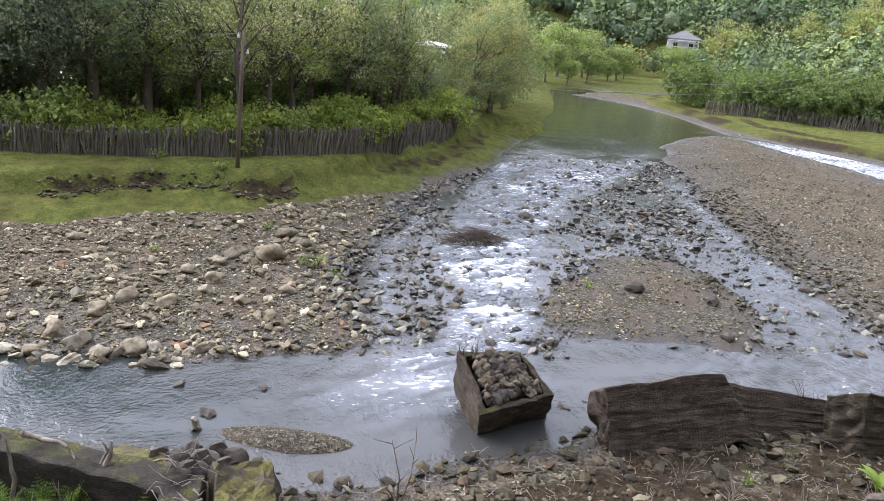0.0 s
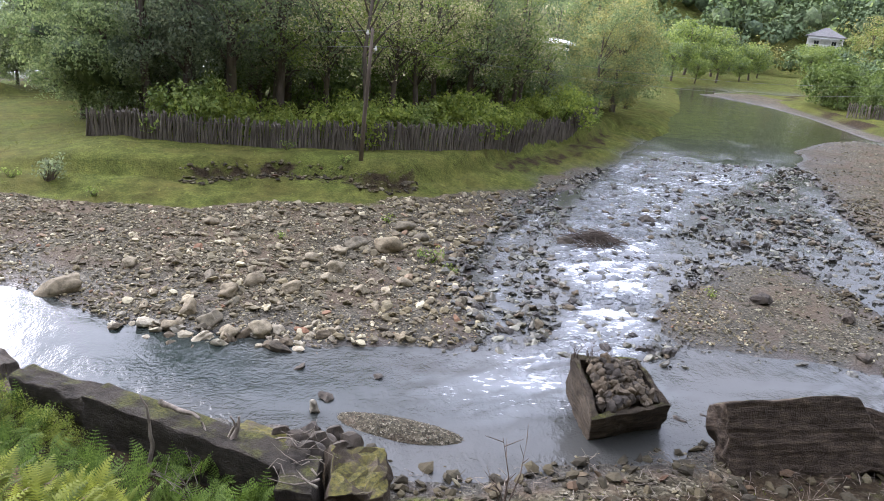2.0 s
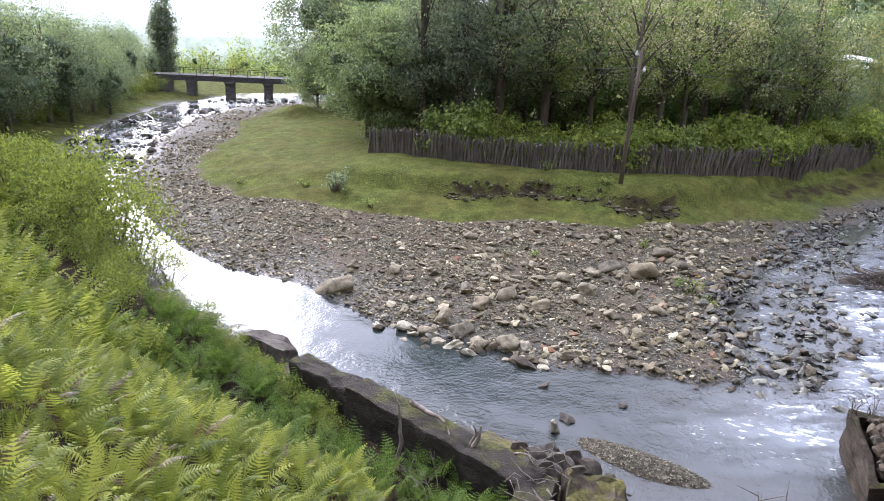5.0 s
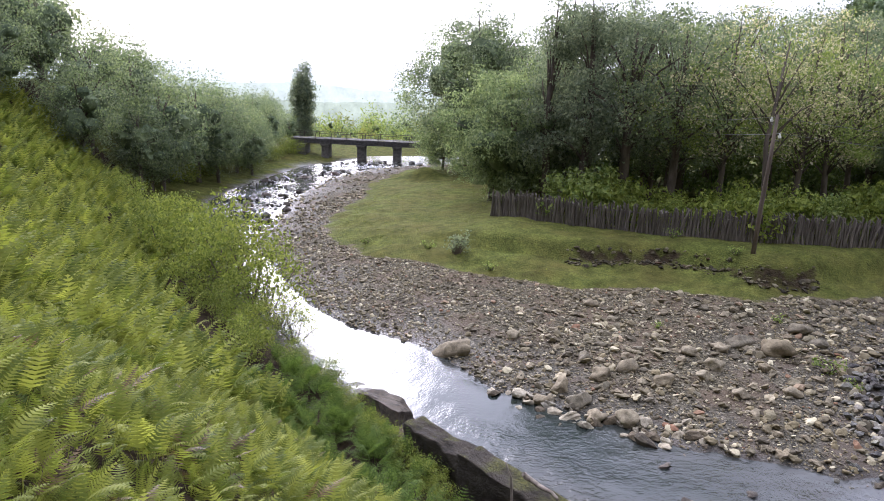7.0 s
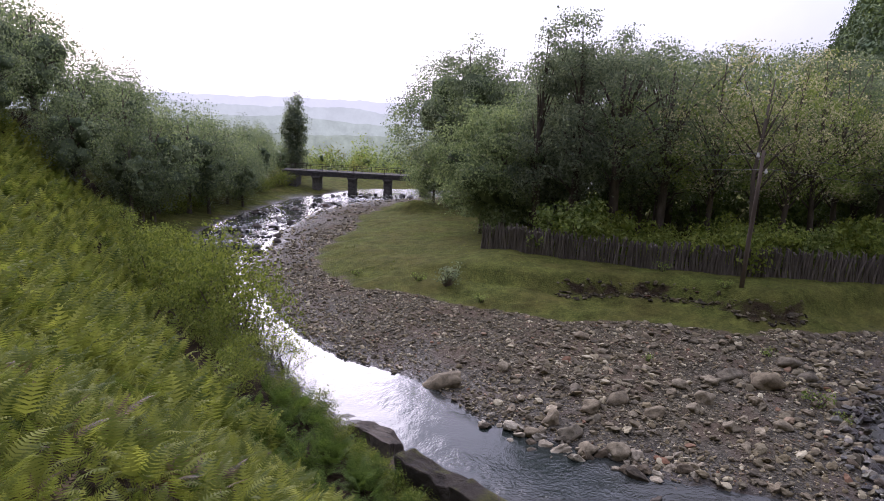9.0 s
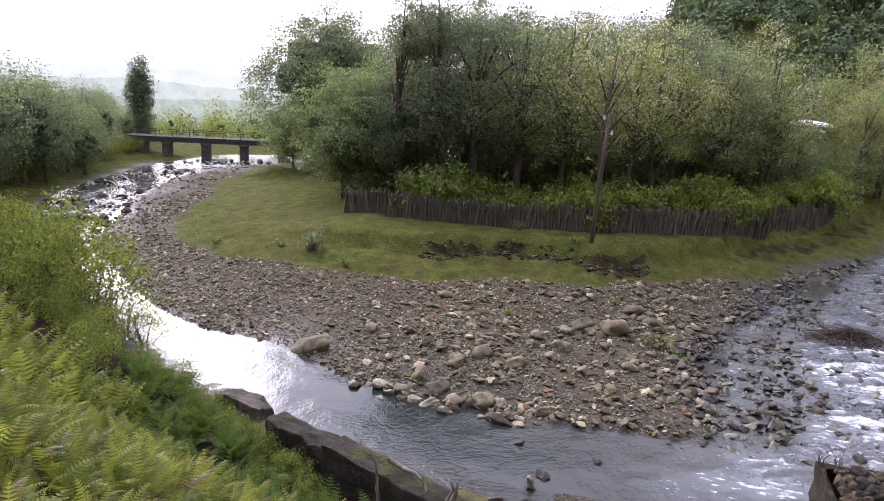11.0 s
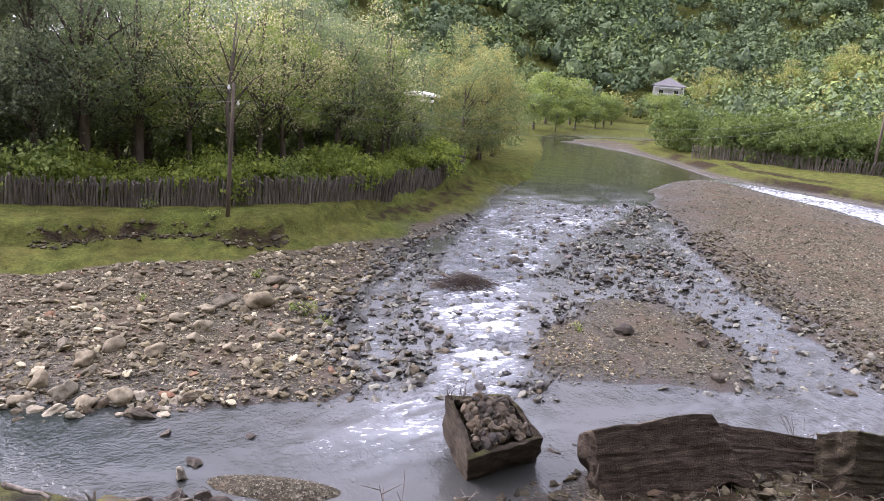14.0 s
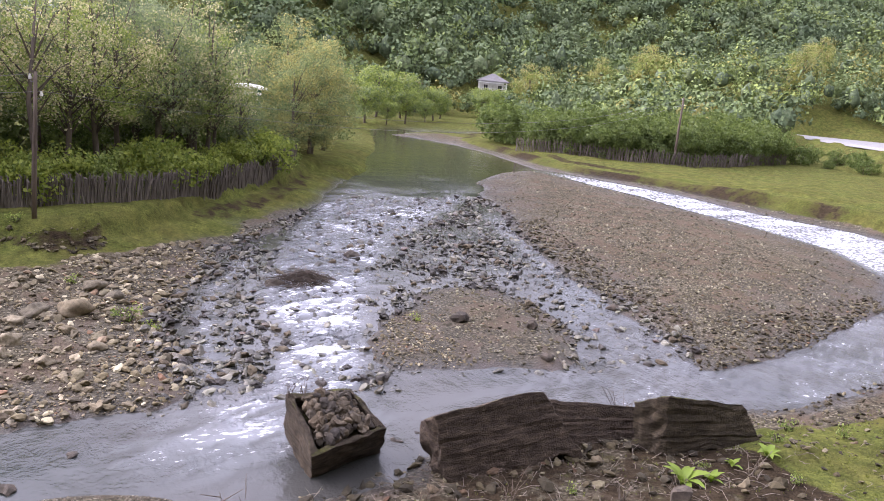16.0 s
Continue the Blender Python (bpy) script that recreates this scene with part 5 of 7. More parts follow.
slab([(7.8, 12.0, -0.1), (11.15, 11.85, 0.25), (10.2, 12.35, 1.8), (7.55, 12.4, 1.52)], (0.1, 0.85, -0.56), 11, "large dark weathered concrete slab leaning on the stony shore")
slab([(11.0, 12.6, 0.0), (13.8, 12.3, 0.0), (13.4, 12.65, 0.84), (10.6, 13.1, 1.2)], (0.25, 0.7, -0.45), 12, "low broken concrete slab between two larger ones")
slab([(13.1, 11.25, 0.2), (16.1, 10.9, 0.1), (15.4, 11.25, 1.28), (12.95, 11.35, 1.76)], (-0.35, 0.7, -0.4), 13, "dark concrete block with moss on its broken end", M_CONCRETE_MOSS)

# long wall at the water's edge and its mossy end blocks
wall = thing("retaining_wall", frame_at((-4.55, 12.5, 0.0), (3.85, -2.0, 0), (2.0, 3.85, 0)), "broken mossy concrete retaining wall at the water's edge", "wall")
part("wall_body", rough_block(4.5, 0.62, 1.2, 21, 12, 0.06), M_MOSSWALL, wall).matrix_basis = pose(0, 0.05, -0.2)
part("wall_body", rough_block(1.9, 0.6, 1.0, 22, 8, 0.08), M_MOSSWALL, wall).matrix_basis = pose(-1.93, 0.1, -0.2, 0, 0, 4)
b = tagged(part("concrete_block", hexa([(0.1, 10.1, 0.85), (1.05, 10.3, 0.75), (1.0, 11.15, 0.95), (0.0, 11.25, 1.05)], [(0.0, 10.2, -0.3), (1.1, 10.3, -0.3), (1.15, 11.3, -0.3), (-0.1, 11.3, -0.3)], 23, 0.15, 8), M_MOSSROCK), "mossy broken concrete block at the wall's end", "concrete block")
b = tagged(part("concrete_block", hexa([(-0.75, 10.0, 1.0), (-0.15, 9.9, 0.95), (-0.05, 10.95, 0.95), (-0.65, 11.0, 1.05)], [(-0.7, 9.95, -0.3), (-0.1, 9.9, -0.3), (0.0, 11.0, -0.3), (-0.65, 11.05, -0.3)], 24, 0.06, 6), M_MOSSWALL), "grey broken wall end standing upright", "concrete block")
b = tagged(part("concrete_block", hexa([(-1.85, 11.75, 0.85), (-0.9, 11.35, 0.85), (-0.6, 12.0, 0.75), (-1.6, 12.35, 0.7)], [(-1.9, 11.75, -0.3), (-0.9, 11.3, -0.3), (-0.6, 12.1, -0.3), (-1.6, 12.4, -0.3)], 27, 0.07, 6), M_MOSSROCK), "low moss-topped concrete footing beside the wall", "concrete block")
b = tagged(part("concrete_block", hexa([(-8.4, 15.2, 0.42), (-7.0, 14.6, 0.4), (-6.8, 15.2, 0.3), (-8.0, 15.8, 0.3)], [(-8.4, 15.2, -0.5), (-7.0, 14.5, -0.5), (-6.7, 15.3, -0.5), (-8.0, 15.9, -0.5)], 25, 0.12, 6), M_DARKROCK), "dark wet concrete remnant at the water's edge", "concrete block")


# ---- boulders, stones, gravel ----
BOULDERS = [stone_mesh(i, M_BOULDER, 3, 0.72, 0.26, 6) for i in range(1, 9)]
DARKS = [stone_mesh(i + 20, M_DARKROCK, 2, 0.7, 0.34, 9) for i in range(1, 5)]
G6 = "boulders on the river bars"


def boulder(x, y, s, label="rounded tan river boulder on the gravel bar", dark=False, k=None, sink=0.2, stretch=1.2, turn=None):
    i = k if k is not None else rg.integers(0, 8)
    s *= 0.92
    ob = new("boulder", (DARKS[i % 4] if dark else BOULDERS[i % 8]))
    z = max(ground_z(x, y), float(level(np.array([x]), np.array([y]))[0]) - 0.15)
    ob.matrix_basis = Matrix.LocRotScale((x, y, z + s * (0.36 - sink)), Euler((rg.normal() * 0.15, rg.normal() * 0.15, rg.random() * 6.28 if turn is None else turn)), (s * stretch, s, s))
    return tagged(ob, label, "boulder", G6)


for x, y, s, lab in [(1.1, 23.7, 1.05, "large rounded grey boulder on the gravel bar"), (0.1, 24.0, 0.8, ""), (-0.4, 21.7, 0.6, ""), (-0.6, 20.7, 0.5, ""), (-3.2, 19.6, 0.6, ""),
                     (-2.6, 20.4, 0.6, ""), (-3.4, 18.0, 0.65, ""), (-2.1, 17.6, 0.75, "dark angular rock at the water's edge"), (-2.8, 17.4, 0.55, ""),
                     (-4.0, 18.5, 0.6, ""), (-4.3, 17.7, 0.5, ""), (-1.6, 20.0, 0.55, ""), (0.4, 20.0, 0.5, ""), (3.85, 20.4, 0.5, ""), (1.6, 21.0, 0.5, ""), (-3.9, 20.6, 0.5, ""),
                     (-6.4, 21.4, 0.5, ""), (-5.0, 25.6, 0.5, ""), (2.4, 25.2, 0.6, ""), (1.8, 26.0, 0.7, ""), (-0.4, 23.2, 0.5, ""), (3.0, 23.6, 0.5, ""), (0.9, 22.3, 0.45, ""), (-1.2, 22.4, 0.5, "")]:
    boulder(x, y, s, lab or "rounded tan river boulder on the gravel bar")
boulder(-7.7, 19.6, 0.95, "flat tan boulder at the water's edge", k=4, sink=0.28, stretch=1.75, turn=0.25)
for x, y, s in [(-0.55, 11.6, 0.55), (-0.1, 11.75, 0.5), (-0.9, 11.95, 0.4), (-0.25, 11.3, 0.5), (0.38, 11.6, 0.55), (0.05, 12.05, 0.4), (-0.35, 12.05, 0.45), (0.2, 11.35, 0.4), (-0.65, 11.2, 0.35)]:
    b = new("rock", DARKS[int(s * 97) % 4])
    b.matrix_basis = Matrix.LocRotScale((x, y, 0.72 + 0.2 * (12 - y)), Euler((s * 9, s * 5, s * 30)), (s * 1.2, s, s * 1.1))
    tagged(b, "dark rock lodged on the broken wall's end", "rock", "rocks on the wall's end")
for x, y, s, lab in [(15.3, 20.1, 0.6, "pale flat stone on the gravel island"), (14.2, 17.6, 0.45, ""), (20.1, 21.5, 0.6, "dark boulder in the side channel"), (7.9, 26.5, 0.8, "dark boulder in the rapids"), (12.9, 21.0, 0.7, ""),
                     (12.4, 30.2, 0.8, "flat dark rock among the rapids"), (7.6, 14.3, 0.45, ""), (8.3, 14.4, 0.35, ""), (-30, 37.6, 0.8, "dark boulder in the river"), (-27.6, 38.6, 0.6, ""), (-25.4, 33.5, 0.8, ""), (-24.4, 31.6, 0.6, ""), (-28.5, 35.4, 0.7, ""), (-31.5, 41.5, 0.8, ""), (-33, 46, 0.7, ""), (-30.5, 44, 0.6, ""), (-35, 51, 0.8, ""), (-34.4, 55.5, 0.7, ""), (-26.4, 36.8, 0.6, ""), (-22, 27.6, 0.6, ""), (-20.5, 26.4, 0.5, ""), (-32.4, 39.6, 0.6, ""), (-36.3, 47.5, 0.8, "")]:
    boulder(x, y, s, lab or "dark wet river boulder", dark=True)


for x, y, s, k, mesh in [(-0.42, 14.0, 0.34, 1.5, 3), (-0.2, 14.55, 0.42, 0.6, 1), (0.9, 15.6, 0.3, 0.5, 2), (-0.9, 15.9, 0.34, 0.5, 0)]:
    ob = new("river_rock", DARKS[mesh] if mesh < 3 else stone_mesh(333, M_PALEROCK, 2, 0.8, 0.3, 8))
    ob.matrix_basis = Matrix.LocRotScale((x, y, 0.05 * k), Euler((0.1, 0.2, x * 3)), (s, s * 0.8, s * k))
    tagged(ob, "pale streaked rock standing in the shallow water" if mesh == 3 else "dark wet rock breaking the shallow water", "rock", "rocks in the near water")
PALES = [stone_mesh(i + 30, M_PALEROCK if i % 3 else M_BROWNROCK, 2, 0.66, 0.34, 8) for i in range(1, 10)]
for i in range(64):
    t = i / 63
    x, y = -5.6 + 5.6 * t + rg.normal() * 0.2, 17.95 - 0.75 * math.sin(t * 2.6) + rg.normal() * 0.24
    s = 0.14 + 0.4 * rg.random() ** 3
    ob = new("edge_rock", PALES[i % 9])
    ob.matrix_basis = Matrix.LocRotScale((x, y, max(ground_z(x, y), -0.06) + 0.16 * s), Euler((rg.normal() * 0.3, rg.normal() * 0.3, rg.random() * 6.28)), (s * 1.4, s, s))
    tagged(ob, "pale angular rock at the water's edge", "rock", "pale rocks along the water's edge")


def small_stones(name, label, xy, size, mat, rg2, sub=1, zoff=0.0, zabs=None):
    """Many stones joined in one mesh."""
    variants = []
    for i in range(10):
        bm = stone_bm(i + 40, sub, 0.66, 0.32, 8)
        bm.verts.ensure_lookup_table()
        variants.append((np.array([v.co for v in bm.verts]), np.array([[v.index for v in f.verts] for f in bm.faces])))
        bm.free()
    z = land(xy[:, 0], xy[:, 1])[0] + zoff if zabs is None else zabs
    vs, fs, k = [], [], 0
    idx = rg2.integers(0, 10, len(xy))
    ang = rg2.random(len(xy)) * 6.28
    st = 1 + 0.5 * rg2.random(len(xy))
    tilt = rg2.normal(size=(len(xy), 2)) * 0.25
    for i in range(10):
        sel = np.where(idx == i)[0]
        v, f = variants[i]
        c, s = np.cos(ang[sel])[:, None], np.sin(ang[sel])[:, None]
        px, py = v[:, 0][None] * (size[sel] * st[sel])[:, None], v[:, 1][None] * size[sel][:, None]
        pz = v[:, 2][None] * size[sel][:, None] + px * tilt[sel, 0][:, None] + py * tilt[sel, 1][:, None]
        V = np.stack([px * c - py * s + xy[sel, 0][:, None], px * s + py * c + xy[sel, 1][:, None], pz + (z[sel] + 0.16 * size[sel])[:, None]], 2)
        vs.append(V.reshape(-1, 3))
        fs.append((f[None] + (np.arange(len(sel)) * len(v))[:, None, None] + k).reshape(-1, 3))
        k += len(sel) * len(v)
    me = mesh_np(name, np.concatenate(vs), np.concatenate(fs), [mat])
    return tagged(new(name, me), label, "stones", kind="stuff")


rg = np.random.default_rng(91)


def candidates(n, x0, x1, y0, y1):
    p = scatter(rg, n, x0, x1, y0, y1)
    z, grass, wet, soil, W, dw, near = land(p[:, 0], p[:, 1])
    return p, z, grass, W, dw, near


p, z, grass, W, dw, near = candidates(90000, -26, 34, 12.5, 44)
bar = (near < -0.2) & (grass < 0.35)
stony = 0.35 + 0.65 * sstep(-0.25, 0.25, vnoise(p[:, 0], p[:, 1], 0.35, 77))
left_bar = (p[:, 0] < 9) & bar & (z - W > 0.02)
braids = bar & (z - W < np.where(p[:, 0] < 9, 0.24, 0.12)) & (z - W > -0.14) & (p[:, 1] > 16.5) & (p[:, 0] > -2) & (p[:, 0] < 27)
sparse = bar & (p[:, 0] >= 9) & (z - W > 0.05)
dist = np.hypot(p[:, 0], p[:, 1])
sel = left_bar & (rg.random(len(p)) < 0.8 * stony)
coarse = 0.55 + 0.45 * sstep(-7.5, -3.0, p[:, 0] + 0.5 * vnoise(p[:, 0], p[:, 1], 0.4, 33) * 4)
sz = 0.05 + 0.26 * coarse * rg.random(len(p)) ** (5.5 - 1.0 * coarse) + 0.0006 * dist
G7 = "loose cobbles on the gravel bar"
COBBLES = [stone_mesh(i + 60, M_BOULDER, 2, 0.66, 0.3, 9) for i in range(8)]
WET_COBBLES = [stone_mesh(i + 70, M_WETROCK if i % 3 else M_BROWNROCK, 2, 0.7, 0.34, 9) for i in range(9)]


def cobbles(xy, size, meshes, name, label, group, lift=0.1):
    q = land(xy[:, 0], xy[:, 1])
    zz = np.maximum(q[0], q[4] - 0.25 * size)
    for (x, y), s, q in zip(xy, size, zz):
        ob = new(name, meshes[rg.integers(0, len(meshes))])
        ob.matrix_basis = Matrix.LocRotScale((x, y, q + lift * s), Euler((rg.normal() * 0.2, rg.normal() * 0.2, rg.random() * 6.28)), (s * (1.1 + 0.5 * rg.random()), s, s))
        tagged(ob, label, "stone", group)


single = np.where(sel & (sz > 0.165))[0][:280]
cobbles(p[single], sz[single] * 1.1, COBBLES, "cobble", "rounded grey-brown cobble on the gravel bar", G7)
sel[single] = False
bigs = sel & (sz > 0.125)
small_stones("bar_stones", "dry grey and tan cobbles covering the gravel bar", p[bigs], sz[bigs], M_STONE, rg, 2)
sel = sel & ~bigs
small_stones("bar_stones", "small dry cobbles covering the gravel bar", p[sel], sz[sel], M_STONE, rg)
core = seg_dist(p[:, 0], p[:, 1], RAPID, widths=RAPID_W)
side = np.maximum(seg_dist(p[:, 0], p[:, 1], MID_CH, widths=MID_W), seg_dist(p[:, 0], p[:, 1], BRAID, widths=BRAID_W))
reach = (poly_sd(p[:, 0], p[:, 1], SHALLOW) > -0.7) & (poly_sd(p[:, 0], p[:, 1], ISLAND) < 0.3)
sel2 = braids & reach & (rg.random(len(p)) < np.where(core > 0.25, 0.19, np.where(side > 0.2, np.where(p[:, 0] < 9, 0.7, 0.22), np.where(p[:, 0] < 9, 0.42, 0.16) + 0.13 + 0.55 * sstep(-0.15, 0.5, vnoise(p[:, 0], p[:, 1], 0.42, 87)))))
sz2 = 0.07 + 0.26 * rg.random(len(p)) ** 3.2
single = np.where(sel2 & (sz2 > 0.2))[0][:260]
cobbles(p[single], sz2[single] * 1.1, WET_COBBLES, "wet_cobble", "wet dark cobble breaking the shallow water", "wet cobbles in the rapids", 0.32)
sel2[single] = False
bigs = sel2 & (sz2 > 0.14)
small_stones("wet_stones", "wet dark stones breaking the shallow rapids", p[bigs], sz2[bigs], M_WETSTONE, rg, 2, zabs=np.maximum(z, W - 0.07)[bigs] + 0.02)
sel2 = sel2 & ~bigs
small_stones("wet_stones", "small wet stones in the shallow water", p[sel2], sz2[sel2], M_WETSTONE, rg, zabs=np.maximum(z, W - 0.04)[sel2] + 0.02)
sel3 = sparse & (rg.random(len(p)) < np.where(p[:, 1] < 34, 0.55, 0.3))
small_stones("bar_pebbles", "scattered pebbles on the gravel island", p[sel3], (0.045 + 0.10 * rg.random(len(p)) ** 3)[sel3], M_BARSTONE, rg)
# the big bar's steep stony edge along the side channel
rim = bar & (((side < -0.15) & (side > -2.0)) | (p[:, 1] < 18.5 + 0.1 * (p[:, 0] - 20))) & (p[:, 0] > 16) & (p[:, 1] < 36) & (z - W > 0.0) & (rg.random(len(p)) < 0.75)
small_stones("bar_edge_stones", "dark stones along the edge of the wide bar", p[rim], (0.06 + 0.16 * rg.random(len(p)) ** 3)[rim], M_SHORESTONE, rg)
p, z, grass, W, dw, near = candidates(15000, 20, 52, 15, 62)
sel = (near < -0.3) & (grass < 0.3) & (z - W > -0.05) & (rg.random(len(p)) < 0.5)
small_stones("far_bar_pebbles", "pebbles scattered over the wide grey bar", p[sel], (0.06 + 0.13 * rg.random(len(p)) ** 4)[sel], M_BARSTONE, rg)
p, z, grass, W, dw, near = candidates(8000, -38, -18, 24, 66)
sel = (near < -0.3) & (grass < 0.3) & (z - W > -0.1) & (rg.random(len(p)) < 0.6)
small_stones("downstream_cobbles", "cobbles along the downstream bend", p[sel], (0.08 + 0.24 * rg.random(len(p)) ** 4)[sel], M_STONE, rg)
sel = (near < -0.2) & (dw > 0.1) & (z - W < 0) & (rg.random(len(p)) < 0.34 * sstep(-0.5, 0.4, vnoise(p[:, 0], p[:, 1], 0.3, 83)))
small_stones("river_stones", "dark wet stones breaking the river at the bend", p[sel], (0.18 + 0.5 * rg.random(len(p)) ** 4)[sel], M_WETSTONE, rg, zabs=W[sel] - 0.03)
p, z, grass, W, dw, near = candidates(9000, 0.5, 26, 6.5, 14.5)
sel = (near > -0.5) & (near < 5.5) & (rg.random(len(p)) < np.clip(1.0 - near / 5, 0.1, 0.75))
small_stones("shore_stones", "brown stones and rubble on the near shore", p[sel], (0.05 + 0.28 * rg.random(len(p)) ** 4)[sel] * np.where(p[sel][:, 0] > 14.5, 0.6, 1.0), M_SHORESTONE, rg)
p, z, grass, W, dw, near = candidates(46000, -19, 12, 16.5, 31)
sel = (near < -0.2) & (grass < 0.4) & (z - W > 0.03) & (rg.random(len(p)) < 0.30 + 0.35 * (vnoise(p[:, 0], p[:, 1], 0.5, 55) > -0.1))
small_stones("bar_gravel", "fine gravel strewn between the cobbles", p[sel], (0.04 + 0.10 * rg.random(len(p)) ** 2.5)[sel], M_STONE, rg)
ps = scatter(rg, 6000, -9, 3.5, 28, 32.5)
q = land(ps[:, 0], ps[:, 1])
sel = (q[3] > 0.35) & (rg.random(len(ps)) < 0.8)
small_stones("scarp_stones", "gravel and stones in the eroded bank", ps[sel], (0.05 + 0.22 * rg.random(len(ps)) ** 5)[sel], M_SHORESTONE, rg)
# the pebble islet in the near water
islet = bmesh.new()
bmesh.ops.create_grid(islet, x_segments=30, y_segments=14, size=1)
for v in islet.verts:
    e = max(0.0, 1 - v.co.x ** 2 - v.co.y ** 2)
    v.co = Vector((v.co.x * 1.55, v.co.y * 0.5 + 0.1 * v.co.x ** 2, -0.12 + 0.26 * e ** 0.6 + 0.02 * noise.noise(v.co * 9)))
ob = tagged(part("pebble_islet", islet, M_GROUND, smooth=True), "small grey pebble islet in the shallow water", "gravel bank")
ob.matrix_basis = pose(1.32, 13.42, 0, 0, 0, -17)
ia, ib = np.sqrt(rg.random(2600)) * 0.98, rg.random(2600) * 6.283
iu, iv = ia * np.cos(ib), ia * np.sin(ib)
ix, iy, iz = 1.55 * iu, 0.5 * iv + 0.1 * iu ** 2, -0.12 + 0.26 * (1 - ia ** 2) ** 0.6
ct, st2 = math.cos(radians(-17)), math.sin(radians(-17))
islet_xy = np.stack([1.32 + ix * ct - iy * st2, 13.42 + ix * st2 + iy * ct], 1)
ca = ob.data.color_attributes.new("cover", "FLOAT_COLOR", "POINT")
ca.data.foreach_set("color", np.tile(np.array([0, 0.1, 0, 1], np.float32), len(ob.data.vertices)))
small_stones("islet_pebbles", "grey pebbles on the islet", islet_xy, 0.016 + 0.026 * rg.random(2600), M_ISLET, rg, zabs=iz - 0.004)


# ---- stake fences ----
def along(pts, step):
    """Points every step metres along a polyline, with the direction."""
    out, carry = [], 0.0
    for (x0, y0), (x1, y1) in zip(pts, pts[1:]):
        n = math.hypot(x1 - x0, y1 - y0)
        d = carry
        while d < n:
            out.append((x0 + (x1 - x0) * d / n, y0 + (y1 - y0) * d / n, math.atan2(y1 - y0, x1 - x0)))
            d += step
        carry = d - n
    return out


def stake_mesh(seed, h, r):
    rg2 = np.random.default_rng(seed)
    bm = tube([(0, 0, -0.25), (rg2.normal() * 0.015, rg2.normal() * 0.015, h * 0.5), (rg2.normal() * 0.04, rg2.normal() * 0.04, h * 0.93), (rg2.normal() * 0.05, rg2.normal() * 0.04, h)],
              [r, r * 0.95, r * 0.8, r * 0.25], 5)
    me = bpy.data.meshes.new("stake")
    bm.to_mesh(me)
    bm.free()
    me.materials.append(M_FENCE)
    return me


def stake_fence(pts, step, h, r, label, rails=True, dense=None):
    root = thing("stake_fence", Matrix(), label, "fence")
    meshes = [stake_mesh(100 + i, h * (0.86 + 0.05 * i), r * (0.8 + 0.1 * (i % 4))) for i in range(6)]
    rg2 = np.random.default_rng(5)
    places = along(pts, step)
    zs = land(np.array([p[0] for p in places]), np.array([p[1] for p in places]))[0]
    for (x, y, a), z in zip(places, zs):
        ob = part_mesh("stake", meshes[rg2.integers(0, 6)], root)
        ob.matrix_basis = pose(x + rg2.normal() * 0.02, y + rg2.normal() * 0.03, z, rg2.normal() * 5, rg2.normal() * 6, math.degrees(a))
    if dense:
        # a second row fills the gaps from behind
        vs, fs, k = [], [], 0
        for (x, y, a), z in zip(places, zs):
            me = meshes[rg2.integers(0, 6)]
            co = np.zeros(len(me.vertices) * 3, np.float32)
            me.vertices.foreach_get("co", co)
            co = co.reshape(-1, 3) + np.array([x + dense * math.cos(a) + rg2.normal() * 0.02, y + dense * math.sin(a) + 0.05, z])
            vs.append(co)
            fs.append(np.array([q.vertices[:] for q in me.polygons if len(q.vertices) == 4]) + k)
            k += len(co)
        row = part_mesh("fence_backing", mesh_np("fence_backing", np.concatenate(vs), np.concatenate(fs), [M_FENCE]), root)
        tagged(row, kind="stuff")
    if rails:
        for f in (0.35, 0.75):
            bm = tube([(x, y + 0.06, z + h * f) for (x, y, a), z in list(zip(places, zs))[::6]], [0.03] * len(places[::6]), 5)
            part("rail", bm, M_FENCE, root)
        for (x, y, a), z in list(zip(places, zs))[::18]:
            part("post", tube([(x, y + 0.12, z - 0.4), (x, y + 0.12, z + h * 1.05)], [0.07, 0.06], 6), M_FENCE, root)
    return root


FENCE = [(-12.3, 34.6), (-8.9, 33.8), (-4.45, 33.85), (-2.2, 33.7), (0.0, 33.5), (3.4, 34.4), (5.2, 35.4), (8.4, 39.0), (10.3, 41.4), (12.3, 43.8), (15.2, 48.8)]
stake_fence(FENCE, 0.125, 1.18, 0.055, "long weathered grey fence of upright wooden stakes", dense=0.06)
FENCE_R = [(47.4, 71.2), (49.6, 69.3), (53.5, 65.0), (57.0, 60.8), (63.3, 58.8), (71.0, 60.4), (79.0, 63.2), (84.5, 64.6)]
stake_fence(FENCE_R, 0.17, 1.4, 0.06, "weathered stake fence before the thicket", rails=True)


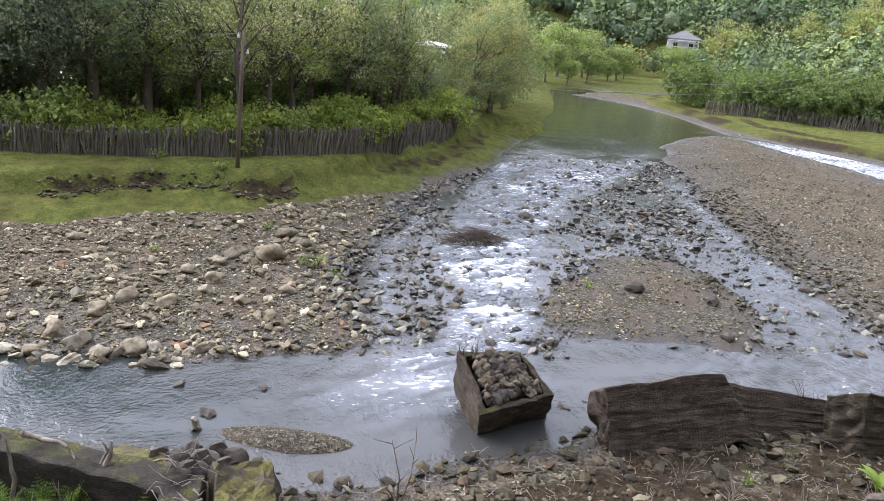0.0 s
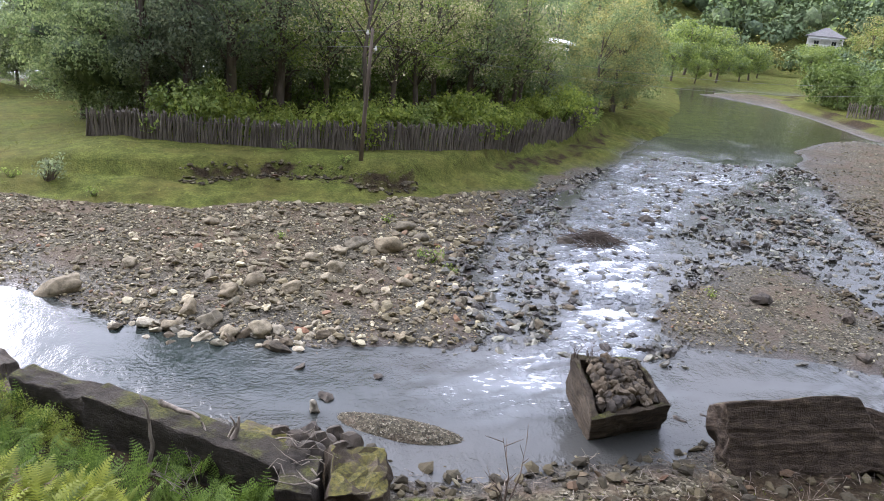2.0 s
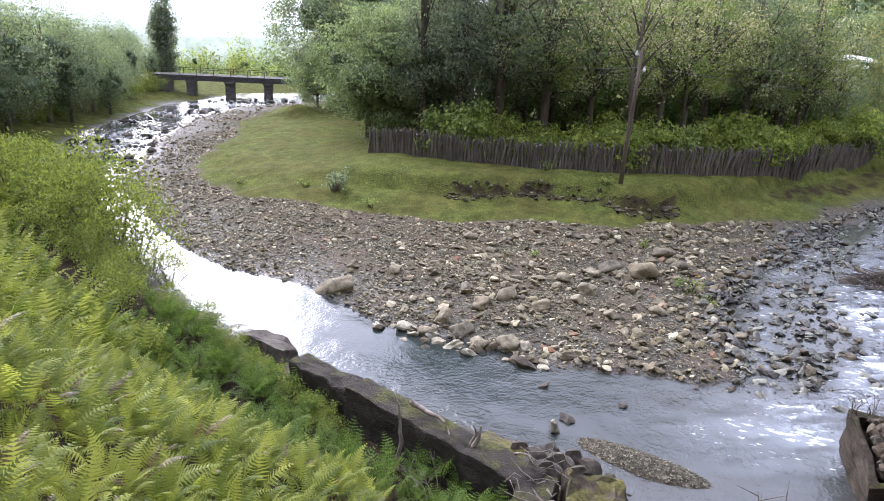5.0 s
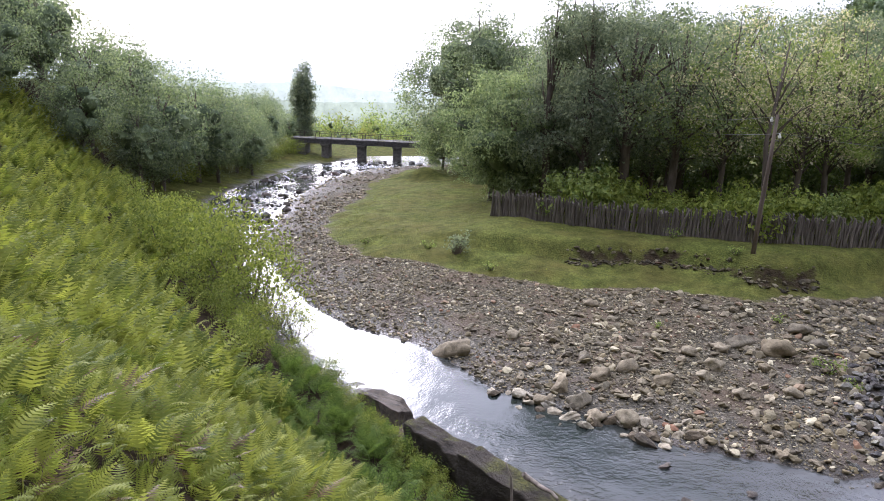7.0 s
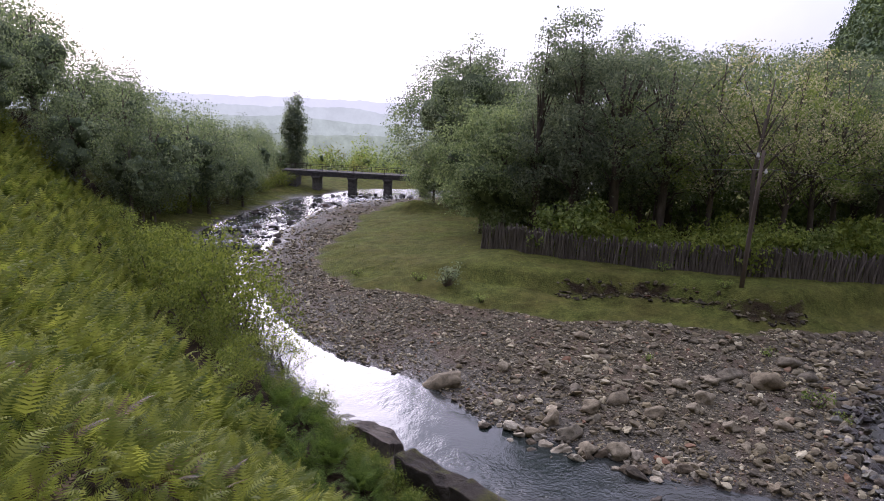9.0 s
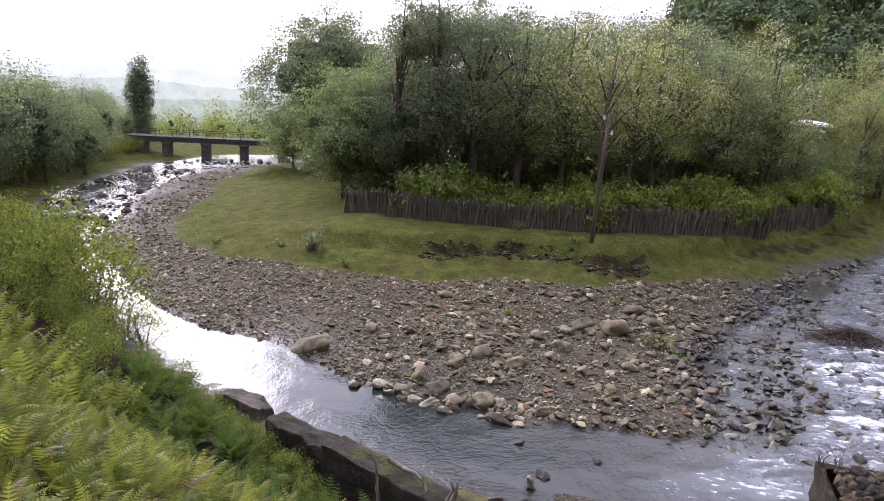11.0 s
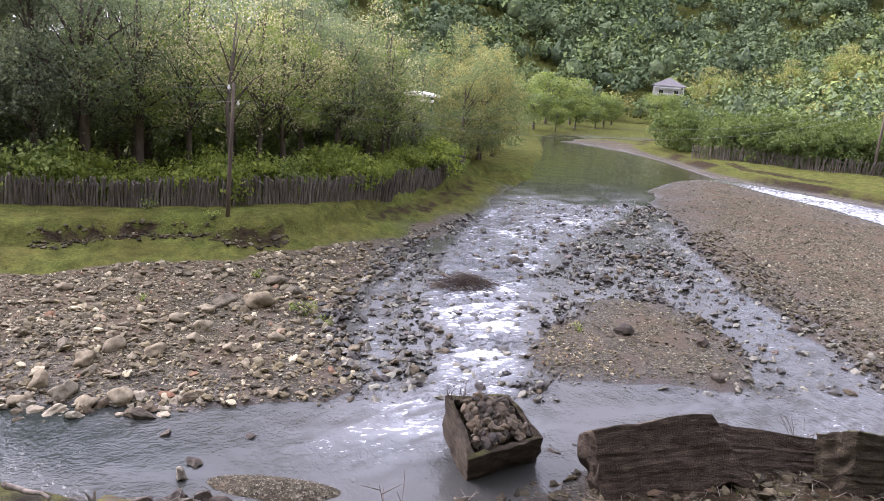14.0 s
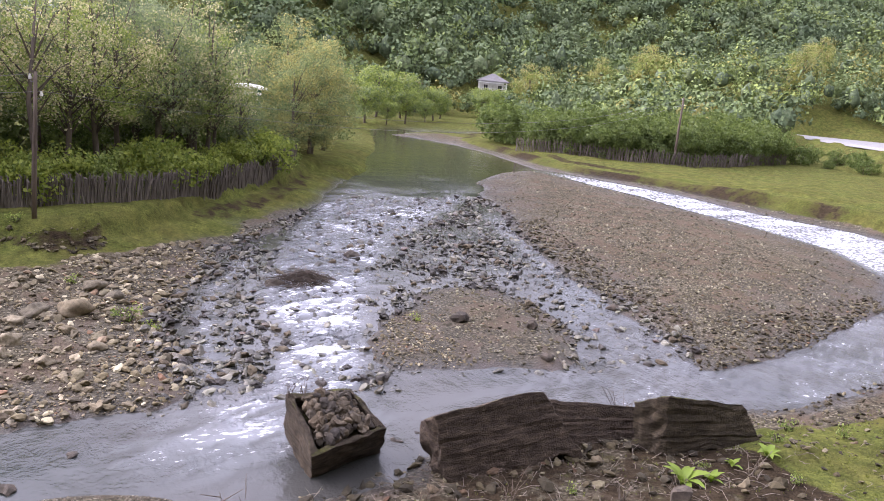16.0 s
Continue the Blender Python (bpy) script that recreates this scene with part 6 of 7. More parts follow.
# ---- poles and wires ----
def utility_pole(x, y, h, label, bend=0.0, r=0.11):
    root = thing("utility_pole", pose(x, y, ground_z(x, y)), label, "utility pole", "poles of the power line")
    part("post", tube([(0, 0, -0.6), (bend, 0, h * 0.35), (bend * 2.2, 0, h * 0.6), (bend * 3.5, 0, h)], [r * 1.2, r * 1.1, r, r * 0.75], 9), M_POLE, root, smooth=True)
    for dz, side in ((-0.25, -1), (-0.85, 1)):
        hook = part("bracket", tube([(bend * 3.4, 0, h + dz - 0.12), (bend * 3.4 + side * 0.16, -0.02, h + dz - 0.12), (bend * 3.4 + side * 0.18, -0.02, h + dz)], [0.014, 0.014, 0.014], 5), M_WIRE, root)
        ins = part("insulator", tube([(bend * 3.4 + side * 0.18, -0.02, h + dz + q) for q in (-0.03, 0.04, 0.07, 0.15)],
                                    [0.05, 0.065, 0.045, 0.03], 8), M_CERAMIC, hook, "white ceramic insulator")
    return root


p1 = utility_pole(0.0, 31.6, 5.45, "weathered wooden utility pole standing before the fence", 0.05, 0.082)
p3 = utility_pole(-6.4, 42.5, 4.9, "wooden utility pole half hidden in the grove", 0.0)
p2 = utility_pole(60.4, 60.0, 7.2, "tall wooden utility pole on the meadow bank", 0.0, 0.12)


def wire(a, b, sag, label):
    pts = []
    for i in range(25):
        t = i / 24
        pts.append(Vector(a).lerp(Vector(b), t) - Vector((0, 0, 4 * sag * t * (1 - t))))
    ob = part("power_wire", tube(pts, [0.011] * 25, 4), M_WIRE)
    return tagged(ob, label, "wire", "wires of the power line")


z1, z2, z3 = ground_z(0, 31.6) + 5.45, ground_z(60.4, 60.0) + 7.2, ground_z(-6.4, 42.5) + 4.9
for dz, s in ((-0.1, -1), (-0.7, 1)):
    wire((0.17 + 0.18 * s, 31.58, z1 + dz), (60.4 + 0.18 * s, 59.98, z2 + dz), 2.2, "thin sagging power wire over the river")
    wire((0.17 + 0.18 * s, 31.58, z1 + dz), (-6.4 + 0.18 * s, 42.48, z3 + dz), 0.25, "thin power wire strung along the grove")

# ---- bridge downstream ----
bdir = Vector((1.0, 0.4, 0)).normalized()
borg = Vector((-41.2, 63.7, -1.25))
bridge = thing("road_bridge", frame_at(borg, bdir, (-bdir.y, bdir.x, 0)), "low concrete girder bridge on stout piers over the river", "bridge")
ob = part("deck", bm_box(-3.4, 26, -1.0, 1.0, 2.3, 2.52, 0.03), M_DECK, bridge)
for yy in (-1.35, -0.45, 0.45, 1.35):
    part("girder", bm_box(-3.4, 26, yy * 0.64 - 0.12, yy * 0.64 + 0.12, 2.02, 2.298, 0.02), M_DECK, bridge)
for i in range(7):
    u = i * 3.58
    bm = bm_box(u - 0.36, u + 0.36, -0.85, 0.85, -0.8, 1.82, 0.05)
    bm_box(u - 0.44, u + 0.44, -1.0, 1.0, 1.82, 2.018, 0.03, bm)
    bm_box(u - 0.52, u + 0.52, -1.1, 1.1, -0.8, 0.42, 0.08, bm)
    part("pier", bm, M_PIER, bridge)
part("abutment", bm_box(-3.4, -1.9, -1.15, 1.15, -0.5, 1.98, 0.06), M_PIER, bridge)
for s in (-0.95, 0.95):
    rail = part("railing", bm_box(-3.4, 26, s - 0.025, s + 0.025, 3.02, 3.06), M_RUST, bridge, "thin rusty railing")
    for i in range(19):
        part("baluster", bm_box(-2.5 + i * 1.56, -2.44 + i * 1.56, s - 0.03, s + 0.03, 2.52, 3.018), M_RUST, rail)


# ---- houses ----
def house(x, y, turn, lx, ly, eave, roof_h, wall_mat, roof_mat, label, base=None, porch=None):
    z = ground_z(x, y) if base is None else base
    root = thing("house", pose(x, y, z, 0, 0, turn), label, "house")
    bm = bm_box(-lx / 2, lx / 2, -ly / 2, ly / 2, -3.0, eave)
    part("wall", bm, wall_mat, root)
    bm = bmesh.new()
    o = 0.5
    c = [bm.verts.new(p) for p in ((-lx / 2 - o, -ly / 2 - o, eave + 0.003), (lx / 2 + o, -ly / 2 - o, eave + 0.003), (lx / 2 + o, ly / 2 + o, eave + 0.003), (-lx / 2 - o, ly / 2 + o, eave + 0.003))]
    e = [bm.verts.new((p.co.x, p.co.y, eave + 0.15)) for p in c]
    r0, r1 = bm.verts.new((-max(lx - ly, 0.6) / 2, 0, eave + roof_h)), bm.verts.new((max(lx - ly, 0.6) / 2, 0, eave + roof_h))
    bm.faces.new(c[::-1])
    for i in range(4):
        bm.faces.new((c[i], c[(i + 1) % 4], e[(i + 1) % 4], e[i]))
    bm.faces.new((e[0], e[1], r1, r0))
    bm.faces.new((e[2], e[3], r0, r1))
    bm.faces.new((e[1], e[2], r1))
    bm.faces.new((e[3], e[0], r0))
    part("roof", bm, roof_mat, root)
    nwin = max(2, int(lx // 2.2))
    for i in range(nwin):
        u = -lx / 2 + lx * (i + 0.5) / nwin
        win = part("window", bm_box(u - 0.5, u + 0.5, -ly / 2 - 0.06, -ly / 2 - 0.003, eave - 2.0, eave - 0.7), M_PLASTER, root, "white window frame")
        for s in (-1, 1):
            part("pane", bm_box(u + s * 0.23 - 0.2, u + s * 0.23 + 0.2, -ly / 2 - 0.075, -ly / 2 - 0.063, eave - 1.9, eave - 0.8), M_GLASS, win)
    if porch:
        part("porch_roof", bm_box(-lx / 2, lx / 2, -ly / 2 - 1.7, -ly / 2 - 0.52, eave - 0.35, eave - 0.2), M_WHITEROOF, root, "bright metal porch roof")
        for i in range(4):
            u = -lx / 2 + 0.15 + (lx - 0.3) * i / 3
            part("porch_post", bm_box(u - 0.06, u + 0.06, -ly / 2 - 1.6, -ly / 2 - 1.48, -0.5, eave - 0.352), porch, root)
        part("balcony_rail", bm_box(-lx / 2, lx / 2, -ly / 2 - 1.62, -ly / 2 - 1.58, eave - 1.7, eave - 1.5), porch, root)
    return root


house(13.7, 57.5, -12, 2.0, 3.0, 5.0, 0.35, M_GREENPAINT, M_WHITEROOF, "green painted house with a bright low roof half hidden by trees", base=1.5, porch=M_GREENPAINT)
house(93.5, 155, -28, 6.6, 6.0, 3.6, 1.9, M_PLASTER, M_ROOF, "small white house with a grey hipped roof", base=6.2, porch=M_PLASTER)
house(170, 194, -40, 6.5, 6.0, 5.0, 1.8, M_PLASTER, M_ROOF, "pale two-storey house among hillside trees", base=18.4)
house(69, 152, -20, 7, 6, 3.4, 1.6, M_PIER, M_TILE, "low house with a reddish tiled roof among trees", base=4.4)

# ---- road on the embankment ----
rd = along(ROAD, 2.0)
bm = bmesh.new()
prev = None
for x, y, a in rd:
    n = Vector((-math.sin(a), math.cos(a), 0))
    pts = [bm.verts.new(Vector((x, y, ROAD_Z + 0.05)) + n * o + Vector((0, 0, dz))) for o, dz in ((-8.6, -0.4), (-8.1, 0), (8.1, 0), (8.6, -0.4))]
    if prev:
        for i in range(3):
            bm.faces.new((prev[i], pts[i], pts[i + 1], prev[i + 1]))
    prev = pts
tagged(part("road", bm, M_ROAD), "pale grey asphalt road on an embankment", "road", kind="structure")
guard = thing("guard_wall", Matrix(), "low white concrete guard wall of separate blocks along the road", "guard wall")
for x, y, a in along(ROAD, 3.2):
    b = part("block", bm_box(-1.1, 1.1, -0.2, 0.2, -0.2, 0.75, 0.04), M_PLASTER, guard)
    b.matrix_basis = pose(x - math.sin(a) * 7.6, y + math.cos(a) * 7.6, ROAD_Z, 0, 0, math.degrees(a))

# ---- ferns ----
def fern_plant(seed, fronds, pairs, length, leaflets=0):
    """Bracken: upright stalks, each with a broad feathery blade held out flat."""
    rg2 = np.random.default_rng(seed)
    V, F, tone = [], [], []

    def tri(a, b, c):
        F.append([len(V), len(V) + 1, len(V) + 2])
        V.extend([a, b, c])
        tone.extend([shade] * 3)

    up = np.array([0, 0, 1.0])
    for i in range(fronds):
        az = 6.2832 * i / fronds + rg2.normal() * 0.5
        shade = rg2.random()
        L = length * (0.7 + 0.5 * rg2.random())
        d = np.array([math.cos(az), math.sin(az), 0.0])
        side = np.array([-math.sin(az), math.cos(az), 0.0])
        stalk = L * (0.35 + 0.5 * rg2.random())
        foot = d * (0.05 * rg2.random())
        neck = foot + up * stalk + d * stalk * 0.28
        tri(foot - side * 0.006, foot + side * 0.006, neck)
        s = np.linspace(0, 1, pairs + 2)
        ang = radians(42 + 44 * rg2.random()) - s * radians(25 + 45 * rg2.random())
        step = L / (pairs + 1)
        P = neck + np.cumsum(np.stack([np.cos(ang), np.sin(ang)], 1) * step, 0) @ np.stack([d, up])
        tri(neck - side * 0.005, neck + side * 0.005, P[-1])
        for j in range(0, pairs + 1):
            w = L * 0.42 * (1 - s[j]) ** 0.9 * min(1, 0.75 + 2.0 * s[j])
            t = (P[j + 1] - P[j]) / step
            nrm = np.cross(side, t)
            for sg in (-1, 1):
                tip = P[j] + side * sg * w + t * w * 0.42 - up * w * (0.10 + 0.15 * rg2.random())
                ax = tip - P[j]
                if not leaflets:
                    tri(P[j] - t * step * 0.40, tip, P[j] + t * step * 0.42)
                    continue
                across = np.cross(nrm, ax)
                across = across / (np.linalg.norm(across) + 1e-9)
                for q in range(leaflets):
                    u = (q + 0.35) / (leaflets + 0.3)
                    b0, b1 = P[j] + ax * (u - 0.2 / leaflets), P[j] + ax * (u + 0.75 / leaflets)
                    ll = w * 0.25 * (1 - u) ** 0.7 + 0.004
                    m = (b0 + b1) / 2 + ax * 0.05
                    tri(b0, b1, m + across * ll)
                    tri(b1, b0, m - across * ll)
                tri(P[j] + ax * 0.8 - across * 0.004, P[j] + ax * 0.8 + across * 0.004, tip)
    return np.array(V), np.array(F), np.array(tone)


def plant_mass(name, label, xy, scale, variants, mat, rg2, category, lean=0.12, sink=0.0):
    z = land(xy[:, 0], xy[:, 1])[0] - sink
    vs, fs, k = [], [], 0
    idx = rg2.integers(0, len(variants), len(xy))
    ang = rg2.random(len(xy)) * 6.28
    tl = rg2.normal(size=(len(xy), 2)) * lean
    tones, own = [], rg2.random(len(xy))
    for i, (v, f, *tone) in enumerate(variants):
        sel = np.where(idx == i)[0]
        tones.append((0.55 * (tone[0] if tone else np.full(len(v), 0.5))[None] + 0.45 * own[sel][:, None]).ravel())
        c, s = np.cos(ang[sel])[:, None], np.sin(ang[sel])[:, None]
        sc = scale[sel][:, None]
        px, py, pz = v[:, 0][None] * sc, v[:, 1][None] * sc, v[:, 2][None] * sc
        X = px * c - py * s + pz * tl[sel, 0][:, None] + xy[sel, 0][:, None]
        Y = px * s + py * c + pz * tl[sel, 1][:, None] + xy[sel, 1][:, None]
        vs.append(np.stack([X, Y, pz + z[sel][:, None]], 2).reshape(-1, 3))
        fs.append((f[None] + (np.arange(len(sel)) * len(v))[:, None, None] + k).reshape(-1, f.shape[1]))
        k += len(sel) * len(v)
    me = mesh_np(name, np.concatenate(vs), np.concatenate(fs), [mat])
    me.attributes.new("tone", "FLOAT", "POINT").data.foreach_set("value", np.concatenate(tones).astype(np.float32))
    return tagged(new(name, me), label, category, kind="stuff")


rg = np.random.default_rng(17)
near_v = [fern_plant(i, 4, 12, 0.27) for i in range(8)]
mid_v = [fern_plant(10 + i, 4, 10, 0.29) for i in range(8)]
far_v = [fern_plant(20 + i, 4, 7, 0.40) for i in range(4)]
big_v = [fern_plant(40 + i, 6, 8, 0.55, 5) for i in range(3)]


def fern_test(p):
    z, grass, wet, soil, W, dw, near = land(p[:, 0], p[:, 1])
    brow = 4.5 - 0.32 * np.clip(-2.9 - p[:, 0], 0, 5.6) + 0.5 * vnoise(p[:, 0], p[:, 1], 0.5, 3)
    ok = (near > brow) & (np.hypot(p[:, 0] - 0.5, p[:, 1] - 0.1) > 1.6)
    # the slope gives way to rubble towards the tipped blocks
    return ok & (p[:, 0] < 0.2 - 0.22 * (p[:, 1] - 3) + 0.6 * rg.random(len(p)))


p = scatter(rg, 4900, -13, 1, 1.2, 15)
p = p[fern_test(p)]
close = np.hypot(p[:, 0], p[:, 1]) < 6.0
plant_mass("fern_bank", "dense bright green bracken covering the near slope", p[close], 0.65 + 0.7 * rg.random(close.sum()) ** 1.3, near_v, M_FERN, rg, "ferns")
plant_mass("fern_bank", "bracken spreading down the slope to the wall", p[~close], 0.75 + 0.7 * rg.random((~close).sum()) ** 1.3, mid_v, M_FERN, rg, "ferns")
p = scatter(rg, 9500, -46, -9, -4, 30)
p = p[fern_test(p) & (np.hypot(p[:, 0], p[:, 1]) > 12)]
plant_mass("fern_bank", "bracken over the far part of the slope", p, 1.2 + 0.8 * rg.random(len(p)), far_v, M_FERN, rg, "ferns")
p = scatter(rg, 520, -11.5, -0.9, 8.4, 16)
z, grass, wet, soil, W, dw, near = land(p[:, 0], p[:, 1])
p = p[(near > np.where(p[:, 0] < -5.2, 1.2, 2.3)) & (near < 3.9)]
plant_mass("shade_ferns", "large ferns coloured dark for shade at the foot of the slope by the wall", p, 0.6 + 0.4 * rg.random(len(p)), big_v, M_FERN_DARK, rg, "ferns")


p = scatter(rg, 260, -11, 0.5, 2, 12)
p = p[fern_test(p)]
plant_mass("dead_bracken", "withered brown bracken among the green fronds", p, 0.7 + 0.4 * rg.random(len(p)), near_v[:3], M_DEADFERN, rg, "ferns", lean=0.5)


# ---- grass tufts ----
def tuft(seed, n, h):
    rg2 = np.random.default_rng(seed)
    V, F = [], []
    for i in range(n):
        a = rg2.random() * 6.28
        o = rg2.normal(size=2) * h * 0.35
        d = np.array([math.cos(a), math.sin(a)])
        w = 0.05 * h / 0.14 * 0.35
        l2 = h * (0.6 + 0.6 * rg2.random())
        V += [(o[0] - d[1] * w, o[1] + d[0] * w, -0.02), (o[0] + d[1] * w, o[1] - d[0] * w, -0.02), (o[0] + d[0] * l2 * 0.5, o[1] + d[1] * l2 * 0.5, l2), (o[0] + d[0] * l2 * 0.25 - d[1] * w, o[1] + d[1] * l2 * 0.25 + d[0] * w, l2 * 0.6)]
        F.append([4 * i, 4 * i + 1, 4 * i + 2, 4 * i + 3])
    return np.array(V), np.array(F)


tv = [tuft(i, 6, 0.055) for i in range(5)]
p = scatter(rg, 40000, -29, 22, 25.5, 54)
z, grass, wet, soil, W, dw, near = land(p[:, 0], p[:, 1])
p = p[(grass > 0.25) & (near < -1) & (soil < 0.4) & (rg.random(len(p)) < (0.35 + 0.5 * (vnoise(p[:, 0], p[:, 1], 0.3, 8) > 0)) * np.clip(grass + 0.1, 0, 1))][:5600]
plant_mass("bank_grass", "short grazed grass tufts on the river bank", p, 0.5 + 0.8 * rg.random(len(p)) ** 2, tv, M_GRASS, rg, "grass")
p = scatter(rg, 9500, 2, 30, 2, 13.5)
z, grass, wet, soil, W, dw, near = land(p[:, 0], p[:, 1])
p = p[(near > 0.9) & (near < 8) & ((p[:, 0] > 15) | (rg.random(len(p)) < 0.3)) & (rg.random(len(p)) < 0.75)]
plant_mass("shore_grass", "moss and short weeds on the near shore", p, 0.4 + 0.6 * rg.random(len(p)), tv, M_GRASS, rg, "grass")

# small dark bush and seedlings on the grass
sb = bush("bush", 81, 0.9, 0.5, 14, 26, 0.10, M_LEAF_DARK, "small dark bush on the grass bank")
put(sb, -11.7, 28.9)
sw = bush("weed_clump", 82, 0.45, 0.35, 9, 16, 0.09, M_LEAF_LIGHT, "low clump of weeds on the gravel bar", "weed", "weeds on the bar")
put(sw, 2.6, 23.2)
for x, y, s in [(-13.2, 29.2, 0.8), (-0.6, 31.6, 0.7), (-9.6, 27.6, 0.7), (-16.5, 29.5, 0.6), (-3.3, 33.2, 0.9), (3.2, 22.4, 0.6), (11.5, 21.5, 0.5), (16.0, 10.6, 0.5), (17.5, 11.4, 0.6), (14.6, 9.0, 0.45), (18.6, 10.6, 0.6), (13.2, 10.3, 0.4), (9.9, 10.6, 0.4), (1.2, 26.8, 0.6), (-2.4, 24.2, 0.5)]:
    again(sw, x, y, s, x * 40)


# ---- driftwood, dead twigs, broad-leaved weeds ----
def driftwood(x, y, z, pts, r, label, name="driftwood", mat=None):
    rough = []
    for a, b in zip(pts, pts[1:]):
        for q in (0, 0.33, 0.66):
            c = Vector(a).lerp(Vector(b), q)
            rough.append(c + noise.noise_vector(c * 4 + Vector((x, y, 0)) * 3) * r * 1.3)
    pts = rough + [Vector(pts[-1])]
    n = len(pts)
    ob = part(name, tube(pts, [r * (1 - 0.75 * i / (n - 1)) * (1 + 0.1 * math.sin(i * 2.3)) for i in range(n)], 7), mat or M_DRIFT, smooth=True)
    ob.matrix_basis = pose(x, y, z)
    return tagged(ob, label, "driftwood", "driftwood on the wall")


driftwood(-3.0, 11.55, 0.45, [(-0.05, -0.1, -0.55), (0.0, 0, 0.2), (-0.06, 0.05, 0.8), (-0.2, 0.1, 1.15)], 0.05, "bleached upright branch leaning on the wall")
driftwood(-2.45, 11.85, 1.09, [(-0.6, 0.35, 0.05), (-0.2, 0.12, 0.06), (0.2, -0.1, 0.05), (0.4, -0.42, -0.1)], 0.06, "bleached crooked branch lying on the wall")
for q, (dx, lean, r) in enumerate([(0.0, 0.10, 0.07), (0.12, -0.16, 0.05), (-0.1, 0.22, 0.04)]):
    driftwood(-1.62 + dx, 11.35, 0.95, [(0, 0, -0.15), (lean * 0.4, 0.03 * q, 0.18), (lean, 0.08, 0.42)], r, "gnarled bleached stump standing on the wall's edge")
rgd = np.random.default_rng(3)
for i in range(22):
    x, y = -0.8 + rgd.random() * 0.75, 9.9 + rgd.random() * 1.75
    a, l2 = rgd.random() * 6.28, 0.3 + 0.6 * rgd.random() ** 2
    driftwood(x, y, 0.98 + 0.12 * rgd.random(), [(-l2 / 2 * math.cos(a), -l2 / 2 * math.sin(a), 0.02), (0, 0, 0.10 + 0.05 * rgd.normal()), (l2 / 2 * math.cos(a), l2 / 2 * math.sin(a), 0.04 + 0.15 * rgd.random())],
              0.008 + 0.02 * rgd.random() ** 2, "bleached driftwood tangled on the wall's end")


def dead_shrub(x, y, seed, h, n, label, mat=M_TWIG, r=0.014):
    rg2 = np.random.default_rng(seed)
    bm = bmesh.new()
    for i in range(n):
        a, sp = rg2.random() * 6.28, 0.25 + 0.5 * rg2.random()
        l2 = h * (0.5 + 0.6 * rg2.random())
        p0 = Vector((rg2.normal() * 0.04, rg2.normal() * 0.04, -0.08))
        p1 = Vector((math.cos(a) * sp * l2 * 0.35, math.sin(a) * sp * l2 * 0.35, l2 * 0.5))
        p2 = Vector((math.cos(a + 0.5) * sp * l2, math.sin(a + 0.5) * sp * l2, l2 * (0.75 + 0.3 * rg2.random())))
        tube([p0, p1, p2], [r, r * 0.7, r * 0.3], 4, bm)
        for q in range(3):
            t = 0.3 + 0.6 * rg2.random()
            b0 = p1.lerp(p2, t)
            tube([b0, b0 + Vector((rg2.normal() * 0.16, rg2.normal() * 0.16, 0.08 + 0.14 * rg2.random())) * h], [r * 0.5, r * 0.2], 4, bm)
    ob = part("dead_shrub", bm, mat)
    ob.matrix_basis = pose(x, y, ground_z(x, y))
    return tagged(ob, label, "dead shrub", "dead twigs on the shore")


dead_shrub(3.1, 10.9, 1, 1.15, 6, "black leafless twigs rising from the shore", r=0.02)
dead_shrub(-2.0, 10.4, 2, 1.1, 5, "thin bleached dead stems below the wall", M_DRIFT, 0.012)
dead_shrub(6.9, 11.3, 3, 0.9, 7, "thin dry stems with seed heads", r=0.008)
dead_shrub(8.4, 10.7, 4, 0.8, 7, "thin dry stems before the fallen slab", r=0.008)
dead_shrub(10.6, 9.9, 5, 0.6, 8, "tangle of dry pale twigs on the rubble", M_DRIFT, 0.012)
dead_shrub(9.4, 9.4, 6, 0.5, 8, "tangle of dry pale twigs on the rubble", M_DRIFT, 0.01)
dead_shrub(13.3, 13.2, 7, 1.1, 9, "spindly shrub behind the low slab", r=0.01)
dead_shrub(9.0, 9.9, 11, 0.45, 9, "pale dry twigs lying on the rubble", M_DRIFT, 0.009)
dead_shrub(11.3, 9.2, 12, 0.55, 9, "pale dry twigs lying on the rubble", M_DRIFT, 0.010)
dead_shrub(13.9, 9.6, 13, 0.6, 6, "dry branching twigs by the soil mound", M_DRIFT, 0.010)
for x, y, z, q in [(4.95, 14.0, 1.5, 21), (5.25, 14.02, 1.5, 22), (5.6, 14.0, 1.48, 23)]:
    dead_shrub(x, y, q, 0.42, 8, "dry twigs growing from the stones of the block", r=0.008).location.z = z
dead_shrub(4.3, 10.2, 8, 0.7, 6, "short dark twigs on the shore", r=0.012)


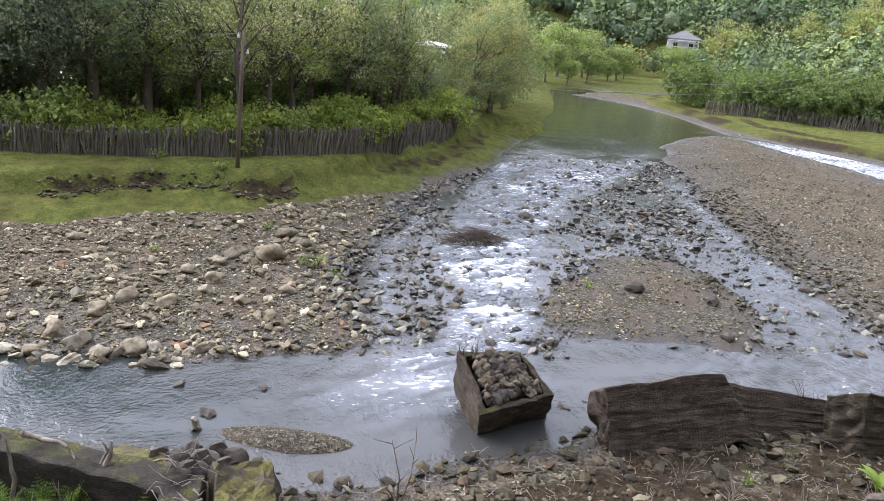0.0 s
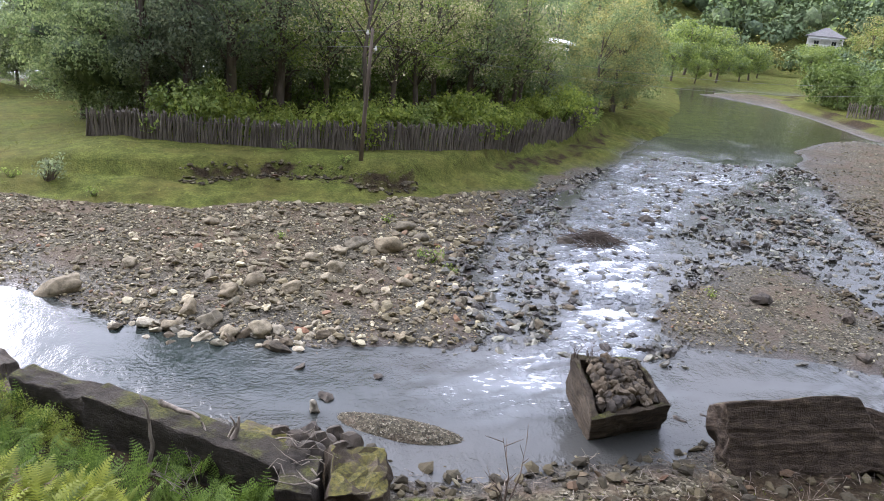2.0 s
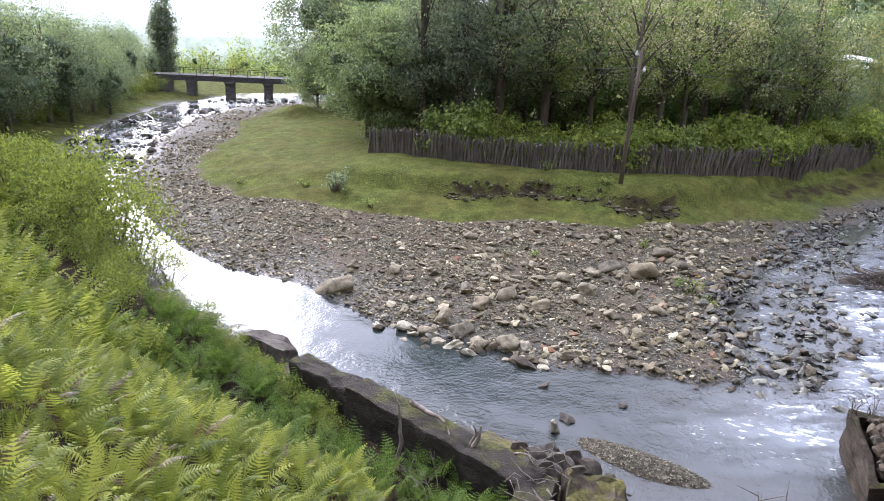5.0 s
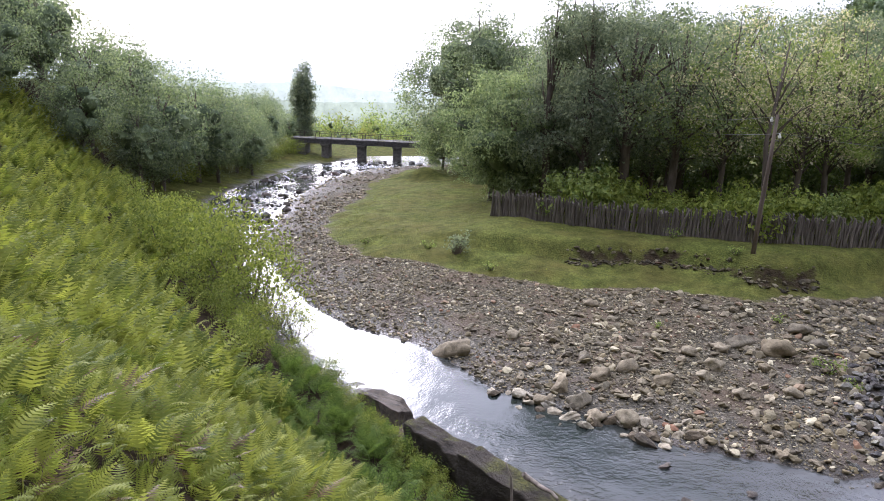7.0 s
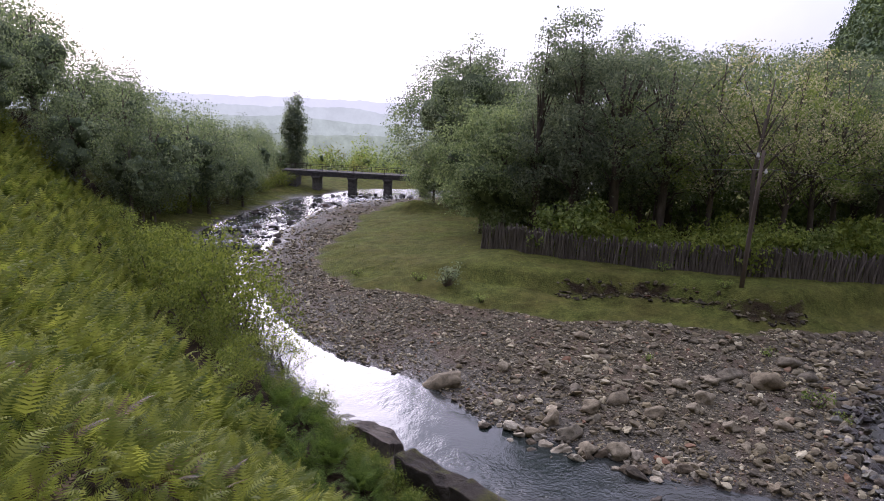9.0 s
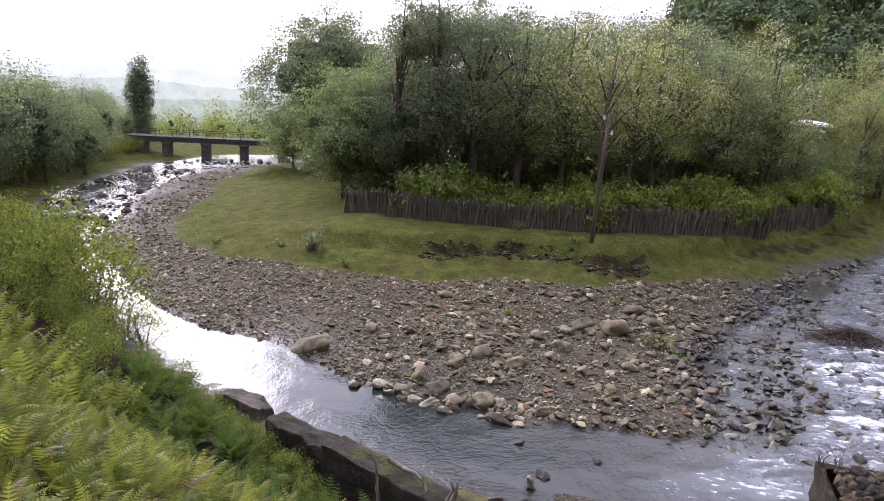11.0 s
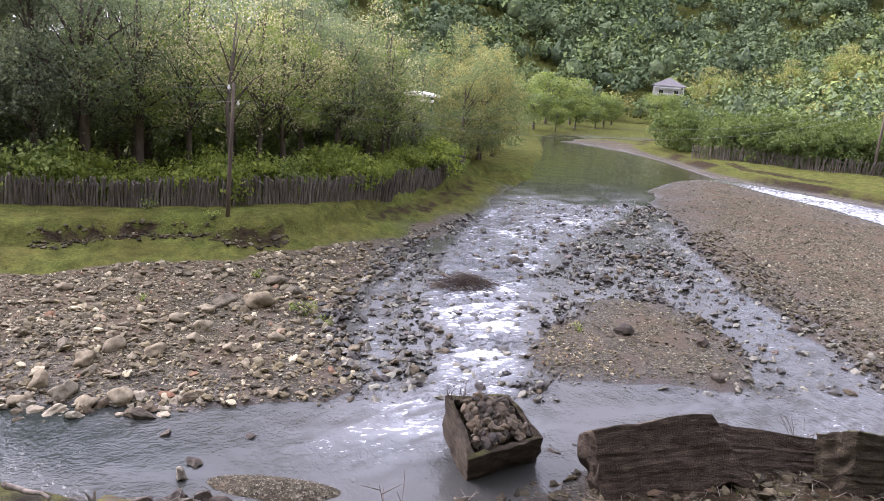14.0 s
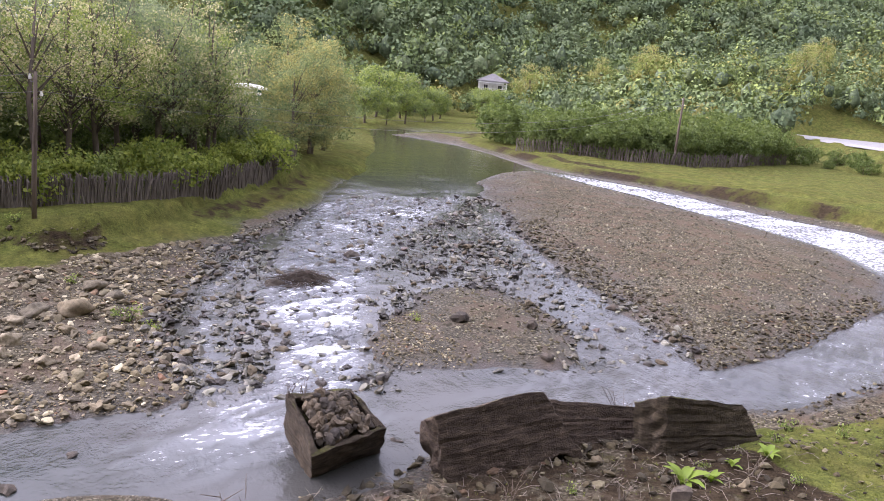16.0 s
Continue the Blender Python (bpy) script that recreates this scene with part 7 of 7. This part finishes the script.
def broad_weed(x, y, s, seed, label):
    rg2 = np.random.default_rng(seed)
    root = thing("broadleaf_weed", pose(x, y, ground_z(x, y)), label, "weed", "broad-leaved weeds on the shore")
    for i in range(8):
        a, tl = i * 0.82 + rg2.normal() * 0.2, radians(35 + 35 * rg2.random())
        L = s * (0.7 + 0.4 * rg2.random())
        bm = bmesh.new()
        d, sd = Vector((math.cos(a), math.sin(a), 0)), Vector((-math.sin(a), math.cos(a), 0))
        rows = []
        for j in range(6):
            t = j / 5
            an = tl + 0.3 - 0.7 * t
            c = d * (L * t * math.cos(an)) + Vector((0, 0, L * t * math.sin(an)))
            w = L * 0.17 * math.sin(math.pi * (0.12 + 0.86 * t)) + 0.004
            rows.append([bm.verts.new(c - sd * w + Vector((0, 0, w * 0.35))), bm.verts.new(c), bm.verts.new(c + sd * w + Vector((0, 0, w * 0.35)))])
        for r0, r1 in zip(rows, rows[1:]):
            bm.faces.new((r0[0], r0[1], r1[1], r1[0]))
            bm.faces.new((r0[1], r0[2], r1[2], r1[1]))
        part("leaf", bm, M_BROAD, root, smooth=True)
    return root


broad_weed(12.2, 9.9, 0.62, 1, "bright yellow-green rosette of broad leaves")
broad_weed(12.8, 9.7, 0.35, 2, "small rosette of broad green leaves")
broad_weed(14.9, 10.0, 0.45, 3, "broad-leaved green weed by the block")
broad_weed(13.6, 7.6, 0.4, 4, "broad-leaved green weed on bare soil")
broad_weed(13.9, 10.1, 0.3, 5, "small green weed at the slab's foot")

for x, y, s, q in [(11.15, 8.95, 0.62, 2.2), (15.6, 11.9, 0.55, 1.0), (15.1, 11.3, 0.5, 0.8), (16.6, 12.6, 0.5, 0.7)]:
    ob = new("rock", DARKS[int(x * 7) % 4])
    ob.matrix_basis = Matrix.LocRotScale((x, y, ground_z(x, y) + 0.12 * s * q), Euler((0.2, 0.3, x)), (s * 0.9, s * 0.8, s * q * 0.8))
    tagged(ob, "dark rough rock standing on the shore", "rock", "dark rocks on the near shore")

# dry sticks strewn over the near shore
rgt = np.random.default_rng(29)
pt = scatter(rgt, 900, 1.5, 19, 7.5, 13)
zt, _, _, _, _, _, nt = land(pt[:, 0], pt[:, 1])
bm = bmesh.new()
for (x, y), q in list(zip(pt, zt))[:900]:
    a, l2 = rgt.random() * 6.28, 0.15 + 0.45 * rgt.random() ** 2
    if rgt.random() < 0.25 or x > 15.5 and rgt.random() < 0.7:
        continue
    d = Vector((math.cos(a), math.sin(a), 0.15 * rgt.normal())) * l2 / 2
    o = Vector((x, y, q + 0.03 + 0.05 * rgt.random()))
    tube([o - d, o + Vector((0.04 * rgt.normal(), 0.04 * rgt.normal(), 0.04)), o + d], [0.008, 0.007, 0.003], 3, bm)
    if rgt.random() < 0.5:
        tube([o, o + Vector((rgt.normal(), rgt.normal(), 0.8 * rgt.random())) * l2 * 0.4], [0.005, 0.002], 3, bm)
tagged(part("twig_litter", bm, M_DRIFT), "dry twigs strewn over the stony shore", "twigs", kind="stuff")

# brush pile caught in the rapids
rgp = np.random.default_rng(9)
bm = bmesh.new()
for i in range(260):
    a, e = rgp.random() * 6.28, rgp.random() * 0.9
    l2 = 0.5 + 0.6 * rgp.random()
    o = Vector((rgp.normal() * 0.5, rgp.normal() * 0.32, 0.05))
    o.z += 0.5 * rgp.random() * math.exp(-2 * (o.x ** 2 + 2 * o.y ** 2))
    dv = Vector((math.cos(a) * math.cos(e * 0.6), math.sin(a) * math.cos(e * 0.6), math.sin(e * 0.6))) * l2 * 0.5
    tube([o - dv, o + Vector((0, 0, 0.05)), o + dv], [0.012, 0.014, 0.005], 3, bm)
ob = tagged(part("brushwood", bm, M_TWIG), "heap of dead twigs stranded in the rapids", "brush pile")
ob.matrix_basis = pose(9.0, 26.6, float(level(np.array([9.0]), np.array([26.6]))[0]) + 0.02)

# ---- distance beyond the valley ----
# glowing sheets: haze is put into their colour, paler the farther off
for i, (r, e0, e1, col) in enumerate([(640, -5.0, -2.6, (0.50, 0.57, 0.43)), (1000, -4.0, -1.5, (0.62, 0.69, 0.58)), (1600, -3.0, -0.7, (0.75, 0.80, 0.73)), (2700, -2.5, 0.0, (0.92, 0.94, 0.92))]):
    m, n, l, b = node_mat("far_hills_haze", 1.0, 0.0)
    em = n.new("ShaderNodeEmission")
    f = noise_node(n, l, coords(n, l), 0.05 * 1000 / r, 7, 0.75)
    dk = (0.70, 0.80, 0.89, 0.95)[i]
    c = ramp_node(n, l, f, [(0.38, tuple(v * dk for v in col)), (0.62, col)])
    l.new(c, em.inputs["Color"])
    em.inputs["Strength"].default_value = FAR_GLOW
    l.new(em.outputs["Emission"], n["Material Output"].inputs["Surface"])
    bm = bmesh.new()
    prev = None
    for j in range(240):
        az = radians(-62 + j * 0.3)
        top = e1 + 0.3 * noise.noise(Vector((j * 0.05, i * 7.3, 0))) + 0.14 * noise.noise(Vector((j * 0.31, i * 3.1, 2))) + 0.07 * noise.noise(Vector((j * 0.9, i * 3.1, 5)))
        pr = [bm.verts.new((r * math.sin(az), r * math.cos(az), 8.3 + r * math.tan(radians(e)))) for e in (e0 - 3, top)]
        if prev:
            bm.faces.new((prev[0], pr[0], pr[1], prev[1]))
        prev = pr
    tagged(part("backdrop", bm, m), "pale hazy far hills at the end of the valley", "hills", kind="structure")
